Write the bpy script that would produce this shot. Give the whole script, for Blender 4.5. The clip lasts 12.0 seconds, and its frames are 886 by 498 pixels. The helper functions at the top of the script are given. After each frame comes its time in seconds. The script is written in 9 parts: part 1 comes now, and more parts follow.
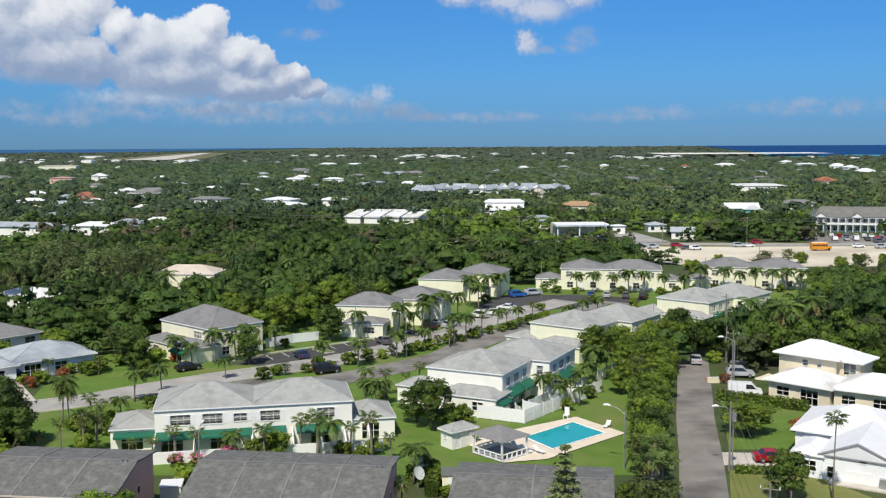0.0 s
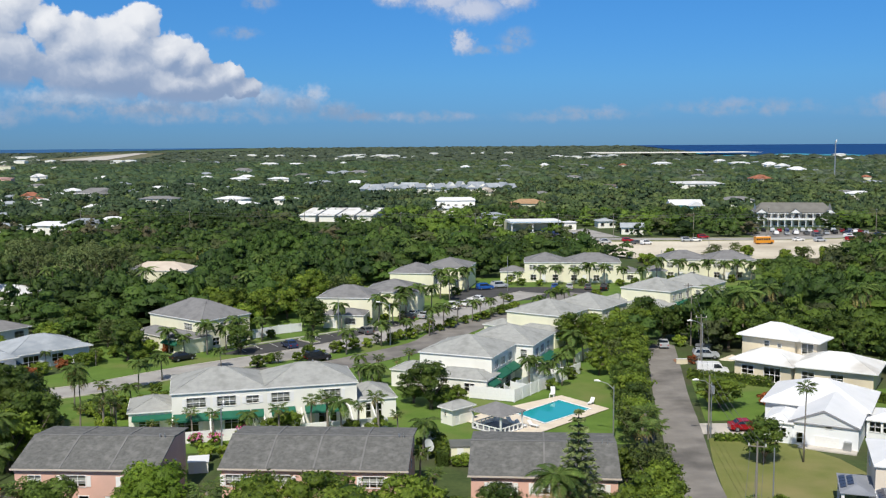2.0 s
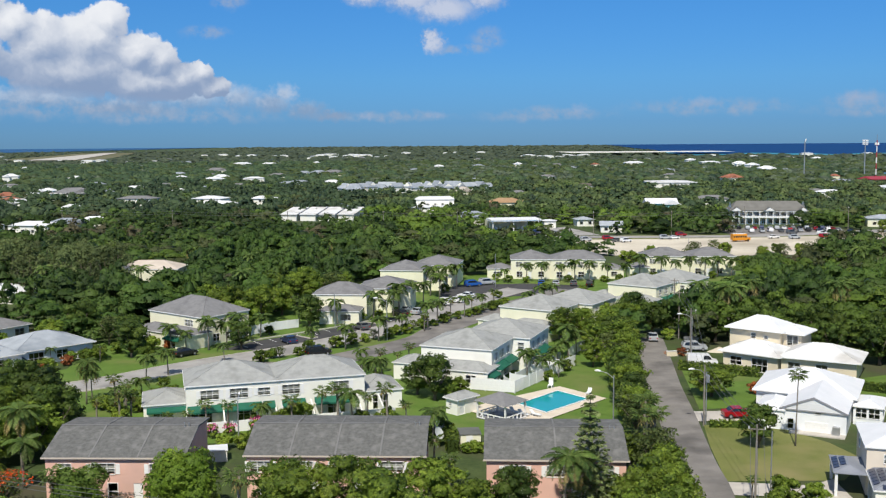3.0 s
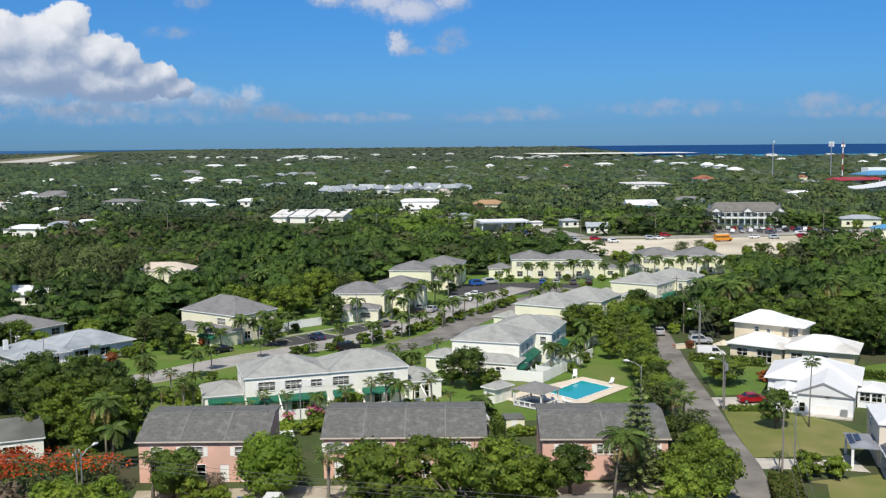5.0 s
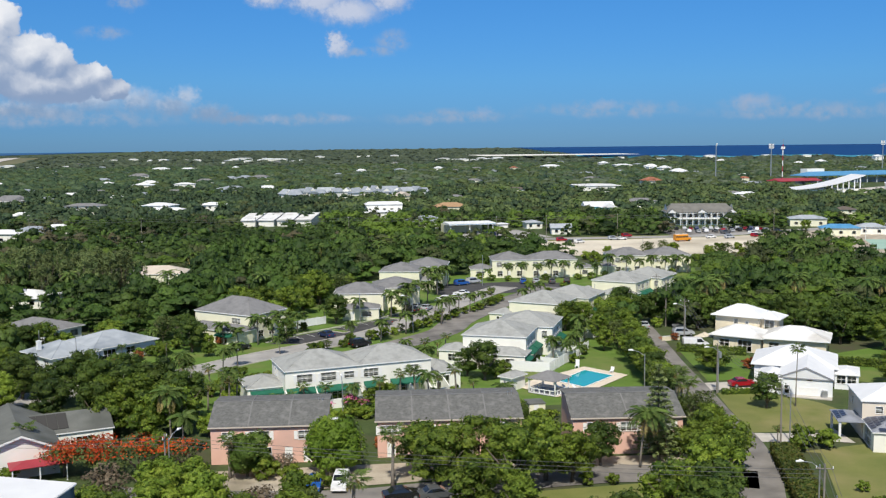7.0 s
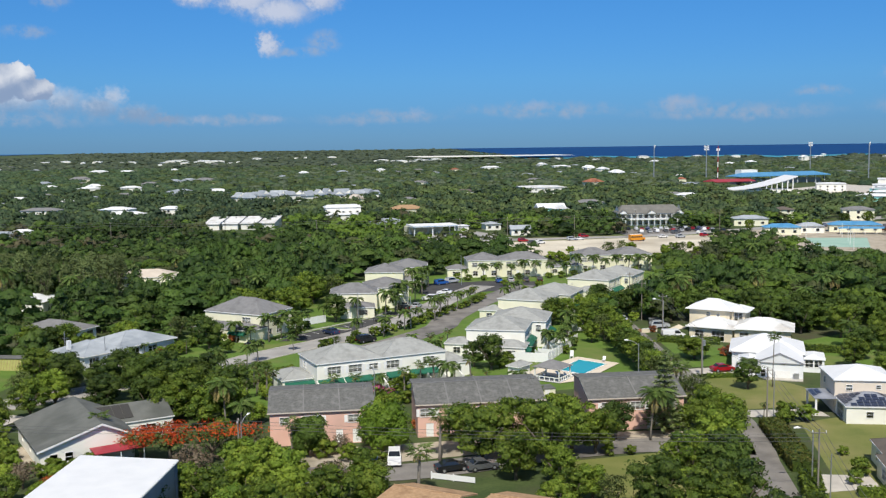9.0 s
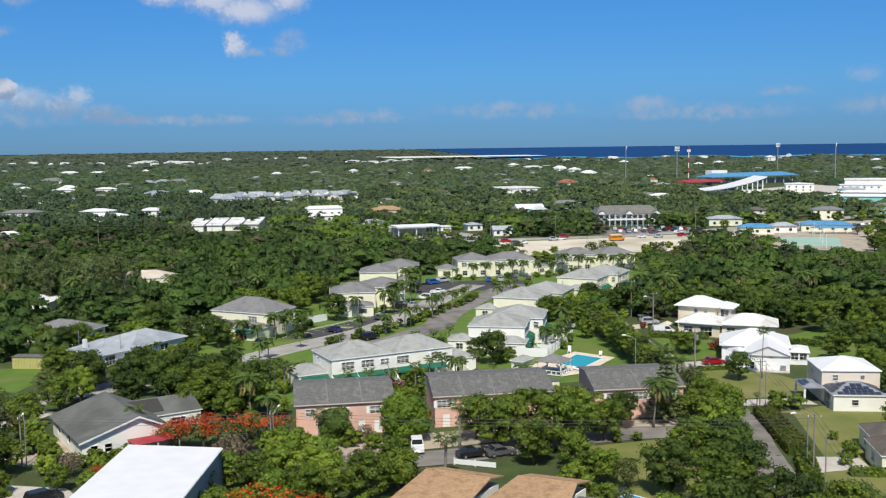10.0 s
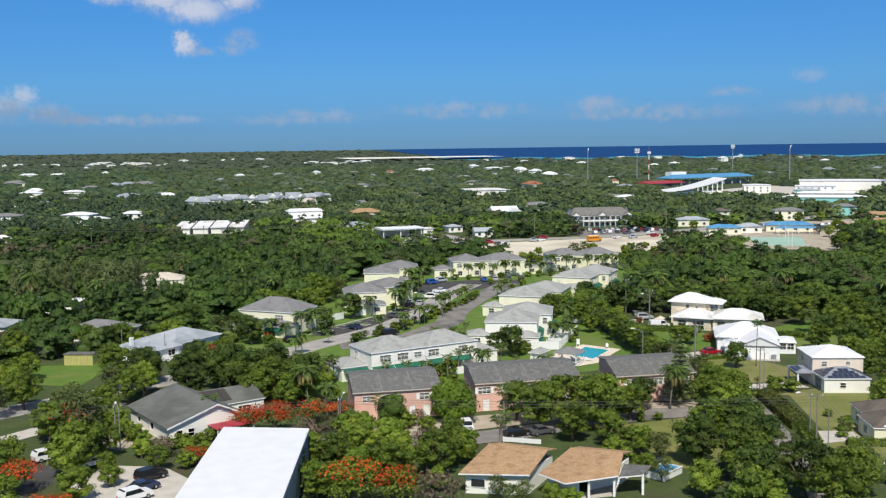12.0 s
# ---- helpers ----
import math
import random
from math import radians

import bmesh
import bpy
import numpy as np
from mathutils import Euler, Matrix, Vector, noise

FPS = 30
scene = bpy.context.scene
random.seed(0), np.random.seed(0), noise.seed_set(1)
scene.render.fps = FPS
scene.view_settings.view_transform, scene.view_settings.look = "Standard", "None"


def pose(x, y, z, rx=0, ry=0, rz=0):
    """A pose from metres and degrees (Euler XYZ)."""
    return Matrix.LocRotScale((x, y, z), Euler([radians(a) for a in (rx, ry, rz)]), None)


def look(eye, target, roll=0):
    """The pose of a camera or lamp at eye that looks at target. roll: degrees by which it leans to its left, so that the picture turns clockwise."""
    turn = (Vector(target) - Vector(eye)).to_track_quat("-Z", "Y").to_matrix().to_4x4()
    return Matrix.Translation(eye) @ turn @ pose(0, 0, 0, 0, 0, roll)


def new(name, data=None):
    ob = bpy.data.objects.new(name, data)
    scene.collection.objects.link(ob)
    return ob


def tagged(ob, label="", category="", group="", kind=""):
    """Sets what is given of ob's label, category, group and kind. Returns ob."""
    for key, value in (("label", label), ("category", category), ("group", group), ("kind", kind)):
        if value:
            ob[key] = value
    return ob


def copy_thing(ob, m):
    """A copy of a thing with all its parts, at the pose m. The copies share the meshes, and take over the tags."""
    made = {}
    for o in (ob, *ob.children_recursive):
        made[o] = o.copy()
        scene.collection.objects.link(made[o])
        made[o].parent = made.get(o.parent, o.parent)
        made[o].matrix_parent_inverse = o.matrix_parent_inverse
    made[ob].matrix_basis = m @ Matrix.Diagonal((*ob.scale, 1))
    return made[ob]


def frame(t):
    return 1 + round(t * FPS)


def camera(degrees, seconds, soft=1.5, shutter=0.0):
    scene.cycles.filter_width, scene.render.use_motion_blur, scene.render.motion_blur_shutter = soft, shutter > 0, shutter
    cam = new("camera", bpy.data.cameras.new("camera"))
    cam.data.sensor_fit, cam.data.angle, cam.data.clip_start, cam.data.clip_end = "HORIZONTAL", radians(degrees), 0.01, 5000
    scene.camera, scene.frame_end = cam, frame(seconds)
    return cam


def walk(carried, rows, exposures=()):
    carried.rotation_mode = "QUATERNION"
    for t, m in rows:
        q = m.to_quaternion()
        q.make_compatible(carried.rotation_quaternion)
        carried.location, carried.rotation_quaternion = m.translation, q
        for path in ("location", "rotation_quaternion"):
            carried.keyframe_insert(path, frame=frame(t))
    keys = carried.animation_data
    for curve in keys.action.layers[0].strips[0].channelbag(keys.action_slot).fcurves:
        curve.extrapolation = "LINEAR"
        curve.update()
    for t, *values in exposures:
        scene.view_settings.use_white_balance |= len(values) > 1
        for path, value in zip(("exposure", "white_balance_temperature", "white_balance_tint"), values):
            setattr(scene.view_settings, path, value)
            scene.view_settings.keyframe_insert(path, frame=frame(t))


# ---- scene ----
cam = camera(47.67, 12.0, soft=1.25)
# seconds, x, y, z, yaw, pitch, roll of the flight
ROWS = [
    (0.0, 0.00, 0.00, 38.00, 0.00, -5.95, 0.32),
    (0.5, -1.88, -2.30, 37.93, -0.48, -5.97, 0.33),
    (1.0, -3.87, -4.59, 37.84, -1.32, -5.98, 0.34),
    (1.5, -6.00, -6.83, 37.77, -2.46, -5.98, 0.37),
    (2.0, -8.27, -9.09, 37.72, -3.59, -5.98, 0.40),
    (2.5, -10.70, -11.37, 37.71, -4.65, -5.99, 0.42),
    (3.0, -13.29, -13.65, 37.79, -5.26, -6.02, 0.42),
    (3.5, -16.09, -15.99, 38.01, -5.61, -6.01, 0.44),
    (5.5, -28.24, -26.21, 39.29, -8.18, -5.95, 0.51),
    (6.0, -31.68, -29.11, 39.66, -9.27, -5.94, 0.54),
    (6.5, -35.51, -32.21, 40.10, -9.89, -5.93, 0.58),
    (8.5, -52.15, -45.18, 42.23, -13.48, -5.90, 0.72),
    (9.0, -56.54, -48.53, 42.74, -14.41, -5.92, 0.74),
    (9.5, -61.10, -51.87, 43.26, -15.31, -5.93, 0.75),
    (10.0, -65.74, -55.21, 43.80, -16.22, -5.93, 0.76),
    (10.5, -70.48, -58.54, 44.36, -17.09, -5.95, 0.78),
    (11.0, -75.31, -61.84, 45.00, -17.89, -5.96, 0.80),
    (11.5, -80.20, -65.06, 45.68, -18.50, -5.97, 0.82),
    (12.0, -85.10, -68.24, 46.42, -18.90, -5.96, 0.81),
]
walk(cam, [(t, pose(x, y, z, 90 + pitch, roll, yaw)) for t, x, y, z, yaw, pitch, roll in ROWS])

# ---- light ----
SUN_EL, SHADOW_AZ = 53.0, 17.0   # the shadows fall towards this bearing, clockwise from +y
sun_data = bpy.data.lights.new("sun", "SUN")
sun_data.energy, sun_data.angle, sun_data.color = 4.7, radians(0.5), (1.0, 0.94, 0.83)
sun = new("sun", sun_data)
_el, _az = radians(SUN_EL), radians(SHADOW_AZ)
to_sun = Vector((-math.sin(_az) * math.cos(_el), -math.cos(_az) * math.cos(_el), math.sin(_el)))
sun.matrix_world = look(to_sun * 300, (0, 0, 0))
world = bpy.data.worlds.new("sky")
scene.world = world
world.use_nodes = True
wn, wl = world.node_tree.nodes, world.node_tree.links


def wmath(op, a, b=None, clamp=False):
    n = wn.new("ShaderNodeMath")
    n.operation, n.use_clamp = op, clamp
    for i, v in enumerate((a, b)):
        if v is None:
            continue
        if isinstance(v, (int, float)):
            n.inputs[i].default_value = v
        else:
            wl.new(v, n.inputs[i])
    return n.outputs[0]


def wmix(fac, a, b):
    n = wn.new("ShaderNodeMix")
    n.data_type = "RGBA"
    for i, v in ((0, fac), (6, a), (7, b)):
        if isinstance(v, tuple):
            n.inputs[i].default_value = (*v, 1)
        elif isinstance(v, (int, float)):
            n.inputs[i].default_value = v
        else:
            wl.new(v, n.inputs[i])
    return n.outputs[2]


def wramp(v, lo, hi):
    n = wn.new("ShaderNodeMapRange")
    n.interpolation_type = "SMOOTHSTEP"
    n.inputs[1].default_value, n.inputs[2].default_value = lo, hi
    wl.new(v, n.inputs[0])
    return n.outputs[0]


sky = wn.new("ShaderNodeTexSky")
sky.sky_type, sky.sun_disc = "NISHITA", False
sky.sun_elevation, sky.sun_rotation = radians(SUN_EL), radians(SHADOW_AZ + 180)
sky.air_density, sky.dust_density, sky.ozone_density = 1.0, 0.2, 3.0
tc = wn.new("ShaderNodeTexCoord")
sep = wn.new("ShaderNodeSeparateXYZ")
wl.new(tc.outputs["Generated"], sep.inputs[0])
# bearing and height in degrees
bear = wmath("MULTIPLY", wmath("ARCTAN2", sep.outputs[0], sep.outputs[1]), 57.2958)
elev = wmath("MULTIPLY", wmath("ARCSINE", sep.outputs[2]), 57.2958)
# the clear tropical air is bluer than the model's haze near the horizon
tint = wn.new("ShaderNodeValToRGB")
te = tint.color_ramp.elements
te[0].position, te[0].color = 0.0, (0.185, 0.42, 0.915, 1)
te[1].position, te[1].color = 1.0, (1.05, 1.0, 0.95, 1)
for p, c in ((0.02, (0.18, 0.42, 0.915)), (0.06, (0.215, 0.513, 0.96)), (0.14, (0.22, 0.58, 1.02)), (0.24, (0.6, 0.85, 1.25)), (0.4, (1.0, 1.0, 1.0))):
    e = te.new(p)
    e.color = (*c, 1)
wl.new(wmath("DIVIDE", elev, 60.0, True), tint.inputs[0])
mul = wn.new("ShaderNodeMix")
mul.data_type, mul.blend_type, mul.inputs[0].default_value = "RGBA", "MULTIPLY", 1.0
wl.new(sky.outputs[0], mul.inputs[6]), wl.new(tint.outputs[0], mul.inputs[7])
clear = mul.outputs[2]

# clouds: heaps of soft lobes, ragged by noise, over bearing and height
comb = wn.new("ShaderNodeCombineXYZ")
wl.new(bear, comb.inputs[0]), wl.new(elev, comb.inputs[1])
warp = wn.new("ShaderNodeTexNoise")
warp.inputs["Scale"].default_value, warp.inputs["Detail"].default_value, warp.inputs["Roughness"].default_value = 0.9, 6, 0.55
wl.new(comb.outputs[0], warp.inputs["Vector"])
wsub = wn.new("ShaderNodeVectorMath")
wsub.operation = "SUBTRACT"
wsub.inputs[1].default_value = (0.5, 0.5, 0.5)
wl.new(warp.outputs["Color"], wsub.inputs[0])
wsc = wn.new("ShaderNodeVectorMath")
wsc.operation = "MULTIPLY"
wsc.inputs[1].default_value = (1.1, 1.0, 0)
wl.new(wsub.outputs[0], wsc.inputs[0])
wad = wn.new("ShaderNodeVectorMath")
wl.new(comb.outputs[0], wad.inputs[0]), wl.new(wsc.outputs[0], wad.inputs[1])


def lobes(rows, vec):
    """The union of round lobes (bearing, height, half-width, half-height): 1 in the middle, 0 at the rim."""
    best = None
    for b, e, rx, ry in rows:
        s = wn.new("ShaderNodeVectorMath")
        s.operation = "SUBTRACT"
        s.inputs[1].default_value = (b, e, 0)
        wl.new(vec, s.inputs[0])
        d = wn.new("ShaderNodeVectorMath")
        d.operation = "MULTIPLY"
        d.inputs[1].default_value = (1 / rx, 1 / ry, 0)
        wl.new(s.outputs[0], d.inputs[0])
        q = wn.new("ShaderNodeVectorMath")
        q.operation = "LENGTH"
        wl.new(d.outputs[0], q.inputs[0])
        v = wmath("SUBTRACT", 1.0, q.outputs["Value"])
        best = v if best is None else wmath("MAXIMUM", best, v)
    return best


HEAP = [(-12.9, 6.7, 1.25, 1.15), (-14.0, 5.6, 1.8, 1.6), (-16.2, 5.4, 2.0, 1.6), (-17.6, 6.3, 1.3, 1.2), (-19.4, 7.6, 1.7, 2.0), (-21.0, 6.8, 2.4, 2.0), (-24.0, 6.4, 2.8, 2.4), (-28, 7, 3.5, 3.2), (-23.5, 7.8, 2.6, 1.8), (-11.4, 5.0, 1.5, 1.3), (-10.3, 4.5, 1.4, 1.2), (-9.2, 3.7, 1.5, 1.0), (-8.1, 3.9, 0.9, 0.85), (-7.6, 3.2, 1.2, 0.7), (-14.5, 3.9, 4.0, 1.5), (-20.5, 4.6, 4.0, 1.8), (-11.0, 3.3, 3.0, 1.1), (-33, 6, 4, 4)]
PUFF = [(3.6, 8.0, 2.3, 0.95), (0.9, 8.2, 1.5, 0.75), (5.4, 7.5, 2.6, 1.05), (7.6, 8.1, 1.7, 0.95), (4.75, 5.6, 0.85, 0.85), (4.6, 6.0, 0.6, 0.5)]
LOW = [(-8.6, 2.6, 2.6, 1.0), (-6.2, 2.6, 1.8, 0.95), (-4.4, 2.3, 1.8, 0.9), (-3.6, 2.8, 1.0, 0.75), (-2.4, 1.9, 1.6, 0.7), (-12.0, 2.1, 4.0, 0.7), (-16.5, 2.6, 5.0, 0.7), (-1.0, 1.6, 1.6, 0.4)]
TUFT = [(38.8, 3.4, 1.3, 0.55), (12.9, 1.85, 0.9, 0.36), (4.9, 1.6, 0.8, 0.34), (1.0, 1.6, 0.7, 0.3), (-20.2, 1.7, 0.9, 0.45), (-22.6, 1.6, 0.8, 0.35), (19.7, 2.2, 1.0, 0.35), (27.6, 2.2, 1.6, 0.5)]
WISP = [(7.8, 5.9, 1.3, 0.7), (7.1, 5.3, 1.2, 0.5), (5.8, 5.2, 1.2, 0.35), (-6.4, 7.7, 1.2, 0.6), (-7.8, 6.1, 1.6, 0.5), (27.8, 2.1, 2.6, 0.6), (34.8, 2.6, 2.0, 0.4), (-20.5, 1.5, 3.0, 0.6), (-10, 1.6, 8.0, 0.6), (20.0, 1.9, 6.0, 0.6), (30.5, 1.6, 7.0, 0.6), (41, 1.8, 5.0, 0.8), (11, 1.6, 5.0, 0.5), (-16, 1.9, 8.0, 0.7), (2, 1.5, 5.0, 0.45), (-24, 2.0, 4.0, 0.7)]
def shifted(vec, off):
    n = wn.new("ShaderNodeVectorMath")
    n.inputs[1].default_value = off
    wl.new(vec, n.inputs[0])
    return n.outputs[0]


def billow(vec, scale, smooth=0.6):
    n = wn.new("ShaderNodeTexVoronoi")
    n.feature, n.inputs["Scale"].default_value, n.inputs["Smoothness"].default_value = "SMOOTH_F1", scale, smooth
    wl.new(vec, n.inputs["Vector"])
    return wmath("SUBTRACT", 1.0, n.outputs["Distance"])


def body(rows, vec):
    """How deep inside a cloud a direction lies: its lobes, with billows upon them."""
    b = wmath("MULTIPLY", wmath("SUBTRACT", billow(vec, 0.75), 0.5), 0.42)
    b = wmath("ADD", b, wmath("MULTIPLY", wmath("SUBTRACT", billow(vec, 1.9), 0.5), 0.2))
    b = wmath("ADD", b, wmath("MULTIPLY", wmath("SUBTRACT", billow(vec, 4.2, 0.4), 0.5), 0.11))
    return wmath("ADD", lobes(rows, vec), b)


V = wad.outputs[0]
heap = body(HEAP, V)
above = body(HEAP, shifted(V, (-0.4, 0.55, 0)))
# small clouds are frayed at a finer scale
fray = wn.new("ShaderNodeTexNoise")
fray.inputs["Scale"].default_value, fray.inputs["Detail"].default_value, fray.inputs["Roughness"].default_value = 2.6, 5, 0.6
wl.new(comb.outputs[0], fray.inputs["Vector"])
fsub, fmul, fadd = wn.new("ShaderNodeVectorMath"), wn.new("ShaderNodeVectorMath"), wn.new("ShaderNodeVectorMath")
fsub.operation, fsub.inputs[1].default_value = "SUBTRACT", (0.5, 0.5, 0.5)
fmul.operation, fmul.inputs[1].default_value = "MULTIPLY", (1.5, 0.75, 0)
wl.new(fray.outputs["Color"], fsub.inputs[0]), wl.new(fsub.outputs[0], fmul.inputs[0])
wl.new(comb.outputs[0], fadd.inputs[0]), wl.new(fmul.outputs[0], fadd.inputs[1])
puff = lobes(PUFF, fadd.outputs[0])
tuft = lobes(TUFT, fadd.outputs[0])
low = lobes(LOW, fadd.outputs[0])
wisp = lobes(WISP, V)
fine = wn.new("ShaderNodeTexNoise")
fine.inputs["Scale"].default_value, fine.inputs["Detail"].default_value, fine.inputs["Roughness"].default_value = 1.3, 6, 0.6
wl.new(comb.outputs[0], fine.inputs["Vector"])
# the sun side of every billow is bright, the lee side and the flat base grey-blue
side = wmath("SUBTRACT", heap, above)
# the flat base slopes down with distance towards the east
over = wmath("SUBTRACT", elev, wmath("SUBTRACT", 1.1, wmath("MULTIPLY", bear, 0.1)))
lit = wmath("ADD", wmath("MULTIPLY", side, 0.95), wmath("MULTIPLY", wramp(over, 0.2, 4.4), 0.8))
ccol = wmix(wramp(lit, -0.3, 1.5), (2.55, 3.5, 5.3), (8.5, 8.7, 9.1))
heapmask = wramp(heap, 0.02, 0.2)
basefade = wramp(over, -0.25, 0.55)
heapmask = wmath("MULTIPLY", heapmask, wmath("ADD", 0.22, wmath("MULTIPLY", basefade, 0.78)))
puffcol = wmix(wramp(wmath("ADD", puff, wmath("MULTIPLY", wmath("SUBTRACT", fine.outputs["Fac"], 0.5), 1.6)), 0.1, 0.9), (3.9, 4.6, 6.2), (6.5, 6.7, 7.5))
puffmask = wmath("MAXIMUM", wmath("MULTIPLY", wramp(puff, -0.05, 0.75), 0.78), wmath("MULTIPLY", wramp(tuft, 0.0, 1.0), 0.42))
wispmask = wmath("MULTIPLY", wmath("MULTIPLY", wramp(wisp, 0.0, 0.8), wramp(fine.outputs["Fac"], 0.3, 0.65)), 0.65)
# broken cloud above the view, unseen, added to whiten the light in the shade
high = wn.new("ShaderNodeTexNoise")
high.inputs["Scale"].default_value, high.inputs["Detail"].default_value = 3.0, 5
wl.new(tc.outputs["Generated"], high.inputs["Vector"])
clear = wmix(wmath("MULTIPLY", wramp(elev, 14.0, 30.0), wmath("MULTIPLY", wramp(high.outputs["Fac"], 0.45, 0.7), 0.2)), clear, (6.0, 6.1, 6.2))
c1 = wmix(wispmask, clear, (3.4, 4.2, 5.6))
lowcol = wmix(wramp(wmath("ADD", elev, wmath("MULTIPLY", fine.outputs["Fac"], 2.6)), 3.0, 4.6), (2.9, 3.5, 4.8), (6.6, 6.8, 7.4))
c1 = wmix(wmath("MULTIPLY", wramp(low, 0.0, 0.9), 0.6), c1, lowcol)
c2 = wmix(puffmask, c1, puffcol)
c3 = wmix(heapmask, c2, ccol)
wn["Background"].inputs["Strength"].default_value = 0.1
wl.new(c3, wn["Background"].inputs["Color"])

# ---- materials ----
def mat(name):
    m = bpy.data.materials.new(name)
    m.use_nodes = True
    n, l = m.node_tree.nodes, m.node_tree.links
    return m, n, l, n["Principled BSDF"]


def rgba(c):
    return (c[0], c[1], c[2], 1.0)


def surface(name, a, b, scale=1.0, rough=0.85, bump=0.2, fine=14.0, metal=0.0, stain=None, streak=1.0, spec=0.3, vary=0.0):
    """Two-scale mottling between colours a and b in metres, fine relief, an optional stain colour, and an optional change from object to object."""
    m, n, l, p = mat(name)
    tc = n.new("ShaderNodeTexCoord")
    mp = n.new("ShaderNodeMapping")
    mp.inputs["Scale"].default_value = (1, 1, streak)
    l.new(tc.outputs["Object"], mp.inputs["Vector"])
    big = n.new("ShaderNodeTexNoise")
    big.inputs["Scale"].default_value, big.inputs["Detail"].default_value = scale, 5
    sm = n.new("ShaderNodeTexNoise")
    sm.inputs["Scale"].default_value, sm.inputs["Detail"].default_value = fine, 3
    for t in (big, sm):
        l.new(mp.outputs[0], t.inputs["Vector"])
    add = n.new("ShaderNodeMix")
    add.data_type, add.inputs[0].default_value = "FLOAT", 0.35
    l.new(big.outputs["Fac"], add.inputs[2]), l.new(sm.outputs["Fac"], add.inputs[3])
    ramp = n.new("ShaderNodeValToRGB")
    ramp.color_ramp.elements[0].position, ramp.color_ramp.elements[1].position = 0.33, 0.67
    ramp.color_ramp.elements[0].color, ramp.color_ramp.elements[1].color = rgba(a), rgba(b)
    l.new(add.outputs[0], ramp.inputs[0])
    out = ramp.outputs[0]
    if stain:
        st = n.new("ShaderNodeTexNoise")
        st.inputs["Scale"].default_value, st.inputs["Detail"].default_value = scale * 0.35, 7
        l.new(tc.outputs["Object"], st.inputs["Vector"])
        sr = n.new("ShaderNodeValToRGB")
        sr.color_ramp.elements[0].position, sr.color_ramp.elements[1].position = 0.5, 0.72
        mx = n.new("ShaderNodeMix")
        mx.data_type = "RGBA"
        l.new(st.outputs["Fac"], sr.inputs[0]), l.new(sr.outputs[0], mx.inputs[0])
        l.new(out, mx.inputs[6])
        mx.inputs[7].default_value = rgba(stain)
        out = mx.outputs[2]
    if vary:
        oi, hs, mr = n.new("ShaderNodeObjectInfo"), n.new("ShaderNodeHueSaturation"), n.new("ShaderNodeMapRange")
        mr.inputs[3].default_value, mr.inputs[4].default_value = 1 - vary, 1 + vary
        l.new(oi.outputs["Random"], mr.inputs[0]), l.new(mr.outputs[0], hs.inputs["Value"]), l.new(out, hs.inputs["Color"])
        out = hs.outputs[0]
    l.new(out, p.inputs["Base Color"])
    p.inputs["Roughness"].default_value, p.inputs["Metallic"].default_value = rough, metal
    p.inputs["Specular IOR Level"].default_value = spec
    if bump:
        bn = n.new("ShaderNodeBump")
        bn.inputs["Strength"].default_value, bn.inputs["Distance"].default_value = bump, 0.05
        l.new(add.outputs[0], bn.inputs["Height"]), l.new(bn.outputs[0], p.inputs["Normal"])
    return m


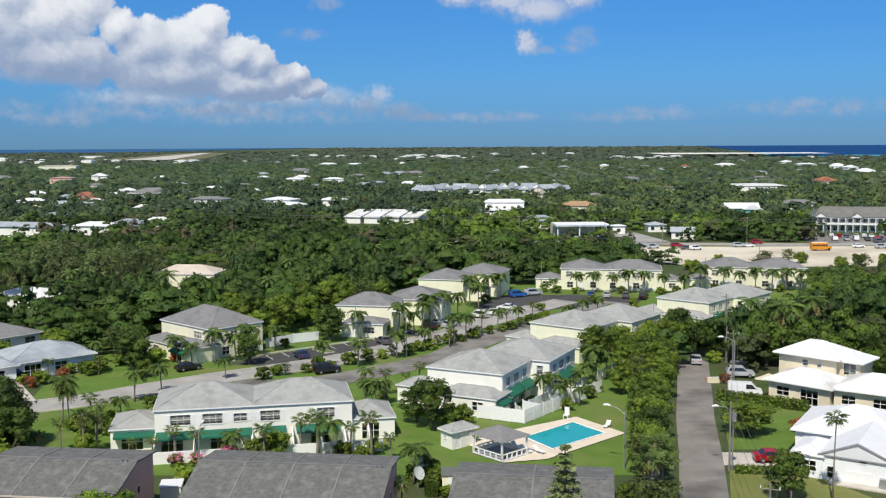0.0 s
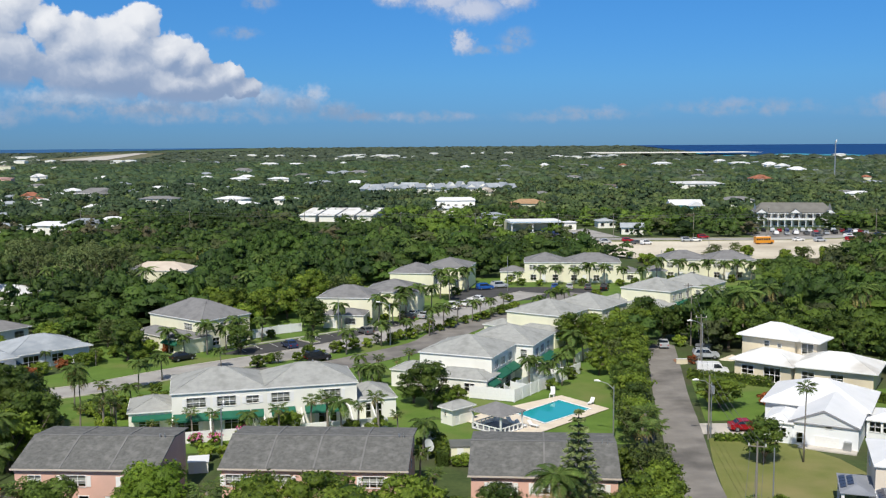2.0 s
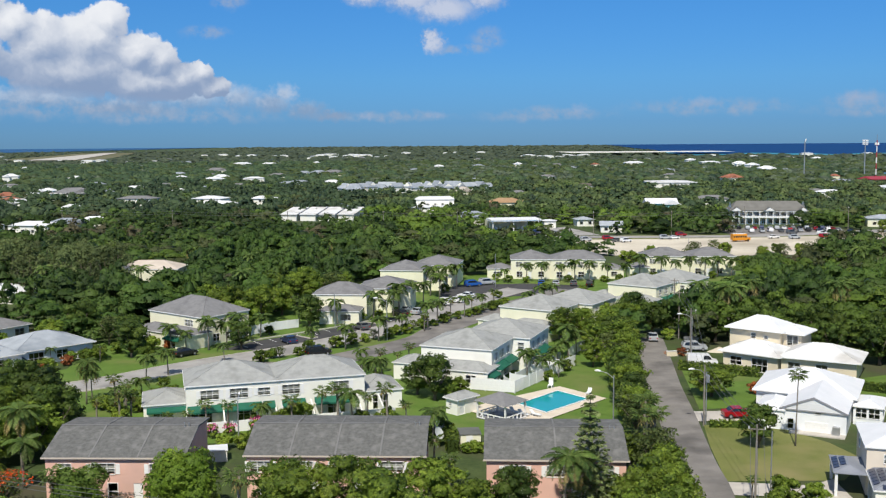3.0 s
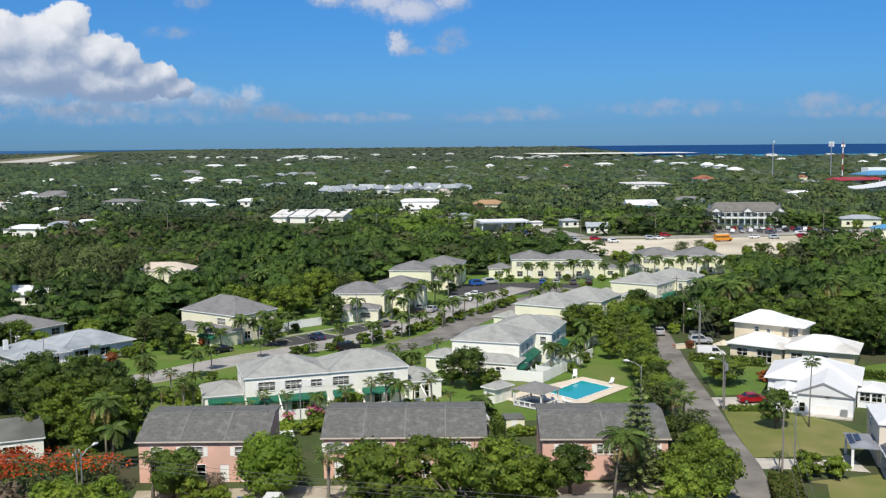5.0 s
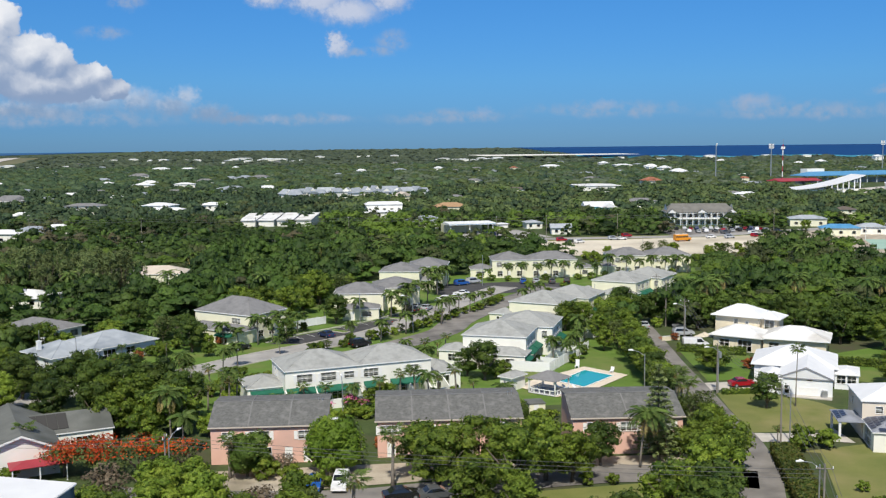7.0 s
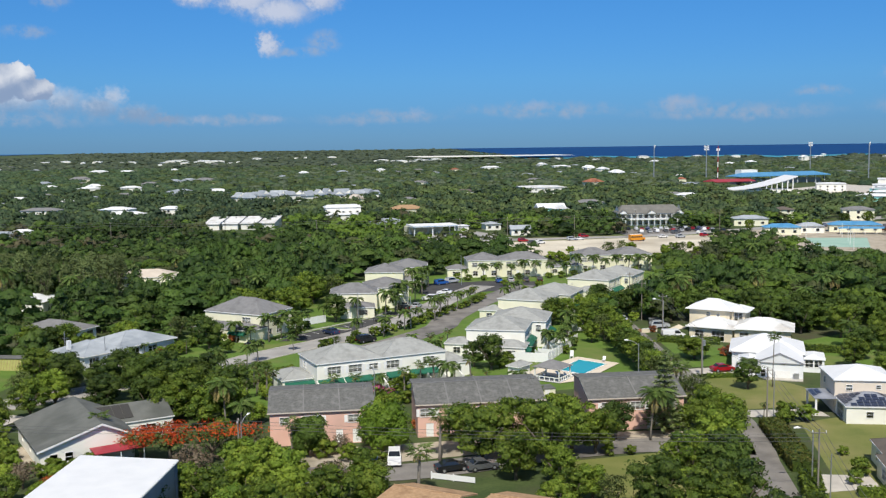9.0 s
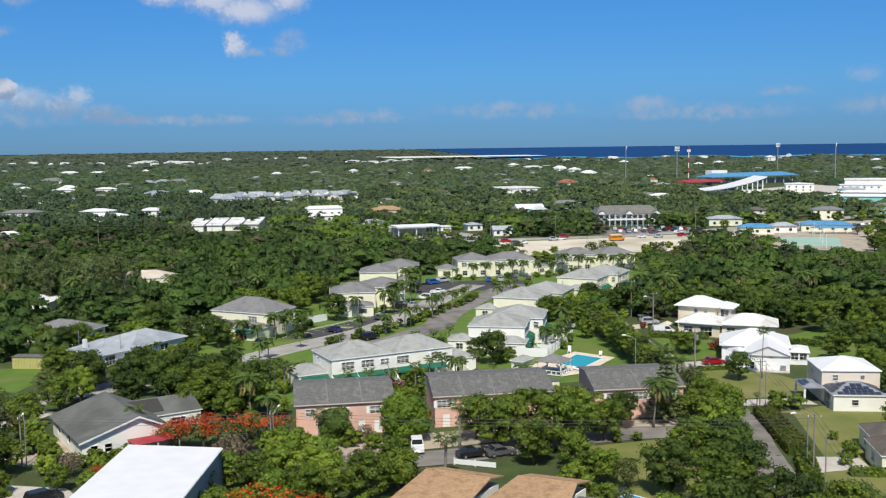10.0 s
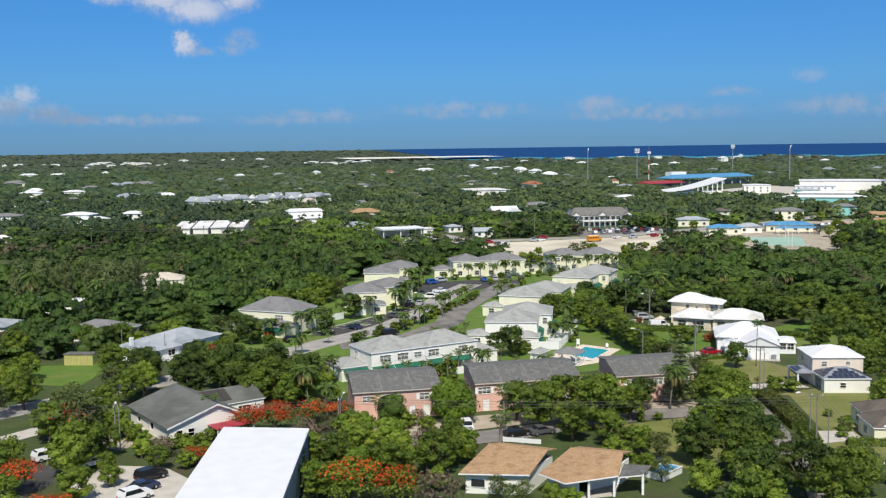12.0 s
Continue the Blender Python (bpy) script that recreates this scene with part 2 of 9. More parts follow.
def foliage(name, dark, light, tip, scale=0.16, grain=8.0, ragged=0.57, mix=0.65, speckle=0.5):
    """Leaves: each leaf clump, each crown and each tree a little different, with light passing through."""
    m, n, l, p = mat(name)
    geo, oi = n.new("ShaderNodeNewGeometry"), n.new("ShaderNodeObjectInfo")
    ns = n.new("ShaderNodeTexNoise")
    ns.inputs["Scale"].default_value, ns.inputs["Detail"].default_value = scale, 2
    l.new(geo.outputs["Position"], ns.inputs["Vector"])
    ramp = n.new("ShaderNodeValToRGB")
    e = ramp.color_ramp.elements
    e[0].position, e[1].position = 0.36, 0.64
    e[0].color, e[1].color = rgba(dark), rgba(light)
    l.new(ns.outputs["Fac"], ramp.inputs[0])
    mx = n.new("ShaderNodeMix")
    mx.data_type = "RGBA"
    r2 = n.new("ShaderNodeMath")
    r2.operation, r2.inputs[1].default_value = "POWER", 2.2
    l.new(geo.outputs["Random Per Island"], r2.inputs[0])
    sc = n.new("ShaderNodeMath")
    sc.operation, sc.inputs[1].default_value = "MULTIPLY", mix
    l.new(r2.outputs[0], sc.inputs[0]), l.new(sc.outputs[0], mx.inputs[0])
    l.new(ramp.outputs[0], mx.inputs[6])
    mx.inputs[7].default_value = rgba(tip)
    hs = n.new("ShaderNodeHueSaturation")
    mr = n.new("ShaderNodeMapRange")
    mr.inputs[3].default_value, mr.inputs[4].default_value = 0.72, 1.3
    l.new(oi.outputs["Random"], mr.inputs[0]), l.new(mr.outputs[0], hs.inputs["Value"])
    l.new(mx.outputs[2], hs.inputs["Color"])
    speck = n.new("ShaderNodeTexNoise")
    speck.inputs["Scale"].default_value, speck.inputs["Detail"].default_value = grain * 1.2, 3
    l.new(geo.outputs["Position"], speck.inputs["Vector"])
    sr = n.new("ShaderNodeMapRange")
    sr.inputs[1].default_value, sr.inputs[2].default_value, sr.inputs[3].default_value, sr.inputs[4].default_value = 0.3, 0.7, 1 - speckle, 1 + speckle
    l.new(speck.outputs["Fac"], sr.inputs[0])
    h2 = n.new("ShaderNodeHueSaturation")
    l.new(sr.outputs[0], h2.inputs["Value"]), l.new(hs.outputs[0], h2.inputs["Color"])
    hs = h2
    l.new(hs.outputs[0], p.inputs["Base Color"])
    bn = n.new("ShaderNodeBump")
    bn.inputs["Strength"].default_value, bn.inputs["Distance"].default_value = 0.55, 0.7 / grain
    l.new(speck.outputs["Fac"], bn.inputs["Height"]), l.new(bn.outputs[0], p.inputs["Normal"])
    p.inputs["Roughness"].default_value = 0.6
    p.inputs["Specular IOR Level"].default_value = 0.25
    tr = n.new("ShaderNodeBsdfTranslucent")
    l.new(hs.outputs[0], tr.inputs["Color"])
    ms = n.new("ShaderNodeMixShader")
    ms.inputs[0].default_value = 0.2
    l.new(p.outputs[0], ms.inputs[1]), l.new(tr.outputs[0], ms.inputs[2])
    if ragged:
        gap, cut, tp, m2 = n.new("ShaderNodeTexNoise"), n.new("ShaderNodeMath"), n.new("ShaderNodeBsdfTransparent"), n.new("ShaderNodeMixShader")
        gap.inputs["Scale"].default_value, gap.inputs["Detail"].default_value = grain * 1.1, 2
        cut.operation, cut.inputs[1].default_value = "GREATER_THAN", ragged
        l.new(geo.outputs["Position"], gap.inputs["Vector"]), l.new(gap.outputs["Fac"], cut.inputs[0])
        l.new(cut.outputs[0], m2.inputs[0]), l.new(ms.outputs[0], m2.inputs[1]), l.new(tp.outputs[0], m2.inputs[2])
        ms = m2
    l.new(ms.outputs[0], n["Material Output"].inputs["Surface"])
    return m


def plain(name, c, rough=0.6, metal=0.0, spec=0.4):
    m, n, l, p = mat(name)
    ns, mr = n.new("ShaderNodeTexNoise"), n.new("ShaderNodeMapRange")
    ns.inputs["Scale"].default_value = 9
    mr.inputs[3].default_value, mr.inputs[4].default_value = 0.88, 1.12
    hs = n.new("ShaderNodeHueSaturation")
    hs.inputs["Color"].default_value = rgba(c)
    l.new(ns.outputs["Fac"], mr.inputs[0]), l.new(mr.outputs[0], hs.inputs["Value"]), l.new(hs.outputs[0], p.inputs["Base Color"])
    p.inputs["Roughness"].default_value, p.inputs["Metallic"].default_value = rough, metal
    p.inputs["Specular IOR Level"].default_value = spec
    return m


def glass_mat(name, tint):
    m, n, l, p = mat(name)
    tr, gl, fr, mx = n.new("ShaderNodeBsdfTransparent"), n.new("ShaderNodeBsdfGlossy"), n.new("ShaderNodeFresnel"), n.new("ShaderNodeMixShader")
    tr.inputs[0].default_value = rgba(tint)
    gl.inputs["Roughness"].default_value = 0.05
    fr.inputs["IOR"].default_value = 1.7
    l.new(fr.outputs[0], mx.inputs[0]), l.new(tr.outputs[0], mx.inputs[1]), l.new(gl.outputs[0], mx.inputs[2])
    l.new(mx.outputs[0], n["Material Output"].inputs["Surface"])
    return m


M_GROUND = surface("earth_and_scrub", (0.038, 0.062, 0.018), (0.075, 0.105, 0.032), 0.25, 0.95, 0.6, 2.0, stain=(0.075, 0.07, 0.04))
M_LAWN = surface("lawn_grass", (0.078, 0.145, 0.02), (0.125, 0.205, 0.034), 0.3, 0.9, 0.6, 9.0, stain=(0.16, 0.185, 0.055))
M_DRYLAWN = surface("dry_lawn", (0.125, 0.152, 0.036), (0.195, 0.2, 0.062), 0.22, 0.9, 0.6, 7.0, stain=(0.25, 0.22, 0.095))
M_TANGRASS = surface("tan_airfield_grass", (0.115, 0.115, 0.058), (0.17, 0.16, 0.085), 0.004, 0.95, 0.2, 0.05)
M_WHITESAND = surface("white_coral_sand", (0.66, 0.64, 0.58), (0.78, 0.76, 0.70), 0.004, 0.9, 0.1, 0.05)
M_ROAD = surface("worn_asphalt", (0.175, 0.163, 0.15), (0.265, 0.248, 0.228), 0.35, 0.9, 0.3, 22.0, stain=(0.085, 0.08, 0.075))
M_ROADLIGHT = surface("sun_bleached_asphalt", (0.29, 0.278, 0.262), (0.41, 0.392, 0.368), 0.3, 0.9, 0.3, 22.0, stain=(0.2, 0.192, 0.183))
M_PARK = surface("dark_parking_asphalt", (0.045, 0.045, 0.047), (0.085, 0.083, 0.083), 0.3, 0.9, 0.3, 22.0)
M_CONC = surface("pale_concrete", (0.42, 0.39, 0.35), (0.58, 0.54, 0.48), 0.5, 0.9, 0.2, 12.0)
M_SAND = surface("bare_marl", (0.52, 0.46, 0.36), (0.72, 0.66, 0.54), 0.06, 0.95, 0.4, 0.9, stain=(0.36, 0.31, 0.23))
M_DECK = surface("pool_deck", (0.62, 0.53, 0.42), (0.74, 0.66, 0.54), 0.6, 0.8, 0.1, 8.0)
M_PAINT = plain("white_marking_paint", (0.75, 0.75, 0.73), 0.7)
M_ROOFL = surface("weathered_pale_shingle", (0.30, 0.307, 0.295), (0.375, 0.38, 0.362), 1.5, 0.9, 0.35, 26.0, stain=(0.25, 0.255, 0.24))
M_ROOFD = surface("weathered_grey_shingle", (0.18, 0.18, 0.182), (0.235, 0.232, 0.232), 1.4, 0.9, 0.35, 26.0, stain=(0.15, 0.15, 0.152))
M_ROOFP = surface("dark_grey_roof_felt", (0.092, 0.093, 0.088), (0.165, 0.165, 0.157), 2.6, 0.9, 0.35, 30.0, stain=(0.19, 0.188, 0.18))
M_SEAM = surface("pale_roof_seam", (0.15, 0.15, 0.147), (0.22, 0.218, 0.212), 0.5, 0.85, 0.2, 10.0)
M_ROOFW = surface("white_painted_roof", (0.69, 0.70, 0.71), (0.77, 0.775, 0.78), 0.5, 0.55, 0.1, 10.0)
M_ROOFWS = surface("stained_white_roof", (0.66, 0.66, 0.64), (0.76, 0.755, 0.74), 0.5, 0.6, 0.15, 10.0, stain=(0.52, 0.50, 0.46))
M_ROOFB = surface("pale_blue_metal_roof", (0.30, 0.33, 0.36), (0.43, 0.46, 0.49), 0.5, 0.7, 0.2, 12.0, stain=(0.22, 0.25, 0.28))
M_ROOFTAN = surface("tan_brown_shingle", (0.31, 0.19, 0.10), (0.47, 0.31, 0.18), 2.4, 0.85, 0.4, 22.0, stain=(0.27, 0.165, 0.09))
M_ROOFBROWN = surface("dark_brown_shingle", (0.10, 0.085, 0.07), (0.16, 0.135, 0.115), 0.5, 0.85, 0.35, 14.0)
M_ROOFGR = surface("grey_green_shingle", (0.105, 0.11, 0.10), (0.165, 0.17, 0.155), 0.45, 0.85, 0.35, 16.0, stain=(0.085, 0.09, 0.08))
M_ROOFRED = surface("red_brown_tile_roof", (0.24, 0.09, 0.05), (0.38, 0.16, 0.10), 0.5, 0.8, 0.3, 10.0)
M_ROOFBLUE = surface("blue_metal_roof", (0.06, 0.22, 0.42), (0.12, 0.32, 0.52), 0.3, 0.5, 0.1, 8.0)
M_ROOFCRIM = surface("crimson_metal_roof", (0.3, 0.035, 0.045), (0.4, 0.06, 0.075), 0.3, 0.5, 0.1, 8.0)
M_ROOFPINK = surface("faded_pink_roof", (0.46, 0.27, 0.25), (0.58, 0.36, 0.33), 0.4, 0.85, 0.2, 12.0)
M_BEIGE = surface("beige_roof", (0.50, 0.43, 0.36), (0.62, 0.55, 0.47), 0.4, 0.85, 0.2, 12.0)
M_CREAM = surface("cream_render", (0.78, 0.76, 0.56), (0.84, 0.82, 0.63), 0.5, 0.85, 0.1, 16.0, stain=(0.72, 0.70, 0.54))
M_WHITEW = surface("white_render", (0.82, 0.81, 0.735), (0.87, 0.86, 0.79), 0.5, 0.8, 0.1, 16.0, stain=(0.76, 0.745, 0.665))
M_COOLW = surface("cool_white_render", (0.79, 0.81, 0.82), (0.86, 0.875, 0.88), 0.5, 0.8, 0.1, 16.0, stain=(0.72, 0.74, 0.75))
M_PEACH = surface("pale_peach_render", (0.70, 0.61, 0.50), (0.77, 0.68, 0.56), 0.5, 0.85, 0.1, 16.0, stain=(0.64, 0.56, 0.46))
M_VILLA = surface("warm_cream_render", (0.72, 0.63, 0.46), (0.80, 0.71, 0.53), 0.5, 0.85, 0.1, 16.0, stain=(0.64, 0.56, 0.42))
M_PINK = surface("salmon_pink_render", (0.70, 0.42, 0.335), (0.78, 0.50, 0.405), 0.5, 0.85, 0.1, 14.0, stain=(0.62, 0.40, 0.33))
M_TEAL = surface("turquoise_render", (0.24, 0.60, 0.56), (0.32, 0.68, 0.63), 0.5, 0.8, 0.1, 14.0)
M_TRIM = plain("white_trim", (0.82, 0.82, 0.80), 0.55)
M_DARKTRIM = plain("grey_fascia", (0.28, 0.28, 0.30), 0.6)
M_AWN = surface("dark_green_canvas", (0.012, 0.10, 0.062), (0.02, 0.14, 0.085), 0.8, 0.7, 0.15, 20.0)
M_GLASS = glass_mat("window_glass", (0.78, 0.84, 0.86))
M_CARGLASS2 = plain("distant_window_glass", (0.03, 0.035, 0.04), 0.1, 0.0, 0.6)
M_BLIND = plain("pale_window_blind", (0.55, 0.55, 0.52), 0.8)
M_DARKIN = plain("dark_interior", (0.05, 0.048, 0.045), 0.9)
M_PVC = plain("white_vinyl", (0.80, 0.81, 0.80), 0.45)
M_WOODPOLE = surface("grey_weathered_pole", (0.20, 0.18, 0.15), (0.30, 0.275, 0.24), 1.5, 0.9, 0.3, 20.0, streak=0.1)
M_GALV = plain("galvanised_steel", (0.45, 0.46, 0.47), 0.45, 0.7)
M_WIRE = plain("black_cable", (0.12, 0.12, 0.12), 0.6)
M_BARK = surface("grey_brown_bark", (0.10, 0.08, 0.06), (0.2, 0.165, 0.13), 2.0, 0.95, 0.5, 14.0, streak=0.3)
M_PALMBARK = surface("pale_palm_bark", (0.17, 0.15, 0.125), (0.28, 0.25, 0.21), 2.5, 0.9, 0.4, 16.0, streak=2.5)
M_LEAF = foliage("broad_leaves", (0.044, 0.083, 0.010), (0.132, 0.195, 0.021), (0.265, 0.33, 0.042))
M_BALL = foliage("clipped_glossy_leaves", (0.105, 0.19, 0.015), (0.17, 0.28, 0.024), (0.26, 0.37, 0.038))
M_HEDGE = foliage("clipped_olive_red_leaves", (0.07, 0.1, 0.018), (0.13, 0.165, 0.03), (0.24, 0.17, 0.05), 0.16, 8.0, 0.57, 0.5)
M_LEAFDK = foliage("dark_leaves", (0.024, 0.05, 0.009), (0.068, 0.115, 0.017), (0.14, 0.19, 0.03))
M_LEAFYL = foliage("yellow_green_leaves", (0.08, 0.145, 0.016), (0.165, 0.24, 0.027), (0.27, 0.315, 0.04))
M_LEAFOL = foliage("olive_leaves", (0.05, 0.078, 0.02), (0.10, 0.135, 0.035), (0.18, 0.21, 0.06))
M_LEAFBR = foliage("brown_bare_twigs", (0.09, 0.069, 0.045), (0.17, 0.1326, 0.0884), (0.255, 0.2025, 0.1425))
M_LEAFBR2 = foliage("brownish_scrub_leaves", (0.05, 0.052, 0.026), (0.1, 0.09, 0.046), (0.15, 0.135, 0.075), 0.06, 4.0, 0.62, 0.4, 0.4)
M_MIDDK = foliage("dark_woodland_leaves", (0.015, 0.034, 0.009), (0.055, 0.104, 0.017), (0.104, 0.166, 0.028), 0.06, 4.0, 0.62, 0.4, 0.4)
M_MIDOL = foliage("olive_woodland_leaves", (0.045, 0.064, 0.022), (0.095, 0.12, 0.042), (0.15, 0.165, 0.06), 0.06, 4.0, 0.62, 0.4, 0.4)
M_MIDLT = foliage("bright_woodland_leaves", (0.06, 0.11, 0.014), (0.125, 0.2, 0.026), (0.19, 0.265, 0.04), 0.06, 4.0, 0.62, 0.4, 0.4)
M_FLAME = foliage("flame_blossom", (0.42, 0.035, 0.008), (0.60, 0.075, 0.012), (0.70, 0.16, 0.03), 0.6)
M_FROND = foliage("palm_fronds", (0.045, 0.09, 0.018), (0.105, 0.172, 0.034), (0.19, 0.235, 0.062), 0.5)
M_FRONDDRY = foliage("drying_fronds", (0.18, 0.15, 0.045), (0.34, 0.272, 0.0935), (0.45, 0.36, 0.15), 0.5)
M_PINE = foliage("pine_needles", (0.08, 0.118, 0.04), (0.15, 0.192, 0.066), (0.215, 0.26, 0.092), 0.3, 12.0)
M_NORFOLK = foliage("pale_pine_needles", (0.12, 0.16, 0.055), (0.2, 0.25, 0.09), (0.28, 0.33, 0.13), 0.3, 12.0)
M_WOODS = foliage("woodland_leaves", (0.026, 0.055, 0.012), (0.085, 0.145, 0.026), (0.14, 0.2, 0.04), 0.06, 4.0, 0.62, 0.4, 0.4)
# distance haze is mixed into these far leaf colours: bluer green, the last palest
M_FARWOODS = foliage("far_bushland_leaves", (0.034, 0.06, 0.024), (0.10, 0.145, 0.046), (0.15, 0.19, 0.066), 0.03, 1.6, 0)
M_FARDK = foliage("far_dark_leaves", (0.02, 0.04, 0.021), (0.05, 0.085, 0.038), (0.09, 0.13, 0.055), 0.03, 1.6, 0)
M_FARHAZE = foliage("haze_greyed_bushland_leaves", (0.055, 0.08, 0.05), (0.11, 0.145, 0.085), (0.155, 0.19, 0.115), 0.02, 1.2, 0)
M_BLOOM = foliage("pink_blossom", (0.5, 0.08, 0.22), (0.7, 0.16, 0.35), (0.8, 0.35, 0.5), 0.8)
M_REDLEAF = foliage("red_brown_leaves", (0.15, 0.045, 0.018), (0.34, 0.102, 0.034), (0.45, 0.18, 0.06), 0.5)


# ---- mesh building ----
class Mesh:
    """Collects corners and faces, in metres."""

    def __init__(self):
        self.v, self.f = [], []

    def face(self, *pts):
        k = len(self.v)
        self.v += [tuple(p) for p in pts]
        self.f.append(tuple(range(k, k + len(pts))))
        return self

    def solid(self, ring, z0, z1):
        """An upright prism over a ring of (x, y)."""
        k, n = len(self.v), len(ring)
        self.v += [(x, y, z0) for x, y in ring] + [(x, y, z1) for x, y in ring]
        self.f += [tuple(range(k + n - 1, k - 1, -1)), tuple(range(k + n, k + 2 * n))]
        self.f += [(k + i, k + (i + 1) % n, k + n + (i + 1) % n, k + n + i) for i in range(n)]
        return self

    def box(self, x0, x1, y0, y1, z0, z1):
        return self.solid([(x0, y0), (x1, y0), (x1, y1), (x0, y1)], z0, z1)

    def tube(self, pts, radii, n=8):
        """A round tube along points."""
        pts = [Vector(p) for p in pts]
        k0 = len(self.v)
        for i, p in enumerate(pts):
            d = (pts[min(i + 1, len(pts) - 1)] - pts[max(i - 1, 0)]).normalized()
            a = d.orthogonal().normalized() if i == 0 else (a - d * a.dot(d)).normalized()
            b = d.cross(a)
            r = radii[i] if isinstance(radii, (list, tuple)) else radii
            self.v += [tuple(p + (a * math.cos(2 * math.pi * j / n) + b * math.sin(2 * math.pi * j / n)) * r) for j in range(n)]
        for i in range(len(pts) - 1):
            for j in range(n):
                q = k0 + i * n
                self.f.append((q + j, q + (j + 1) % n, q + n + (j + 1) % n, q + n + j))
        self.f.append(tuple(range(k0 + n - 1, k0 - 1, -1)))
        e = k0 + (len(pts) - 1) * n
        self.f.append(tuple(range(e, e + n)))
        return self

    def hip(self, x0, x1, y0, y1, z, rise, thick=0.16, gable=0.0):
        """A hipped roof slab over a rectangle; gable 1 turns the hips into gable ends."""
        w, d = x1 - x0, y1 - y0
        if w >= d:
            h = d / 2 * (1 - gable)
            r = [(x0 + h, (y0 + y1) / 2), (x1 - h, (y0 + y1) / 2)]
            top = [(0, 1, 5, 4), (1, 2, 5), (2, 3, 4, 5), (3, 0, 4)]
        else:
            h = w / 2 * (1 - gable)
            r = [((x0 + x1) / 2, y0 + h), ((x0 + x1) / 2, y1 - h)]
            top = [(0, 1, 4), (1, 2, 5, 4), (2, 3, 5), (3, 0, 4, 5)]
        k = len(self.v)
        e = [(x0, y0), (x1, y0), (x1, y1), (x0, y1)]
        self.v += [(x, y, z + thick) for x, y in e] + [(x, y, z + thick + rise) for x, y in r] + [(x, y, z) for x, y in e]
        self.f += [tuple(k + i for i in q) for q in top]
        self.f += [(k + 6 + i, k + 6 + (i + 1) % 4, k + (i + 1) % 4, k + i) for i in range(4)]
        self.f.append((k + 9, k + 8, k + 7, k + 6))
        self.ridge = [(x, y, z + thick + rise) for x, y in r]
        self.eave = [(x, y, z + thick) for x, y in e]
        return self

    def data(self, name, material=None, smooth=False):
        me = bpy.data.meshes.new(name)
        me.from_pydata(self.v, [], self.f)
        if material:
            me.materials.append(material)
        if smooth:
            me.shade_smooth()
        return me


def thing(name, x, y, turn=0.0, label="", category="", group="", kind="", z=0.0):
    ob = new(name)
    ob.empty_display_size = 0.5
    ob.matrix_world = pose(x, y, z, 0, 0, turn)
    return tagged(ob, label, category, group, kind)


def part(name, m, material, parent, label="", smooth=False):
    me = m.data(name, material, smooth) if isinstance(m, Mesh) else m
    ob = new(name, me)
    ob.parent = parent
    if label:
        tagged(ob, label)
    return ob


def whole(name, m, material, label, category, kind="", group="", smooth=False):
    """A thing that is one mesh."""
    return tagged(new(name, m.data(name, material, smooth)), label, category, group, kind)


rng = np.random.default_rng(7)
rng0 = np.random.default_rng(11)


def cards(c, nrm, size, long=1.35):
    """Diamond leaf clumps at c facing nrm."""
    n = len(c)
    nrm = nrm / np.linalg.norm(nrm, axis=1, keepdims=True)
    r = rng.normal(size=(n, 3))
    u = np.cross(nrm, r)
    u /= np.linalg.norm(u, axis=1, keepdims=True)
    v = np.cross(nrm, u)
    a, b = (size * long / 2)[:, None], (size / 2)[:, None]
    bend = nrm * (size * 0.12)[:, None]
    return np.stack([c + u * a - bend, c + v * b + bend, c - u * a - bend, c - v * b + bend], 1).reshape(-1, 3)


def quad_mesh(name, verts, material, core=None):
    """A mesh of loose quads, and a core of joined ones with smooth shading."""
    n = len(verts) // 4
    faces = np.arange(n * 4, dtype=np.int32).reshape(-1, 4)
    if core is not None and len(core[0]):
        faces = np.concatenate([faces, core[1] + n * 4])
        verts = np.concatenate([verts, core[0]])
    me = bpy.data.meshes.new(name)
    me.vertices.add(len(verts))
    me.vertices.foreach_set("co", np.ascontiguousarray(verts, dtype=np.float32).ravel())
    me.loops.add(len(faces) * 4)
    me.loops.foreach_set("vertex_index", np.ascontiguousarray(faces, dtype=np.int32).ravel())
    me.polygons.add(len(faces))
    me.polygons.foreach_set("loop_start", np.arange(0, len(faces) * 4, 4, dtype=np.int32))
    me.update(calc_edges=True)
    me.shade_smooth()
    me.materials.append(material)
    return me


def lobe_core(L, squash, k, rings, seg):
    """Lumpy domes over the lobes of a crown (x, y, z, radius)."""
    V, F = [], []
    for x, y, z, r in L:
        b = len(V)
        ph = rng.uniform(0, 6.28, 3)
        for i in range(rings + 1):
            th = math.radians(4 + (122 if rings > 2 else 100) * i / rings)
            for j in range(seg):
                a = 2 * math.pi * (j + 0.5 * (i % 2)) / seg
                q = r * k * (1 + 0.16 * math.sin(3 * a + ph[0] + i) + 0.13 * math.sin(2.3 * i + ph[1]) + rng.uniform(-0.17, 0.17))
                V.append((x + q * math.sin(th) * math.cos(a) * squash[0], y + q * math.sin(th) * math.sin(a) * squash[1], z + q * math.cos(th) * squash[2]))
        for i in range(rings):
            for j in range(seg):
                p, o = b + i * seg + j, b + i * seg + (j + 1) % seg
                F.append((p, p + seg, o + seg, o))
    return np.array(V), np.array(F, dtype=np.int32)


# ---- ground, water, roads ----
def gz(x, y):
    """Height of the land: flat, with the far land and sea rising gently to the true horizon."""
    r = math.hypot(x, y)
    return 0.0 if r < 1500 else 24.0 * ((r - 1500) / 3200) ** 2


